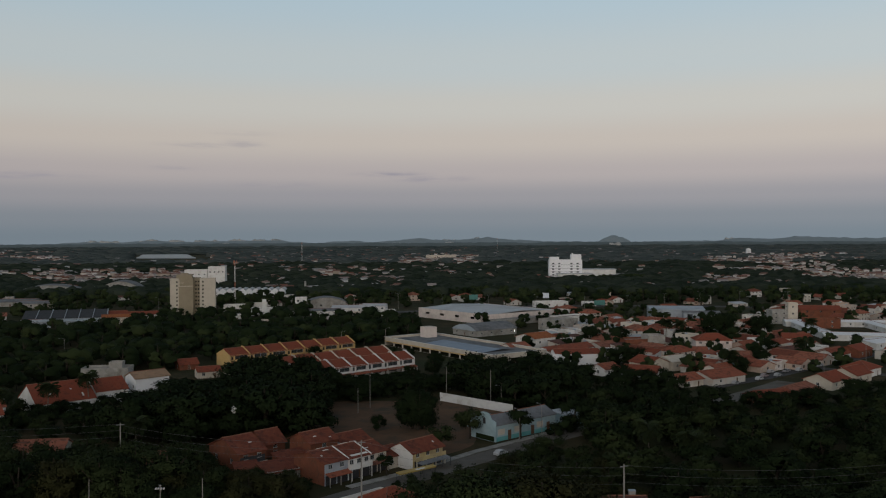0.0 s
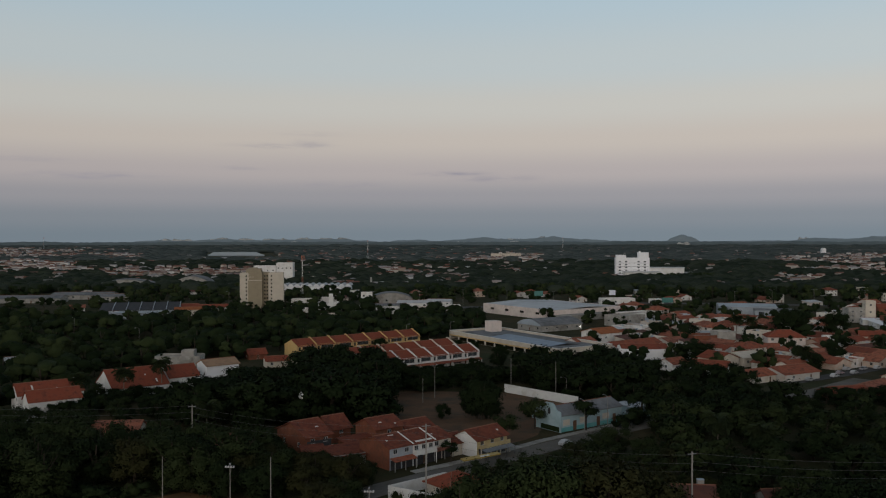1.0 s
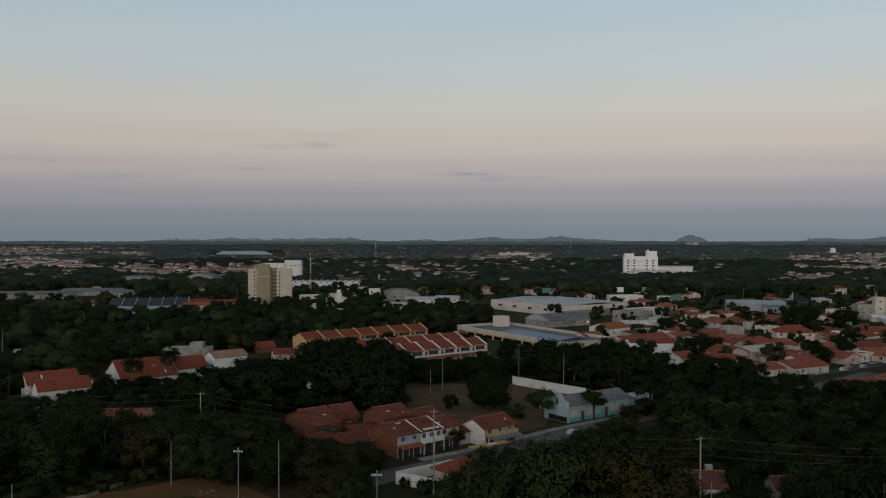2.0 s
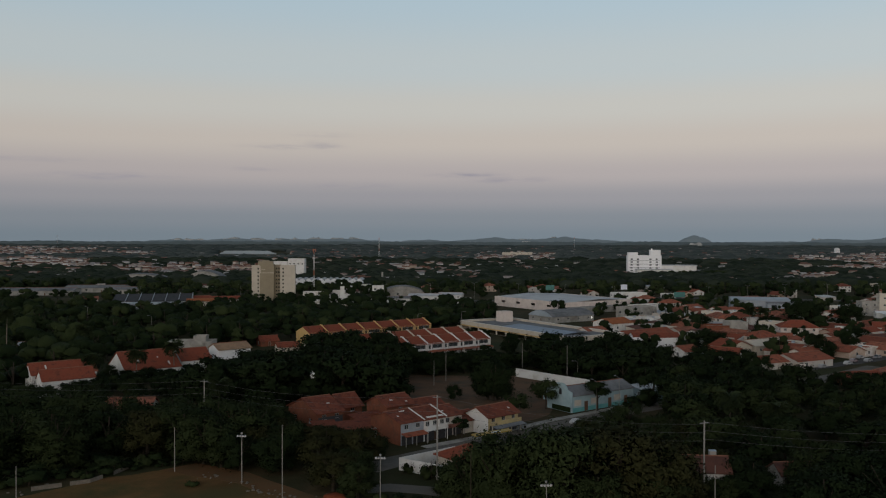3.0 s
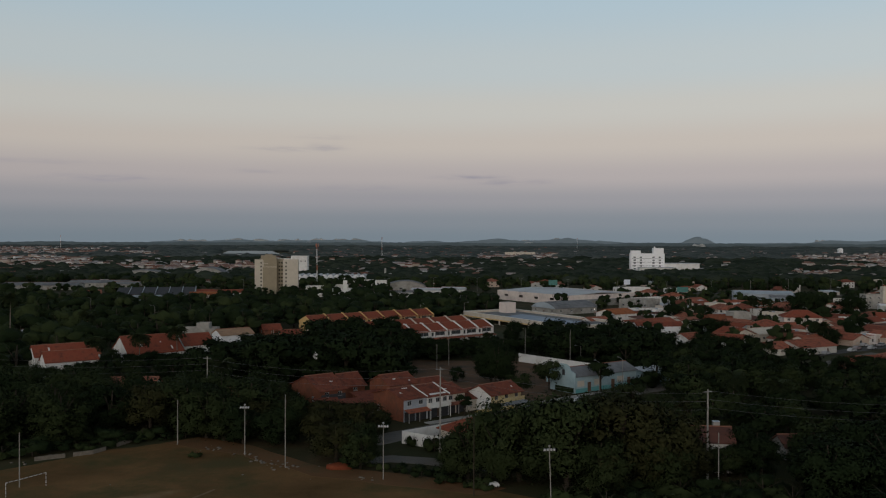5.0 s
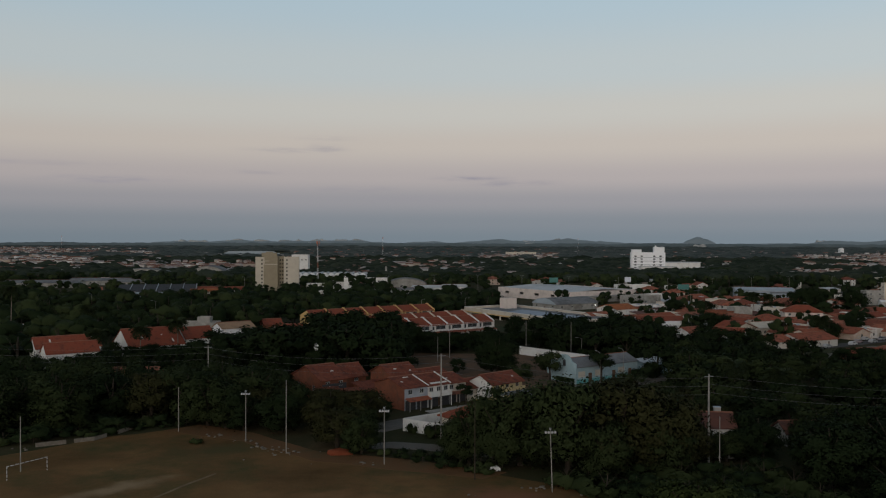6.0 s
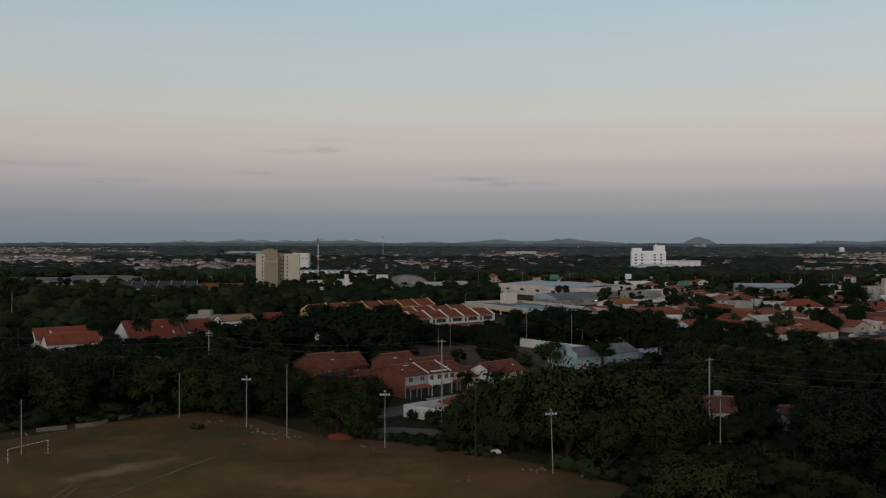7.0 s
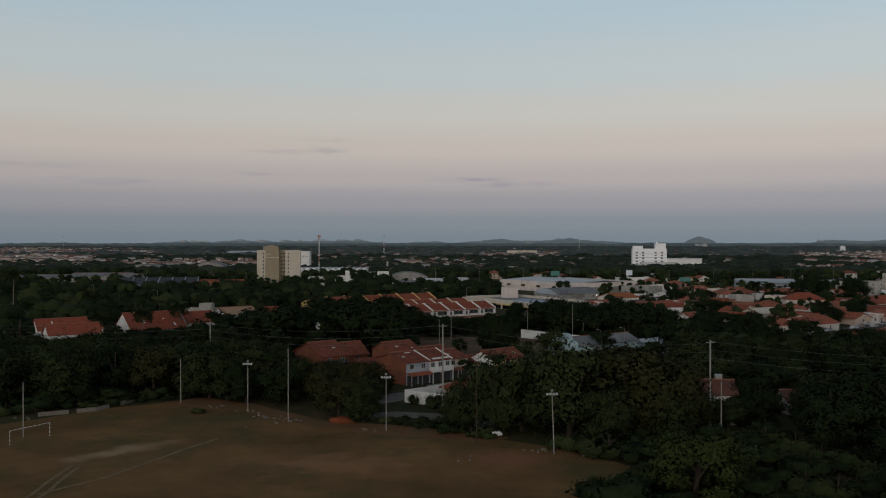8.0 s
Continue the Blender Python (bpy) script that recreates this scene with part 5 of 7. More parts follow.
def crown_mesh(seed, radius, low, high, lumps, leaves, size, flat=.8, loose=.25, fringe=1.0):
    """A crown: uneven rounded clumps with leaf sprays over and past their surface, which catch the light as the clump does."""
    rng = np.random.default_rng(seed)
    V, F, NO, n = [], [], [], 0
    centres = []
    for i in range(lumps):
        a = rng.uniform(0, 2 * math.pi)
        t = rng.uniform(0, 1) ** .7
        zc = low + (high - low) * rng.uniform(.12, .82)
        k = math.sin(math.pi * min(1, max(.12, (zc - low) / (high - low) * .85 + .12)))
        rr = radius * (.2 + .66 * t) * (.45 + .55 * k)
        lr = radius * rng.uniform(.20, .38) * (1.5 if lumps < 16 else 1)
        centres.append((rr * math.cos(a), rr * math.sin(a), min(zc, high - lr * flat), lr))
    bv, bf = BALL1
    mid = np.array([0, 0, low + (high - low) * .45])
    inner = leaves // 7 if leaves > 900 else 0
    if not inner:
        for cx, cy, cz, lr in centres:
            w = 1 + rng.normal(0, .16, len(bv))[:, None]
            v = bv * w * np.array([lr, lr, lr * flat]) * .84 + np.array([cx, cy, cz])
            V.append(v)
            F.append(bf + n)
            NO.append(bv * .25 + (v - mid) / radius * .85)
            n += len(v)
    leaves += inner
    pick = rng.integers(0, lumps, leaves)
    c = np.array(centres)[pick]
    d = rng.normal(size=(leaves, 3))
    d /= np.linalg.norm(d, axis=1)[:, None]
    d[:, 2] = np.abs(d[:, 2]) * np.where(rng.random(leaves) < .75, 1, -1)
    p = c[:, :3] + d * c[:, 3:4] * np.array([1, 1, flat]) * np.clip(.86 + rng.normal(0, loose, leaves), .6, 1.7)[:, None]
    p[:inner] = c[:inner, :3] + d[:inner] * c[:inner, 3:4] * rng.uniform(.1, .5, inner)[:, None]
    face = d + rng.normal(0, .35, d.shape)
    t1 = np.cross(face, rng.normal(size=d.shape))
    t1 /= np.linalg.norm(t1, axis=1)[:, None]
    t2 = np.cross(face, t1)
    t2 /= np.linalg.norm(t2, axis=1)[:, None]
    s = size * rng.uniform(.45, 1.25, leaves)[:, None]
    s[:inner] *= 2.0
    q = np.stack([p - t1 * s * .62, p + t1 * s * .6 - t2 * s * .42 * fringe, p + t2 * s * .52 * fringe + t1 * s * .2], 1)
    turned = np.einsum("ij,ij->i", np.cross(q[:, 1] - q[:, 0], q[:, 2] - q[:, 0]), d) < 0
    q[turned] = q[turned][:, ::-1]
    nl = d * .3 + (p - mid) / radius * .8 + rng.normal(0, .13, d.shape)
    NO.append(np.repeat(nl, 3, axis=0))
    tri = np.arange(leaves * 3).reshape(-1, 3) + n
    me = raw_mesh("crown", np.concatenate(V + [q.reshape(-1, 3)]), np.concatenate(F + [tri]))
    nor = np.concatenate(NO)
    nor /= np.linalg.norm(nor, axis=1)[:, None]
    me.polygons.foreach_set("use_smooth", [True] * len(me.polygons))
    me.normals_split_custom_set_from_vertices(nor.tolist())
    return me


def trunk_mesh(seed, height, r, limbs, spread):
    rng = random.Random(seed)
    s = Shape()
    lean = (rng.uniform(-.06, .06) * height, rng.uniform(-.06, .06) * height)
    fork = height * .42
    s.tube([(0, 0, -.3), (lean[0] * .3, lean[1] * .3, fork * .5), (lean[0], lean[1], fork), (lean[0] * 1.4, lean[1] * 1.4, height * .85)], [r * 1.25, r, r * .8, r * .25], 7)
    for i in range(limbs):
        a = 2 * math.pi * (i + rng.uniform(-.3, .3)) / limbs
        q = spread * rng.uniform(.5, .9)
        s.tube([(lean[0] * .8, lean[1] * .8, fork * rng.uniform(.75, 1)), (lean[0] + math.cos(a) * q * .5, lean[1] + math.sin(a) * q * .5, height * .6), (lean[0] + math.cos(a) * q, lean[1] + math.sin(a) * q, height * .8)], [r * .5, r * .35, r * .12], 5)
    return s.mesh("trunk")


def tree_kind(name, seed, height, radius, low, leaf, label, leaves, size, lumps=16, flat=.8, loose=.22, limbs=4, fringe=1.0):
    ob = thing(name, pose(0, -300, -40), label, "tree")
    part("trunk", trunk_mesh(seed, height, height * .028, limbs, radius * .7), M["bark"], ob)
    part("crown", crown_mesh(seed, radius, low, height, lumps, leaves, size, flat, loose, fringe), M[leaf], ob)
    return ob


PROTO = []


def kinds(*obs):
    PROTO.extend(obs)
    return list(obs)


# heights of 10 m, scaled on planting
NEAR_FEATHER = kinds(*[tree_kind("tree", 10 + i, 10, 4.6, .3, "leaf_olive", "large feathery olive-green tree", 7400, .36, 40, .95, .34, 5, .85) for i in range(3)])
NEAR_DARK = kinds(*[tree_kind("tree", 20 + i, 10, 5.2, .4, "leaf_dark", "broad dense dark green tree", 6800, .39, 38, .85, .27, 4) for i in range(3)])
NEAR_DRY = kinds(*[tree_kind("tree", 30 + i, 10, 4.8, .3, "leaf_dry", "half-dry brownish green tree", 7400, .36, 40, .9, .34, 5, .85) for i in range(2)])
WOOD_DARK = kinds(*[tree_kind("tree", 80 + i, 10, 5.2, .4, "leaf_dark", "broad dense dark green tree", 3600, .54, 28, .85, .26, 3, 1.1) for i in range(4)])
WOOD_OLIVE = kinds(*[tree_kind("tree", 90 + i, 10, 4.8, .3, "leaf_olive", "tall feathery olive-green tree", 3600, .52, 28, .9, .3, 3, 1.0) for i in range(2)])
MID_DARK = kinds(*[tree_kind("tree", 40 + i, 10, 5.4, 1.0, "leaf_dark", "dense dark green garden tree", 420, .56, 13, .8, .2, 2, 1.2) for i in range(3)])
MID_OLIVE = kinds(*[tree_kind("tree", 50 + i, 10, 5.2, 1.0, "leaf_olive", "rounded olive-green garden tree", 420, .56, 13, .85, .2, 2, 1.2) for i in range(3)])
LIGHT = kinds(tree_kind("tree", 66, 10, 5.4, .3, "leaf_light", "spreading light green tree near the field", 6500, .36, 32, .8, .26, 5))
UMBRELLA = kinds(tree_kind("tree", 60, 10, 3.6, 5.6, "leaf_dark", "small umbrella-shaped street tree", 1800, .5, 12, .55, .2, 4), tree_kind("tree", 61, 10, 4.6, 3.4, "leaf_olive", "spreading street tree with an open crown", 1800, .6, 14, .7, .3, 5))
BUSH = kinds(tree_kind("bush", 70, 4, 3.0, .1, "leaf_olive", "low olive-green bush on bare ground", 620, .42, 9, .75, .3, 3), tree_kind("bush", 71, 4, 3.2, .1, "leaf_dark", "low dark green bush on bare ground", 620, .42, 9, .7, .3, 3))


def plant(proto, x, y, h, spin=None, wide=1.0, rng=random, group=""):
    k = h / (4 if proto.name.startswith("bush") else 10)
    m = pose(x, y, terrain(x, y), 0, 0, rng.uniform(0, 360) if spin is None else spin) @ Matrix.Diagonal((k * wide, k * wide, k, 1))
    ob = copy_thing(proto, m)
    if group:
        tagged(ob, group=group)
    take(x, y, 2.0)
    return ob


MASS = {}


def plant_many(proto, x, y, h, wide, rng, group):
    """Past what one can count: the tree joins one mesh of its grove."""
    k = h / (4 if proto.name.startswith("bush") else 10)
    m = np.array(pose(x, y, terrain(x, y), 0, 0, rng.uniform(0, 360)) @ Matrix.Diagonal((k * wide, k * wide, k, 1)))
    for ch in proto.children:
        me = ch.data
        v = np.empty(len(me.vertices) * 3)
        me.vertices.foreach_get("co", v)
        v = v.reshape(-1, 3) @ m[:3, :3].T + m[:3, 3]
        me.calc_loop_triangles()
        f = np.empty(len(me.loop_triangles) * 3, dtype=np.int32)
        me.loop_triangles.foreach_get("vertices", f)
        nv = np.empty(len(me.vertices) * 3)
        me.vertices.foreach_get("normal", nv)
        if ch.name.startswith("crown"):
            nv = np.empty(len(me.loops) * 3)
            me.corner_normals.foreach_get("vector", nv)
            lv = np.empty(len(me.loops), dtype=np.int32)
            me.loops.foreach_get("vertex_index", lv)
            by_vertex = np.zeros((len(me.vertices), 3))
            by_vertex[lv] = nv.reshape(-1, 3)
            nv = by_vertex
        MASS.setdefault((group, me.materials[0].name), []).append((v, f.reshape(-1, 3), nv.reshape(-1, 3) @ m[:3, :3].T))
    take(x, y, 2.0)


def inside(x, y, poly):
    hit = False
    for (ax, ay), (bx, by) in zip(poly, poly[1:] + poly[:1]):
        if (ay > y) != (by > y) and x < (bx - ax) * (y - ay) / (by - ay) + ax:
            hit = not hit
    return hit


def free(x, y, r):
    return all((x - a) ** 2 + (y - b) ** 2 > (q + r) ** 2 for a, b, q in TAKEN)


def grove(seed, poly, spacing, protos, heights, group, room=1.5, wide=1.0, cap=500, mass=False, lid=None):
    rng = random.Random(seed)
    xs, ys = [p[0] for p in poly], [p[1] for p in poly]
    placed = []
    area = (max(xs) - min(xs)) * (max(ys) - min(ys))
    for _ in range(int(area / spacing ** 2 * 6)):
        x, y = rng.uniform(min(xs), max(xs)), rng.uniform(min(ys), max(ys))
        if len(placed) >= cap or not inside(x, y, poly) or any((x - a) ** 2 + (y - b) ** 2 < spacing ** 2 for a, b in placed) or not free(x, y, room):
            continue
        placed.append((x, y))
    for x, y in placed:
        h, w = rng.uniform(*heights), rng.uniform(.9, 1.2) * wide
        if lid and h > lid(x, y):
            h, w = lid(x, y), w * min(1.6, math.sqrt(h / lid(x, y)))
        if mass:
            plant_many(rng.choice(protos), x, y, h, w, rng, group)
        else:
            plant(rng.choice(protos), x, y, h, None, w, rng, group)


def lower_edges(x, y):
    """The grove behind the street is tallest in its middle and falls off to both sides."""
    q = x / y
    slope = .158 if q < -.27 else .147 if q < -.18 else .121 if q < -.105 else .134 if q < -.07 else .147
    return max(3.2, 52.9 - slope * y)


# street, yard and avenue stay open
for t in range(0, 13):
    take(-34 + 7.2 * t, 168 + 6.2 * t, 4.5)
for cx, cy, cr in ((-14, 278, 9), (2, 284, 9), (12, 268, 8), (-20, 272, 6), (20, 232, 4), (16, 246, 4), (26, 282, 5), (-5, 176, 5), (22, 228, 6)):
    take(cx, cy, cr)
for q in range(0, 9):
    take(120 + 15 * q, 322 + 11 * q, 6)
for q in range(0, 8):
    take(122 + 10 * q, 440 - 13 * q, 6)
for q in range(0, 26):
    take(-60 + 16 * q, 640 + 40 * math.sin(q / 8), 8)

# single trees that stand out
for proto, x, y, h, wide in ((NEAR_DARK[0], 4.8, 255, 12.6, .98), (NEAR_DARK[1], 3.4, 257, 12.0, .95), (NEAR_DARK[2], 6.2, 256.5, 11.6, .95), (NEAR_DARK[2], -6.8, 256, 5.0, .95), (NEAR_DARK[1], -47.5, 209.5, 6.6, 1.0), (NEAR_FEATHER[2], -50.5, 213.5, 6.8, 1.1), (NEAR_FEATHER[0], -44.8, 206.3, 6.0, 1.0), (NEAR_DARK[0], -41.5, 203.5, 4.6, 1.1), (NEAR_FEATHER[1], -25.5, 199.5, 4.4, 1.1), (NEAR_DARK[2], -22.0, 194.5, 3.6, 1.2), (NEAR_FEATHER[0], -33.0, 202.5, 4.0, 1.2), (UMBRELLA[1], 10.4, 228, 7.2, .95), (UMBRELLA[1], 19.5, 243.5, 8.4, 1.0), (UMBRELLA[0], 33.5, 241.5, 8.6, 1.35),
                             (UMBRELLA[0], -3.5, 206.5, 5.2, 1.1), (NEAR_DARK[0], -25, 190, 5.0, 1.2), (NEAR_FEATHER[1], -30, 196, 4.2, 1.2), (NEAR_FEATHER[2], -22, 187, 5.2, 1.0), (NEAR_FEATHER[0], 2.5, 196.5, 3.4, 1.1), (NEAR_DARK[1], -1.0, 193.2, 2.8, 1.1), (NEAR_FEATHER[1], 8.5, 199.5, 3.2, 1.1), (NEAR_DARK[0], 13.0, 357.5, 7.2, 1.1), (NEAR_DARK[2], 3.5, 356, 4.5, 1.2), (NEAR_DARK[2], -46.0, 246.0, 12.5, 1.0), (NEAR_FEATHER[0], -49.5, 207, 7.0, 1.1), (NEAR_FEATHER[1], -53, 214, 7.5, 1.1), (NEAR_DARK[0], -47, 203, 6.5, 1.1), (NEAR_FEATHER[2], -58, 181.5, 11.5, 1.1), (NEAR_FEATHER[0], -63, 184, 12, 1.1), (NEAR_FEATHER[1], -53.5, 179, 10.5, 1.1), (BUSH[1], 47, 249, 4.4, 1.1), (BUSH[1], 44, 245, 3.6, 1.0), (NEAR_DARK[0], 169, 456, 16.5, 1.1), (NEAR_DARK[2], 175, 462, 16, 1.0), (NEAR_DARK[1], 192.5, 457, 15, 1.05), (NEAR_DARK[2], 96.5, 373, 9.6, 1.5), (NEAR_DARK[1], 102.5, 376, 8.6, 1.3), (NEAR_DARK[1], 101.4, 456, 9.2, 1.4), (NEAR_DARK[0], 118, 460, 8.4, 1.4), (NEAR_DARK[0], 137.4, 348, 8.0, 1.3), (NEAR_DARK[1], 146.8, 449, 8.5, 1.0), (NEAR_DARK[2], 152, 452, 9.0, 1.0), (NEAR_DARK[0], 181, 413, 6.5, 1.2), (NEAR_DARK[1], 123, 361, 6.6, 1.3), (NEAR_DARK[2], 158, 372, 7, 1.3), (NEAR_DARK[0], 143, 366, 6, 1.2),
                             (NEAR_DARK[0], 165, 392, 7, 1.1), (NEAR_DARK[1], 15, 372, 8, 1.0), (NEAR_DARK[2], -40, 405, 7, 1.0), (BUSH[0], -13.5, 176.5, 3.0, .8), (BUSH[0], -9, 172.5, 4.4, .9), (BUSH[1], -4.0, 168.5, 5.5, .9), (BUSH[0], 3, 170, 5, .9),
                             (LIGHT[0], 27, 111, 10.2, 1.3), (NEAR_DARK[1], 46.8, 157, 6.3, 1.2), (NEAR_DARK[2], 37.5, 156, 7.0, 1.0), (NEAR_DARK[0], 41.5, 157.5, 6.2, 1.2), (NEAR_DARK[1], 50.5, 157, 7.4, 1.0), (NEAR_FEATHER[1], 8.0, 160, 12.4, 1.0), (NEAR_FEATHER[2], 15.5, 154, 12.8, 1.0), (NEAR_FEATHER[1], 44.0, 156.5, 6.2, 1.2), (NEAR_FEATHER[2], -2.0, 153, 10.6, 1.0), (NEAR_FEATHER[0], 3.5, 150.5, 13.6, 1.0), (NEAR_FEATHER[1], -4.8, 156, 7.5, 1.0), (NEAR_DARK[2], 60.0, 164, 4.2, 1.2), (BUSH[1], 17, 105, 5.5, 1.3), (BUSH[0], 14, 112, 4.2, 1.1), (BUSH[0], -55, 165.5, 1.6, 1.2), (NEAR_FEATHER[0], 2.5, 152, 13.0, .9), (NEAR_DRY[0], 24, 150, 16.6, 1.3), (NEAR_FEATHER[0], 15, 148, 17.2, 1.15), (NEAR_FEATHER[2], 7, 152, 15.4, 1.1), (NEAR_DRY[1], 31, 151, 14.2, 1.25), (NEAR_FEATHER[1], 30, 156, 12.5, 1.2), (NEAR_FEATHER[1], 12, 156, 14.5, 1.1), (NEAR_DRY[1], 35, 152, 9.5, 1.2),
                             (NEAR_FEATHER[2], 18, 162, 14, 1.1), (NEAR_FEATHER[0], 30, 160, 12, 1.1), (NEAR_DRY[0], 46, 170, 8, 1.1), (NEAR_FEATHER[1], 20, 143, 10.5, 1.0), (NEAR_FEATHER[2], 31, 147, 9.5, 1.1), (NEAR_DARK[0], 50, 160, 8.5, 1.1), (NEAR_DARK[2], 36, 160, 8.2, 1.0)):
    plant(proto, x, y, h, None, wide, random)

for x, y, h in ((116, 281, 6.2), (122, 279, 5.8), (129, 281, 5.6), (135, 286, 5.4), (141, 288, 5.8)):
    plant(WOOD_DARK[int(x) % 3], x, y, h, None, 1.25, random, "trees below the neighbourhood")
for u in (0, 3, 6, 9):
    plant(WOOD_DARK[u % 3], -121.0 + .77 * u, 252.6 + .64 * u, 5.5 + .3 * (u % 2), None, 1.1, random, "trees round the condominium")
for x, y, h in ((-119.5, 270, 5.2), (-115.5, 268, 4.6), (-112, 276, 4.4), (-106, 284, 4.2), (-99, 291, 4.4), (-101, 298, 4.0)):
    plant(WOOD_DARK[int(h * 10) % 3], x, y, h, None, 1.3, random, "trees round the condominium")

grove(1, [(-150, 160), (-98, 168), (-84, 172), (-72, 180), (-58, 183), (-50, 177), (-48, 200), (-70, 203), (-150, 206)], 7.2, NEAR_FEATHER + NEAR_DARK[:1] + NEAR_DRY[:1], (10.5, 13.2), "trees round the field", .3, 1.15)
grove(12, [(-150, 206), (-70, 203), (-48, 200), (-50, 212), (-80, 226), (-150, 238)], 8.0, NEAR_FEATHER + WOOD_OLIVE, (6.4, 9.8), "trees round the field", .5, 1.25, lid=lambda x, y: 8.4 if x < -98 else 7.2)
grove(19, [(-150, 240), (-95, 238), (-96, 282), (-104, 288), (-126, 288), (-118, 268), (-114, 254), (-150, 250)], 6.5, WOOD_OLIVE + WOOD_DARK[:2], (4.2, 5.8), "trees round the condominium", .3, 1.3)
grove(13, [(-50, 177), (-40, 169), (-31, 161), (-22, 158), (-19, 168), (-24, 182), (-36, 195), (-48, 200)], 6.2, NEAR_FEATHER + NEAR_DARK[:1] + NEAR_DRY[:1], (6.8, 9.0), "trees round the field", .3, 1.2)
grove(11, [(4, 174), (10, 188), (26, 206), (42, 223), (50, 205), (46, 176), (30, 170)], 7.0, NEAR_FEATHER + NEAR_DRY, (6.2, 8.4), "trees below the street", .5, 1.2)
grove(2, [(-78, 246), (-66, 238), (-50, 240), (-46, 246), (-36, 248), (-25, 244), (-28, 290), (-42, 300), (-70, 300), (-84, 288)], 8.2, WOOD_DARK, (11.5, 16.0), "trees behind the street", 1.0, 1.25, lid=lower_edges)
grove(3, [(-84, 288), (-70, 300), (-42, 300), (-28, 290), (-16, 318), (-30, 332), (-60, 345), (-84, 342)], 8, WOOD_DARK, (12.5, 16.5), "grove_trees", .5, 1.05, 500, True, lower_edges)
grove(22, [(-26, 300), (-16, 318), (-30, 334), (-20, 346), (4, 352), (18, 342), (14, 318), (2, 306), (-12, 300)], 5.2, WOOD_DARK, (4.4, 7.4), "grove_trees", .4, 1.4, 500, True, lower_edges)
grove(14, [(-96, 244), (-80, 244), (-84, 285), (-92, 280)], 8, WOOD_DARK, (6.5, 8.5), "trees behind the street", 1.0, 1.2, lid=lower_edges)
grove(4, [(20, 308), (38, 284), (48, 276), (60, 290), (58, 345), (22, 340)], 8.2, WOOD_DARK, (10, 12.5), "trees behind the white wall", .8, 1.25)
grove(15, [(48, 276), (62, 272), (95, 290), (98, 318), (76, 332), (58, 345), (60, 290)], 8.2, WOOD_DARK, (7, 9.5), "grove_trees", .8, 1.25, 500, True)
grove(16, [(-70, 385), (-20, 405), (8, 425), (0, 395), (-30, 375), (-60, 362)], 9, WOOD_DARK, (4.0, 5.6), "slope_trees", .5, 1.1, 500, True)
grove(17, [(-24, 166), (-18, 160), (0, 152), (4, 146), (-2, 146), (-16, 156), (-26, 160)], 2.6, BUSH, (1.0, 2.6), "shrubs", .0, 1.2, 60, True)
grove(23, [(-150, 150), (-110, 158), (-88, 163), (-76, 170), (-66, 178), (-58, 180), (-72, 184), (-98, 172), (-150, 166)], 3.0, BUSH, (1.4, 3.4), "shrubs", .0, 1.4, 90, True)
grove(18, [(14, 140), (24, 128), (18, 112), (16, 98), (60, 96), (56, 130), (46, 148), (22, 150)], 3.6, BUSH, (1.6, 4.2), "shrubs", .0, 1.3, 110, True)
grove(5, [(46, 236), (70, 240), (100, 262), (92, 285), (62, 268), (50, 256)], 8.0, WOOD_DARK + WOOD_OLIVE[:1], (7.5, 10.5), "trees beside the street", 1.0, 1.15)
grove(6, [(50, 190), (60, 150), (110, 160), (190, 210), (200, 285), (160, 296), (100, 262), (60, 235), (44, 220)], 10.5, WOOD_DARK + WOOD_OLIVE + WOOD_OLIVE, (7.0, 10), "slope_trees", 1.0, 1.35, 500, True, lambda x, y: 10 if y < 258 else 7.0)
grove(7, [(50, 128), (62, 160), (110, 160), (160, 190), (130, 100), (80, 88), (52, 100)], 9.5, NEAR_DARK, (8.5, 12), "near wood", .8, 1.3)
grove(8, [(-330, 300), (-160, 275), (-140, 235), (-145, 300), (-140, 330), (-126, 362), (-100, 375), (-98, 440), (-60, 452), (-14, 470), (6, 480), (8, 515), (-130, 520), (-200, 545), (-350, 560), (-400, 450)], 11.5, MID_DARK + MID_DARK + MID_OLIVE, (6.5, 12.5), "suburb_trees", 1.0, 1.25, 420, True)
grove(24, [(-104, 388), (-84, 402), (-60, 424), (-22, 446), (5, 482), (-60, 500), (-140, 470), (-126, 384)], 9.5, MID_DARK + MID_OLIVE[:1], (6.0, 10.0), "suburb_trees", .3, 1.25, 120, True)
grove(20, [(8, 515), (-130, 520), (-190, 545), (-190, 610), (-60, 615), (12, 600)], 11.5, MID_DARK, (6.5, 10.5), "suburb_trees", .5, 1.2, 130, True)
grove(9, [(60, 345), (120, 330), (220, 360), (320, 450), (330, 640), (60, 650), (40, 560), (110, 480), (60, 440)], 17, MID_DARK + MID_OLIVE[:1], (5.5, 9.5), "neighbourhood_trees", 1.0, 1.0, 110, True)
grove(10, [(-440, 590), (-250, 640), (-180, 660), (-160, 600), (-60, 610), (0, 690), (60, 700), (330, 690), (480, 640), (520, 860), (-560, 860)], 16, MID_DARK + MID_OLIVE, (7, 10), "town_trees", 1.5, 1.2, 420, True)
grove(21, [(250, 1150), (335, 1150), (335, 1196), (264, 1193)], 9, MID_DARK + MID_OLIVE, (7, 9.5), "town_trees", 0, 1.3, 60, True)
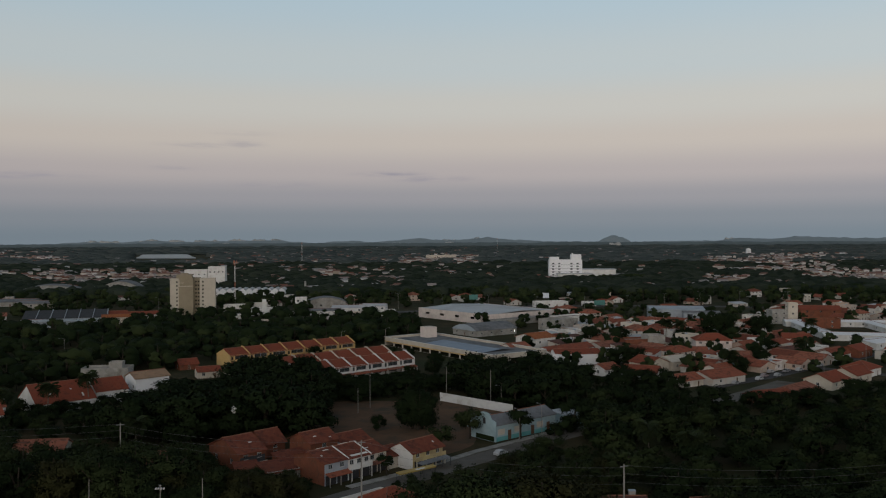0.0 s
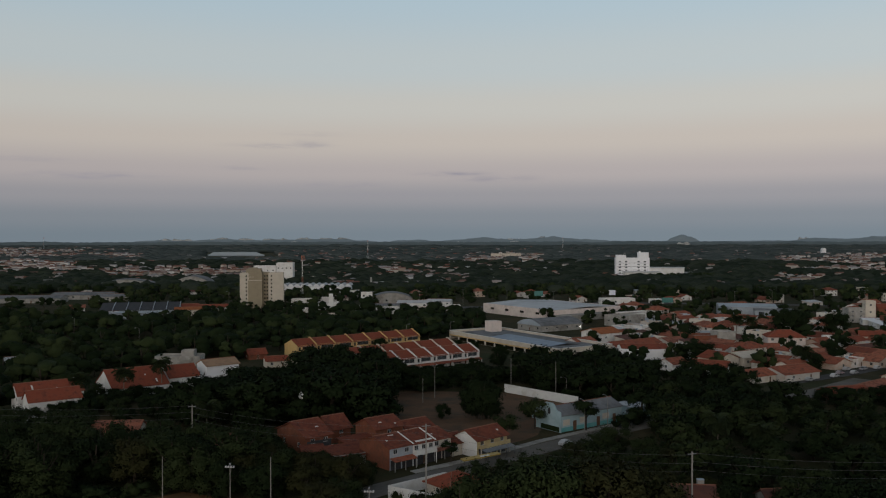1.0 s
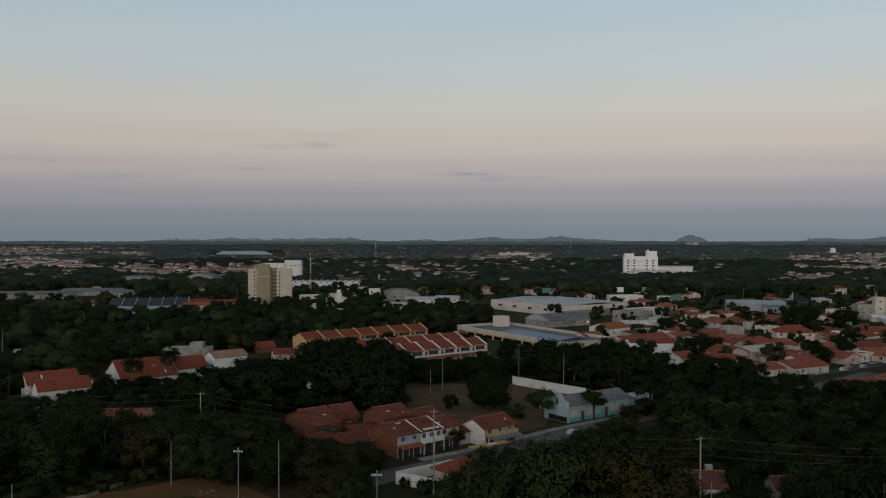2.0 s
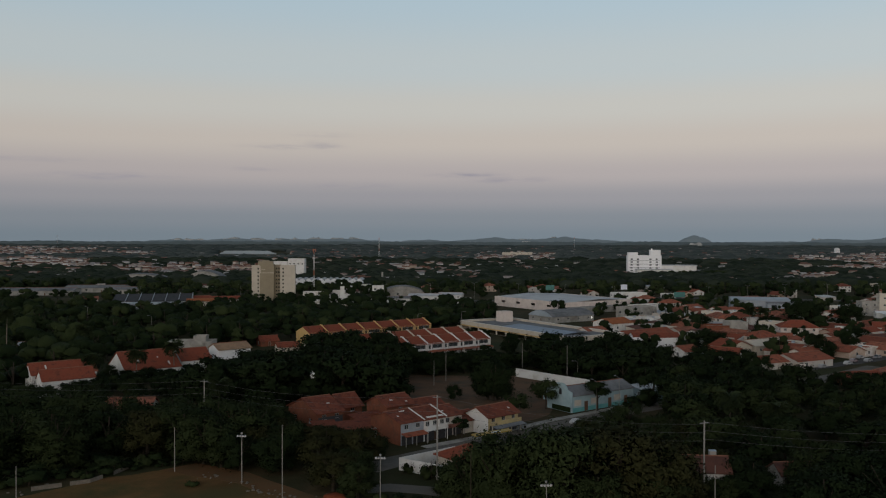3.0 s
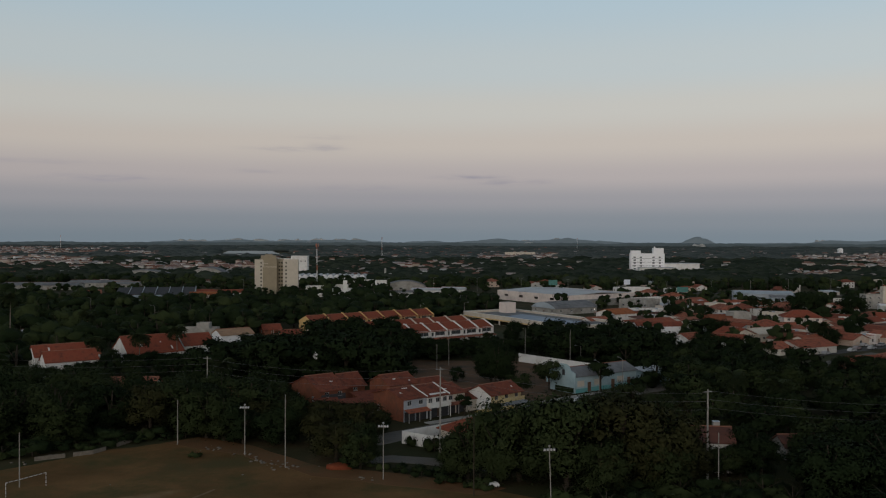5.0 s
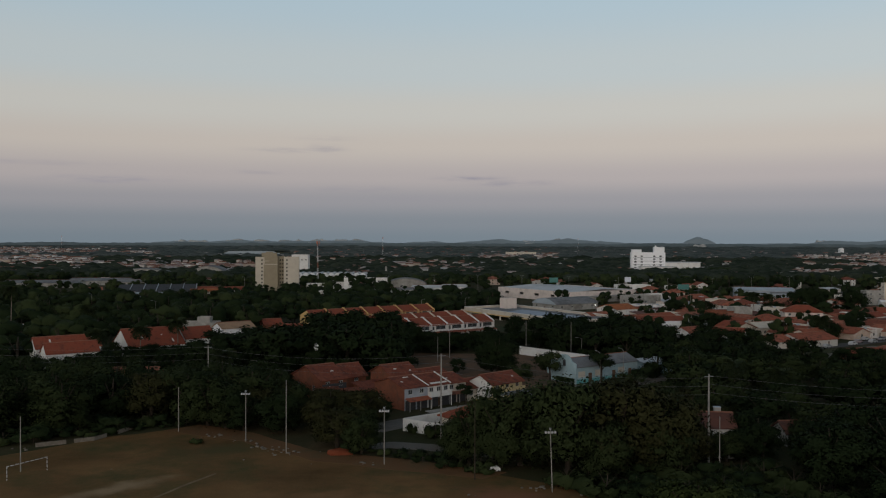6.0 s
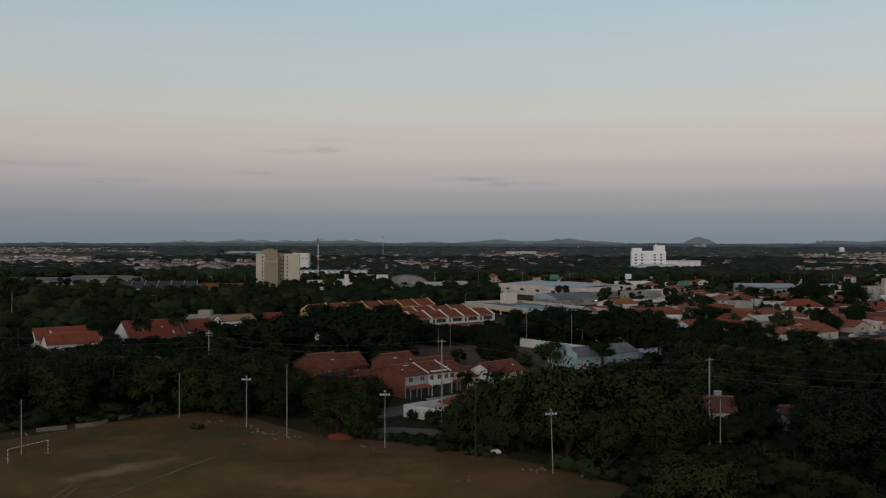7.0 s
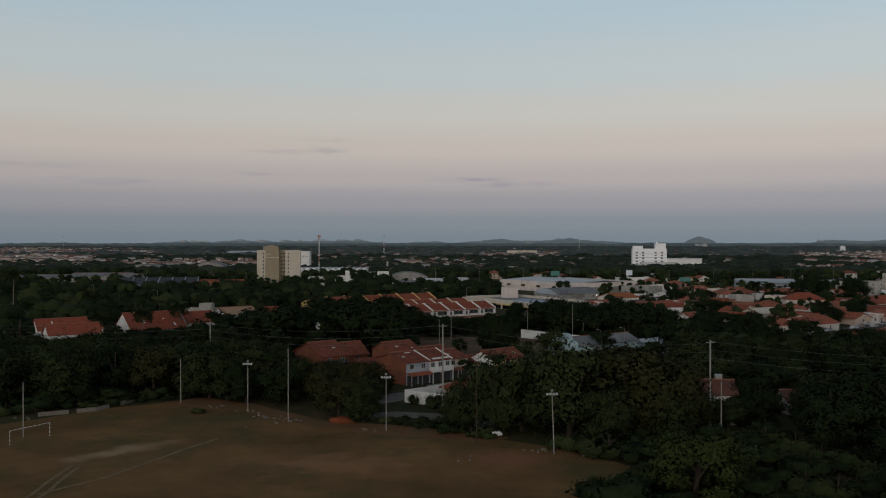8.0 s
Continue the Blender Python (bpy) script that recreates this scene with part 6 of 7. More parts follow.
LABELS = {"grove_trees": "dense dark grove behind the street and the yard", "slope_trees": "dense dark trees on the wooded slope", "suburb_trees": "dense dark trees of the garden suburb", "neighbourhood_trees": "dark garden trees between the small houses", "town_trees": "belt of dark trees behind the town", "shrubs": "low scrub round the edge of the field"}
for group, lb in LABELS.items():
    ob = thing(group, pose(0, 0, 0), lb, "trees", kind="stuff")
    for (g, mt), items in MASS.items():
        if g != group:
            continue
        off, V, F, NO = 0, [], [], []
        for v, f, nv in items:
            V.append(v)
            F.append(f + off)
            NO.append(nv)
            off += len(v)
        me = raw_mesh(group, np.concatenate(V), np.concatenate(F))
        nor = np.concatenate(NO)
        nor /= np.linalg.norm(nor, axis=1)[:, None] + 1e-9
        me.polygons.foreach_set("use_smooth", [True] * len(me.polygons))
        me.normals_split_custom_set_from_vertices(nor.tolist())
        part("trunks" if mt == "bark" else "crowns", me, bpy.data.materials[mt], ob)


# palms
def frond_mesh(seed, length):
    rng = np.random.default_rng(seed)
    s = Shape()
    n = 12
    path = [(length * t * math.cos(.5 - 1.5 * t * t) * .95, 0, length * (.42 * t - .75 * t * t)) for t in np.linspace(0, 1, n)]
    s.tube(path, list(np.linspace(.05, .012, n)), 4)
    for i in range(1, n):
        x, _, z = path[i]
        w = length * .30 * math.sin(math.pi * min(1, .25 + .75 * i / n)) + .1
        for sgn in (-1, 1):
            k = len(s.v)
            dz = -w * rng.uniform(.35, .7)
            s.v += [(x - .12, 0, z), (x + .14, 0, z), (x + .40, sgn * w, z + dz), (x + .22, sgn * w, z + dz - .03)]
            s.f.append((k, k + 1, k + 2, k + 3))
    return s.mesh("frond")


FRONDS = [frond_mesh(3, 3.4), frond_mesh(4, 3.0), frond_mesh(5, 3.8)]


def palm(x, y, height, seed, grow=1.0):
    rng = random.Random(seed)
    ob = thing("palm_tree", pose(x, y, 0, 0, 0, rng.uniform(0, 360)), "tall coconut palm with drooping fronds", "palm tree", "palms")
    lean = rng.uniform(.2, .9)
    part("trunk", Shape().tube([(0, 0, -.3), (lean * .2, 0, height * .35), (lean * .6, 0, height * .7), (lean, 0, height)], [.24, .18, .15, .13], 8), M["palm_bark"], ob)
    n = 22
    for i in range(n):
        up = (i % 5) * 24 - 40 + rng.uniform(-8, 8)
        f = part("frond", FRONDS[i % 3], M["leaf_palm"], ob)
        f.matrix_basis = pose(lean, 0, height, 0, -up * .8, 360 * i / n + rng.uniform(-8, 8)) @ Matrix.Diagonal((grow, grow, grow, 1))
    take(x, y, 2)


for i, (x, y, h) in enumerate(((-112.0, 280, 9.5), (-104.5, 295, 10.5), (-123, 272, 9.0), (-160, 288, 22), (141, 455, 11), (147, 452, 10.5), (62, 214, 9), (70, 205, 8), (-153, 330, 12), (-70, 232, 8), (136, 352, 8), (183, 388, 8), (228, 470, 9))):
    palm(x, y, h, 100 + i, 1.35)
for ob in PROTO:
    for o in (*ob.children_recursive, ob):
        bpy.data.objects.remove(o)

# far woods: countless clumps, ever larger and sparser


def town_zone(x, y):
    """How built-up the far land is."""
    if x < -.385 * y and 1330 < y < 3300 and x > -.66 * y:
        return .38 if noise.noise((x * .005, y * .003, 2)) > -.2 else .07
    if x > .36 * y and 950 < y < 2300 and noise.noise((x * .005, y * .004, 7)) > 0:
        return .32
    if -.25 * y < x < .06 * y and 860 < y < 2900 and noise.noise((x * .011, y * .005, 11)) > .06:
        return .28
    if -.42 * y < x < -.2 * y and 1050 < y < 1500 and noise.noise((x * .01, y * .006, 13)) > -.1:
        return .34
    if 0 < x < .09 * y and 1650 < y < 2450:
        return .4
    if -.10 * y < x < -.02 * y and 1230 < y < 1500:
        return .4
    return .13 if noise.noise((x * .01, y * .006, 17)) > .12 else .015


def far_woods(y, end):
    rng = np.random.default_rng(int(y))
    V, F, n = [], [], 0
    while y < end:
        s = max(10.0, y / 68)
        x = -.64 * y - 60
        while x < .64 * y + 60:
            px, py = x + rng.uniform(-.5, .5) * s, y + rng.uniform(-.5, .5) * s
            x += s
            lake = -.300 * py - 25 < px < -.222 * py + 25 and 1900 < py < 2800
            zone = town_zone(px, py)
            if lake or rng.random() < zone * .6 or not free_big(px, py, s * .4):
                continue
            bv, bf = BALL2 if y < 1050 else BALL1
            h = (rng.uniform(5.0, 9.5) + min(3, y / 1500)) * (.6 if zone > .3 else 1)
            r = s * rng.uniform(.55, .95) * (.7 if zone > .3 else 1)
            w = 1 + rng.normal(0, .17, len(bv))[:, None]
            V.append(bv * w * np.array([r, r * .9, h * .62]) + np.array([px, py, terrain(px, py) + h * .38]))
            F.append(bf + n)
            n += len(bv)
        y += s * .8
    return raw_mesh("far_woods", np.concatenate(V), np.concatenate(F))


BIG = [q for q in TAKEN if q[1] > 780]


def free_big(x, y, r):
    return all((x - a) ** 2 + (y - b) ** 2 > (q + r) ** 2 for a, b, q in BIG)


tagged(part("far_woods", far_woods(820.0, 1700), M["wood_far"]), "dark woods behind the town", "woods", kind="stuff")
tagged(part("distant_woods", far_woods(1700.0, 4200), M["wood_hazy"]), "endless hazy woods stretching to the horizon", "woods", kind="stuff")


def far_town():
    rng = np.random.default_rng(8)
    walls, roofs = Shape(), Shape()
    count = 0
    y = 900.0
    while y < 3600:
        s = 12.5 + (y - 900) / 190
        x = -.62 * y
        while x < .62 * y:
            px, py = x + rng.uniform(-.4, .4) * s, y + rng.uniform(-.4, .4) * s
            x += s
            if rng.random() > town_zone(px, py) or not free_big(px, py, 4) or (-.305 * py < px < -.215 * py and py > 1850):
                continue
            w, d, h = rng.uniform(6, 12), rng.uniform(6, 9), rng.choice([3.4, 4.2, 5.8, 6.6, 7.5])
            if rng.random() < .07:
                w, d, h = w * 2.4, d * 1.6, 6.5
            a = rng.choice([0.15, .6, 1.2]) + rng.uniform(-.1, .1)
            z = terrain(px, py)
            m = lambda p, q: (px + p * math.cos(a) - q * math.sin(a), py + p * math.sin(a) + q * math.cos(a))
            lo = [(*m(i, j), z) for i, j in ((-w / 2, -d / 2), (w / 2, -d / 2), (w / 2, d / 2), (-w / 2, d / 2))]
            walls.hexa(lo + [(p[0], p[1], z + h) for p in lo])
            e = [(*m(i, j), z + h + .02) for i, j in ((-w / 2 - .4, -d / 2 - .4), (w / 2 + .4, -d / 2 - .4), (w / 2 + .4, d / 2 + .4), (-w / 2 - .4, d / 2 + .4))]
            r0, r1 = (*m(-w / 2 - .4, 0), z + h + 1.8), (*m(w / 2 + .4, 0), z + h + 1.8)
            k = len(roofs.v)
            roofs.v += e + [r0, r1]
            roofs.f += [(k, k + 1, k + 5, k + 4), (k + 2, k + 3, k + 4, k + 5), (k, k + 4, k + 3), (k + 1, k + 2, k + 5), (k, k + 3, k + 2, k + 1)]
            count += 1
        y += s * .9
    ob = thing("far_town", pose(0, 0, 0), "many small far houses with red roofs", "houses", kind="stuff")
    for nm, sh, mt in (("walls", walls, "far_wall"), ("roofs", roofs, "far_roof")):
        me = bpy.data.meshes.new(nm)
        me.from_pydata(sh.v, [], sh.f)
        part(nm, me, M[mt], ob)


far_town()

# ---- more houses of the neighbourhood, copied from a few designs ----
DESIGNS = [house("house", 0, -300 - 20 * i, w, d, h, 0, st, rh, "wall_var", rf, lb, "house", "houses of the neighbourhood", fr, sd, plain=True) for i, (w, d, h, st, rh, rf, lb, fr, sd) in enumerate((
    (12, 11, 2.7, "gable_x", 1.5, "tile_var", "low painted house with a red tile roof", (2, 1), (1, 1)), (10, 13, 2.9, "gable_y", 1.6, "tile_var", "narrow gabled house with a red tile roof", (2, 1), (2, 1)), (12, 9, 5.4, "hip", 1.6, "tile_var", "two-storey house with a red hip roof", (3, 2), (2, 2)),
    (9, 9, 3.0, "flat", 0, "concrete", "low house with a flat concrete roof", (2, 1), (1, 1)), (12, 9, 2.6, "shed", .9, "pale_roof", "low house with a grey sheet roof", (2, 1), (1, 1)), (8, 9, 5.6, "flat", 0, "concrete", "two-storey house with a flat roof terrace", (2, 2), (2, 2)), (11, 10, 2.6, "shed", 1.3, "tile_old", "low house with an old dark tile roof", (2, 1), (1, 2))))]
for d_i, zt in ((3, 2.8), (5, 5.4)):
    part("water_tank", Shape().tube([(1.5, 1.5, zt), (1.5, 1.5, zt + .9), (1.5, 1.5, zt + 1.05)], [.65, .8, .3], 10), M["tank"], DESIGNS[d_i], "blue-grey round water tank")


def hood(seed, poly, spacing, yaw, count, mix=(5, 4, 2, 3, 3, 2, 2)):
    rng = random.Random(seed)
    xs, ys = [p[0] for p in poly], [p[1] for p in poly]
    n = 0
    for _ in range(count * 60):
        x, y = rng.uniform(min(xs), max(xs)), rng.uniform(min(ys), max(ys))
        if n >= count or not inside(x, y, poly) or not free(x, y, spacing):
            continue
        copy_thing(rng.choices(DESIGNS, mix)[0], pose(x, y, terrain(x, y), 0, 0, yaw + rng.choice((0, 0, 90)) + rng.uniform(-4, 4)))
        take(x, y, 6)
        n += 1
    return n


hood(21, [(62, 380), (120, 370), (150, 440), (220, 450), (240, 540), (150, 560), (120, 640), (96, 540), (80, 480)], 4.2, 37, 110)
hood(25, [(112, 332), (150, 345), (215, 385), (200, 432), (140, 412), (118, 372)], 3.4, 37, 18, (4, 3, 0, 2, 2, 0, 0))
hood(22, [(180, 350), (340, 460), (420, 640), (300, 660), (230, 560), (310, 480), (230, 410)], 5.5, 37, 70)
hood(23, [(-330, 620), (-180, 560), (-170, 680), (-40, 720), (60, 690), (200, 640), (420, 650), (430, 820), (-420, 820)], 6.0, 20, 42)
hood(24, [(-560, 860), (560, 860), (640, 1150), (-640, 1150)], 7.0, 20, 60)
for ob in DESIGNS:
    for o in (*[c for c in ob.children_recursive if c.parent is not ob], *ob.children_recursive, ob):
        try:
            bpy.data.objects.remove(o)
        except ReferenceError:
            pass

# ---- poles, lamps, wires ----


def flood_pole(x, y, height, lamps, tilt=0.0, label="slim concrete floodlight pole beside the field", mat="pole"):
    ob = thing("floodlight_pole", pose(x, y, 0, 0, tilt, 0), label, "light pole", "poles round the field")
    part("pole", Shape().tube([(0, 0, -.2), (0, 0, height * .5), (0, 0, height)], [.10, .082, .06], 8), M[mat], ob)
    if lamps:
        part("crossarm", Shape().box(-.85, -.04, height - .25, .85, .04, height - .17).box(-.05, -.05, height - .15, .05, .05, height + .45), M["steel"], ob)
        for a in (-.75, -.27, .27, .75):
            l = part("floodlight", Shape().hexa([(a - .17, -.30, height - .28), (a + .17, -.30, height - .28), (a + .12, .02, height - .10), (a - .12, .02, height - .10), (a - .17, -.22, height + .02), (a + .17, -.22, height + .02), (a + .12, .10, height + .06), (a - .12, .10, height + .06)]), M["steel"], ob, "grey metal floodlight")
        part("floodlight", Shape().box(-.16, -.2, height + .3, .16, .12, height + .55), M["steel"], ob, "grey metal floodlight")
    return ob


flood_pole(-78.1, 143.5, 9.4, False)
flood_pole(-62.0, 175.1, 9.2, False)
flood_pole(-45.9, 167.3, 9.5, True)
flood_pole(-35.9, 158.4, 13.6, False, label="tall thick concrete pole beside the field")
flood_pole(-16.9, 151.4, 9.6, True)
flood_pole(11.3, 136.0, 9.6, True, -2)
flood_pole(40.2, 147.0, 10.0, False)
# Bark colour stands in for the tree shade on this pole
flood_pole(-.9, 142.5, 13.0, False, label="thin pole beside the trees, darkened in place of shade", mat="bark")
for x, y, h in ((-10.3, 289.7, 11), (-13.9, 281.5, 8), (16.1, 306, 11), (30.0, 288.0, 12.5)):
    flood_pole(x, y, h, False, label="slim concrete pole in the yard")


def street_lamp(x, y, h, spin, double=False):
    ob = thing("street_lamp", pose(x, y, terrain(x, y), 0, 0, spin), "grey street lamp on a concrete pole", "street lamp", "street lamps")
    part("pole", Shape().tube([(0, 0, -.2), (0, 0, h)], [.10, .07], 7), M["pole"], ob)
    for sgn in ((1, -1) if double else (1,)):
        part("arm", Shape().tube([(0, 0, h - .1), (sgn * .8, 0, h + .35), (sgn * 1.7, 0, h + .45)], [.05, .04, .04], 5), M["steel"], ob)
        part("lamp_head", Shape().hexa([(sgn * 1.6, -.14, h + .36), (sgn * 2.3, -.12, h + .38), (sgn * 2.3, .12, h + .38), (sgn * 1.6, .14, h + .36), (sgn * 1.6, -.08, h + .54), (sgn * 2.3, -.06, h + .48), (sgn * 2.3, .06, h + .48), (sgn * 1.6, .08, h + .54)]), M["steel"], ob)


for x, y, h, sp in ((33.0, 239.8, 8.5, 120), (40.4, 246.6, 8.5, 120), (33.5, 288.0, 7, 20), (77, 300, 8, 60)):
    street_lamp(x, y, h, sp, x == 33.5)
for i in range(12):
    street_lamp(-70 + 34 * i, 652 + 26 * math.sin(i * .8), 12, 15 * i, True)
for x, y in ((175, 350), (205, 372), (236, 394), (160, 430), (120, 500), (165, 520), (90, 590), (-190, 690), (-260, 660), (-160, 420), (-215, 470), (-30, 440), (-8, 452)):
    street_lamp(x, y, 9, x)


def power_pole(x, y, h, spin, arms=3):
    ob = thing("utility_pole", pose(x, y, 0, 0, 0, spin), "pale concrete utility pole with crossarms", "utility pole", "utility poles")
    part("pole", Shape().hexa([(-.17, -.13, -.2), (.17, -.13, -.2), (.17, .13, -.2), (-.17, .13, -.2), (-.10, -.08, h), (.10, -.08, h), (.10, .08, h), (-.10, .08, h)]), M["pole"], ob)
    for k in range(arms):
        part("insulator", Shape().tube([(0, -.1, h - .25 - 1.5 * k), (0, -.35, h - .25 - 1.5 * k)], [.05, .08], 6), M["steel"], ob)
    part("crossarm", Shape().box(-.9, -.06, h - .5, .9, .06, h - .38), M["steel"], ob)


def wire(a, b, sag, r=.015):
    a, b = Vector(a), Vector(b)
    s = Shape()
    s.tube([a.lerp(b, t) - Vector((0, 0, sag * 4 * t * (1 - t))) for t in np.linspace(0, 1, 13)], [r] * 13, 4)
    tagged(part("power_line", s, M["wire"]), "thin sagging power line between poles", "cable", "power lines")


POLES = {"mid": (-7.8, 171.5, 17.0), "right": (40.3, 154.5, 16.0), "left": (-65.1, 204.2, 14.2)}
for x, y, h in POLES.values():
    power_pole(x, y, h, 20)
ENDS = {"mid": ((-65.1, 204.2, 13.9), (40.3, 154.5, 15.6)), "right": ((110, 172, 11.5),), "left": ((-150, 205, 15),)}
for key, ends in ENDS.items():
    x, y, h = POLES[key]
    for k in range(3):
        for ex, ey, eh in ends:
            wire((x, y, h - .25 - 1.5 * k), (ex, ey, eh - .25 - 1.5 * k), 1.6)


def lattice_mast(x, y, height, base, label):
    ob = thing("radio_mast", pose(x, y, terrain(x, y)), label, "mast")
    n = 9
    for k in range(n):
        z0, z1 = height * k / n, height * (k + 1) / n
        w0, w1 = base * (1 - .55 * k / n), base * (1 - .55 * (k + 1) / n)
        s = Shape()
        for sx, sy in ((-1, -1), (1, -1), (1, 1), (-1, 1)):
            s.tube([(sx * w0, sy * w0, z0), (sx * w1, sy * w1, z1)], [.07, .07], 4)
            s.tube([(sx * w0, sy * w0, z0), (-sy * w1, sx * w1, z1)], [.045, .045], 4)
        part("section", s, M["red_paint" if k in (0, 4, 8) else "white"], ob, "red painted lattice section" if k in (0, 4, 8) else "white painted lattice section")
    for k in range(3):
        a = k * 2.1
        part("antenna", Shape().box(math.cos(a) * 1.3 - .2, math.sin(a) * 1.3 - .2, height - 2.4, math.cos(a) * 1.3 + .2, math.sin(a) * 1.3 + .2, height), M["red_paint"], ob)
    take(x, y, 3)


lattice_mast(-130.6, 690, 38.5, .5, "tall red and white lattice mast")
lattice_mast(-195, 1720, 46, 1.3, "far red and white lattice mast")
lattice_mast(330, 2950, 46, 1.4, "thin far lattice mast on the skyline")
lattice_mast(-1480, 3000, 50, 1.4, "thin far lattice mast on the skyline")
ch = thing("chimney", pose(-93, 850, terrain(-93, 850)), "plain concrete factory chimney", "chimney")
part("stack", Shape().tube([(0, 0, 0), (0, 0, 14)], [1.2, .9], 10), M["concrete"], ch)

# billboards
for x, y, h, w, mt, lb in ((59, 700, 9.5, 7, "sign_green", "green billboard on posts"), (119, 705, 10, 5, "sign_white", "pale blue square sign on a post"), (160, 690, 5, 9, "sign_green", "low blue-green roadside billboard")):
    ob = thing("billboard", pose(x, y, 0, 0, 0, 6), lb, "billboard")
    part("panel", Shape().box(-w / 2, -.15, h - 4, w / 2, .15, h), M[mt], ob)
    for a in (-w * .3, w * .3):
        part("post", Shape().tube([(a, .25, -.2), (a, .25, h - .3)], [.14, .12], 6), M["metal_and_shade"], ob)

# ---- football goal, bus, cars, rubble ----
g0, g1 = Vector((-77.4, 138.0, 0)), Vector((-74.1, 144.7, 0))
goal = thing("football_goal", Matrix.Translation(g0), "black and white banded football goal frame without a net", "goal", "")
wv = g1 - g0
for q in (Vector(), wv):
    post = part("post", Shape().tube([(q.x, q.y, -.2), (q.x, q.y, 2.3)], [.055, .055], 8), M["net_white"], goal)
    for k in (.3, 1.0, 1.7):
        part("band", Shape().tube([(q.x, q.y, k), (q.x, q.y, k + .2)], [.06, .06], 8), M["rubber"], post, "black painted band")
bar = part("crossbar", Shape().tube([(0, 0, 2.3), (wv.x, wv.y, 2.3)], [.055, .055], 8), M["net_white"], goal)
for k in range(8):
    a, b = wv * ((k + .4) / 8.2), wv * ((k + .62) / 8.2)
    part("band", Shape().tube([(a.x, a.y, 2.3), (b.x, b.y, 2.3)], [.06, .06], 8), M["rubber"], bar, "black painted band")

aw = thing("street_canopy", pose(3.6, 202.8, 0, 0, 0, 37), "long yellow street canopy with a white sign panel", "canopy")
part("top", Shape().slab((-5.4, -.75, 2.6), (5.4, -.75, 2.6), (5.4, .75, 2.75), (-5.4, .75, 2.75), .3), M["bus_yellow"], aw)
part("sign", Shape().slab((-.4, -.7, 2.66), (2.2, -.7, 2.66), (2.2, .0, 2.73), (-.4, .0, 2.73), .06), M["white"], aw, "white sign panel")
for a in (-5.3, -1.8, 1.8, 5.3):
    for q in (-.6, .6):
        part("post", Shape().tube([(a, q, -.05), (a, q, 2.4)], [.06, .06], 6), M["metal_and_shade"], aw)


def car(x, y, yaw):
    ob = thing("car", pose(x, y, .08, 0, 0, yaw), "parked small car by the street", "car", "parked cars")
    side = [(-2.0, .3), (2.0, .3), (2.05, .75), (1.1, .92), (.45, 1.42), (-1.15, 1.45), (-1.75, .95), (-2.05, .85)]
    part("body", Shape().prism(side, -.82, .82, "y"), M["car_paint"], ob)
    for sgn in (-1, 1):
        part("side_glass", Shape().prism([(.85, .95), (.36, 1.34), (-1.05, 1.36), (-1.45, .97)], sgn * .825 - .006, sgn * .825 + .006, "y"), M["glass"], ob)
        for a in (-1.25, 1.3):
            part("wheel", Shape().tube([(a, sgn * .66, .30), (a, sgn * .84, .30)], [.31, .31], 10), M["rubber"], ob)
    part("windscreen", Shape().slab((.52, -.7, 1.40), (1.08, -.74, .96), (1.08, .74, .96), (.52, .7, 1.40), .02), M["glass"], ob)
    return ob


first = car(141, 334, 38)
for x, y, a in ((146, 341, 38), (152, 342, 38), (160, 352, 218), (167, 355, 38), (172, 365, 38), (181, 366, 218), (187, 377, 38), (153, 351, 38), (128, 325, 38), (199, 384, 38), (114, 330, 130), (168, 379, 120), (100, 612, 20), (70, 640, 15), (130, 655, 12), (26, 224.5, 42)):
    copy_thing(first, pose(x, y, .08, 0, 0, a))

kiosk = thing("parked_van", pose(2.4, 147.6, 0, 0, 0, 25) @ Matrix.Scale(.6, 4), "small white vehicle parked under the trees", "van")
part("body", Shape().prism([(-1.4, .35), (1.6, .35), (1.6, .95), (1.0, 1.55), (-1.4, 1.6)], -.75, .75, "y"), M["whiter"], kiosk)
part("windscreen", Shape().slab((1.04, -.6, 1.56), (1.64, -.62, 1.0), (1.64, .62, 1.0), (1.04, .6, 1.56), .03), M["glass"], kiosk)
for a in (-.9, 1.0):
    for sgn in (-1, 1):
        part("wheel", Shape().tube([(a, sgn * .6, .3), (a, sgn * .78, .3)], [.3, .3], 10), M["rubber"], kiosk)


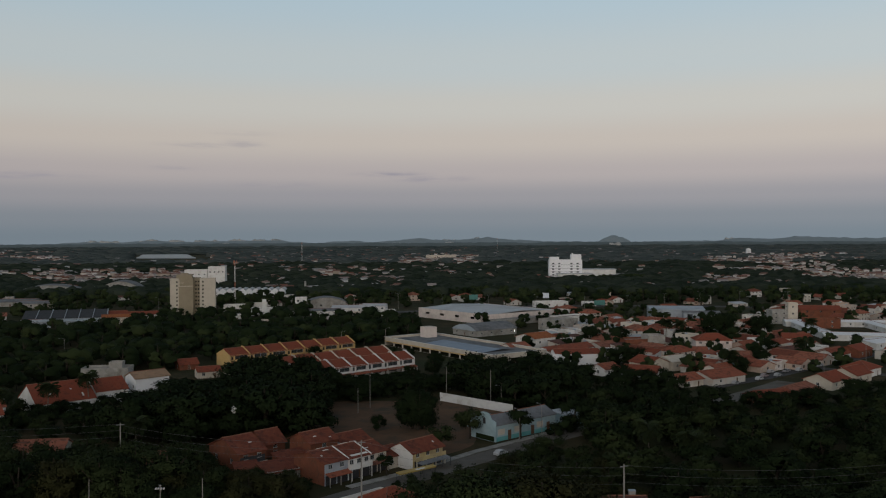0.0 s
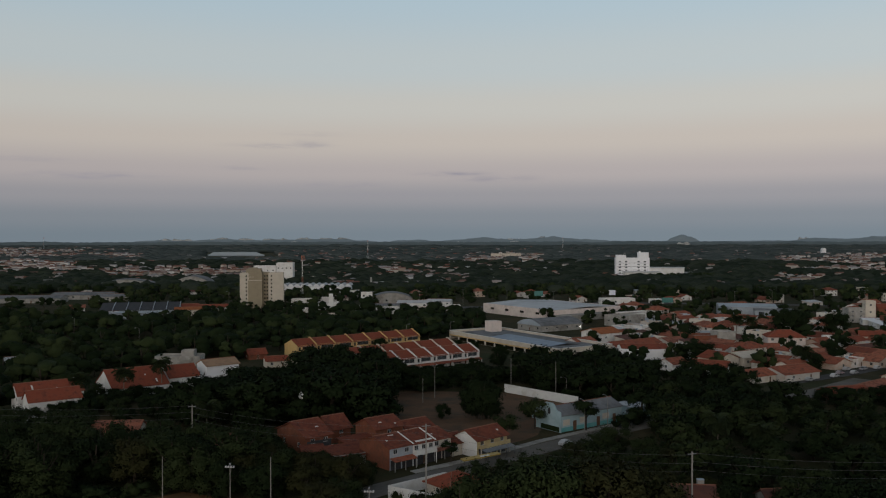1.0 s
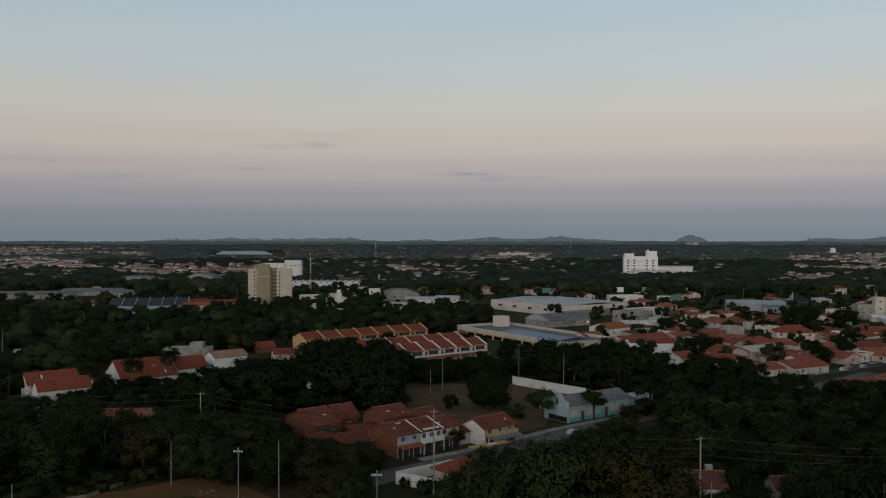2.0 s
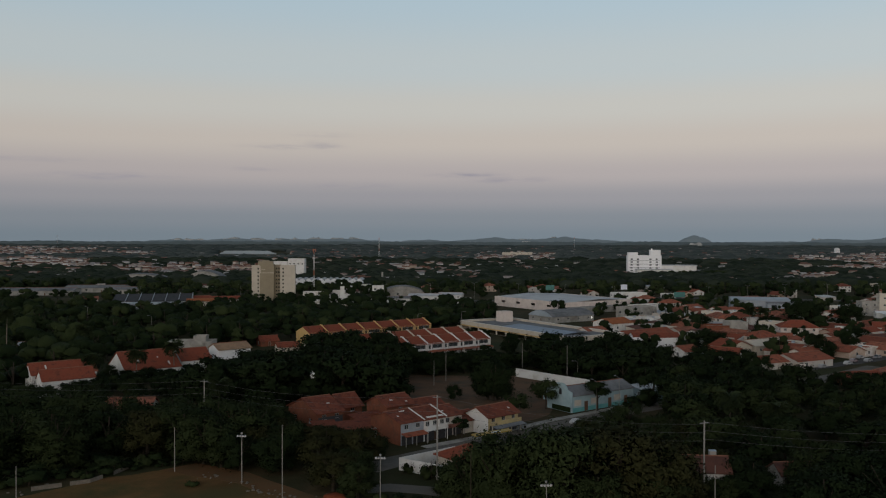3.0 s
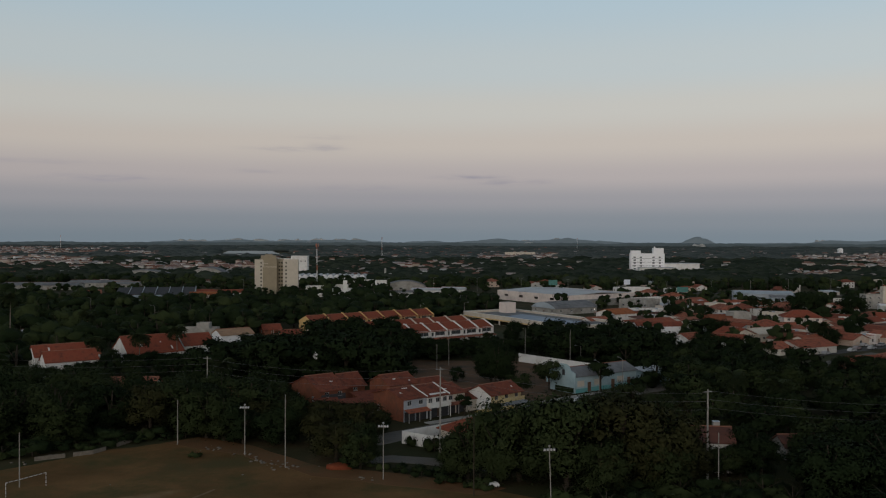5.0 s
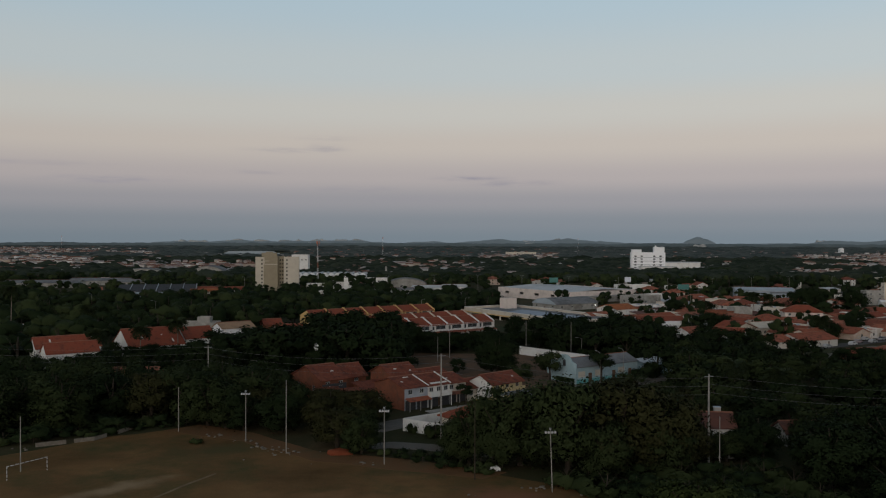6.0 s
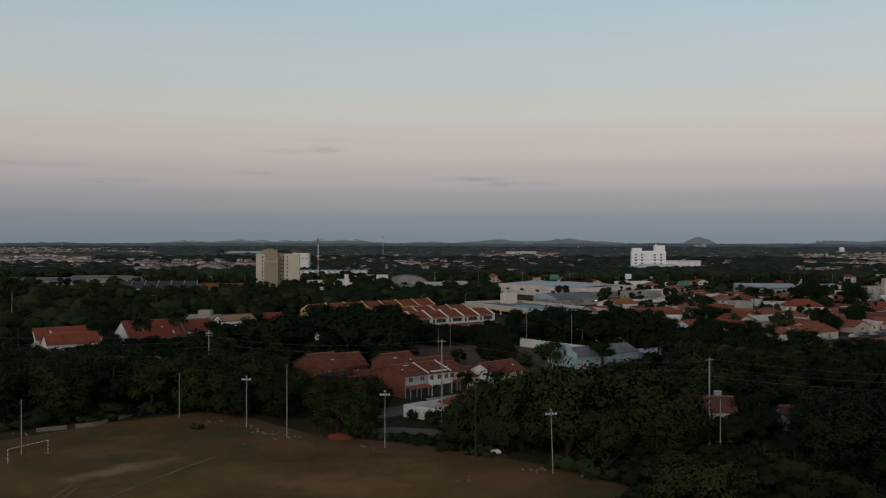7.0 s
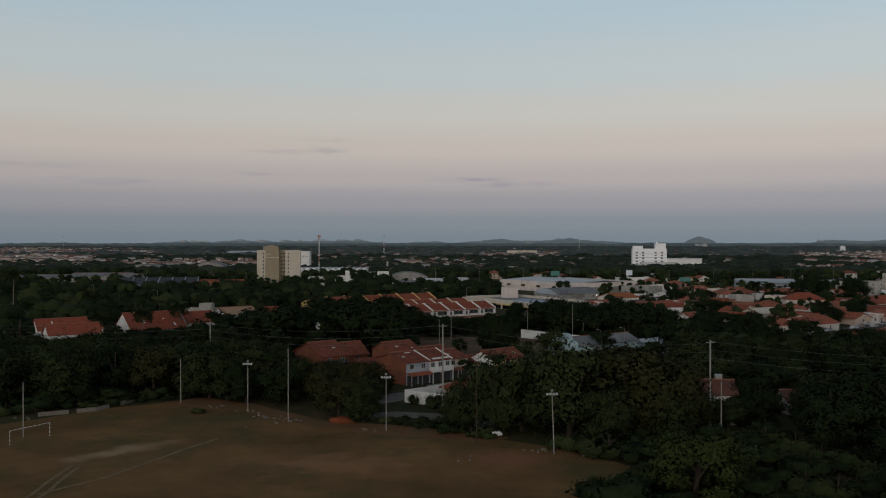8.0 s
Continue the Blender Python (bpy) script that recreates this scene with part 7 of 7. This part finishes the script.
def rubble_heap(x, y, r, h, mt, label, seed):
    rng = np.random.default_rng(seed)
    v, f = BALL2
    k = v * np.array([r, r * .8, h]) * (1 + rng.normal(0, .12, len(v)))[:, None]
    tagged(part("earth_mound", raw_mesh("earth_mound", k + np.array([x, y, .1 * h]), f), M[mt]), label, "mound")


rubble_heap(-26.0, 158.5, 2.4, 1.0, "red_clay", "low mound of red earth by the field", 1)


def stones(spots, label):
    """Loose stones lying about, too many to count."""
    rng = random.Random(77)
    s = Shape()
    for x, y, spread, n in spots:
        for _ in range(n):
            px, py, r = x + rng.gauss(0, spread), y + rng.gauss(0, spread * .5), rng.uniform(.08, .38)
            h = r * rng.uniform(.5, .9)
            s.hexa([(px + r * math.cos(a) * rng.uniform(.7, 1.2), py + r * math.sin(a) * rng.uniform(.7, 1.2), zz) for zz in (0, h) for a in (.5, 2.1, 3.7, 5.2)])
    tagged(part("stones", s, M["rubble"]), label, "stones", kind="stuff")


stones(((-38.5, 161.0, 1.5, 14), (-42.5, 163.5, 1.8, 12), (-46.5, 167.5, 1.6, 7), (-32.5, 158.6, 2.0, 8), (-19.5, 152.0, 1.2, 8), (9.5, 138.0, 1.6, 14), (-53, 171, 2.5, 10), (-84, 160, 4, 5), (-60, 150, 14, 6), (2, 130, 9, 6)), "pale rubble strewn along the edge of the field")


def torn_sheet(x, y, z):
    """A crumpled white sheet that hangs in a crown."""
    rng = random.Random(31)
    v, f = [], []
    for i in range(7):
        for k in range(8):
            w = math.sin(math.pi * (k + .5) / 8) * rng.uniform(.55, 1.15)
            v.append((x + (i - 3) * .30 * w + rng.uniform(-.1, .1), y + rng.uniform(-.3, .3), z + (k - 4) * .30 + rng.uniform(-.1, .1)))
    for i in range(6):
        for k in range(7):
            if rng.random() < .8:
                a = i * 8 + k
                f.append((a, a + 8, a + 9, a + 1))
    s = Shape()
    s.v, s.f = v, f
    return tagged(part("torn_sheet", s, M["whiter"]), "torn white plastic sheet caught in a tree", "plastic sheet")


torn_sheet(-46.2, 241.8, 9.6)
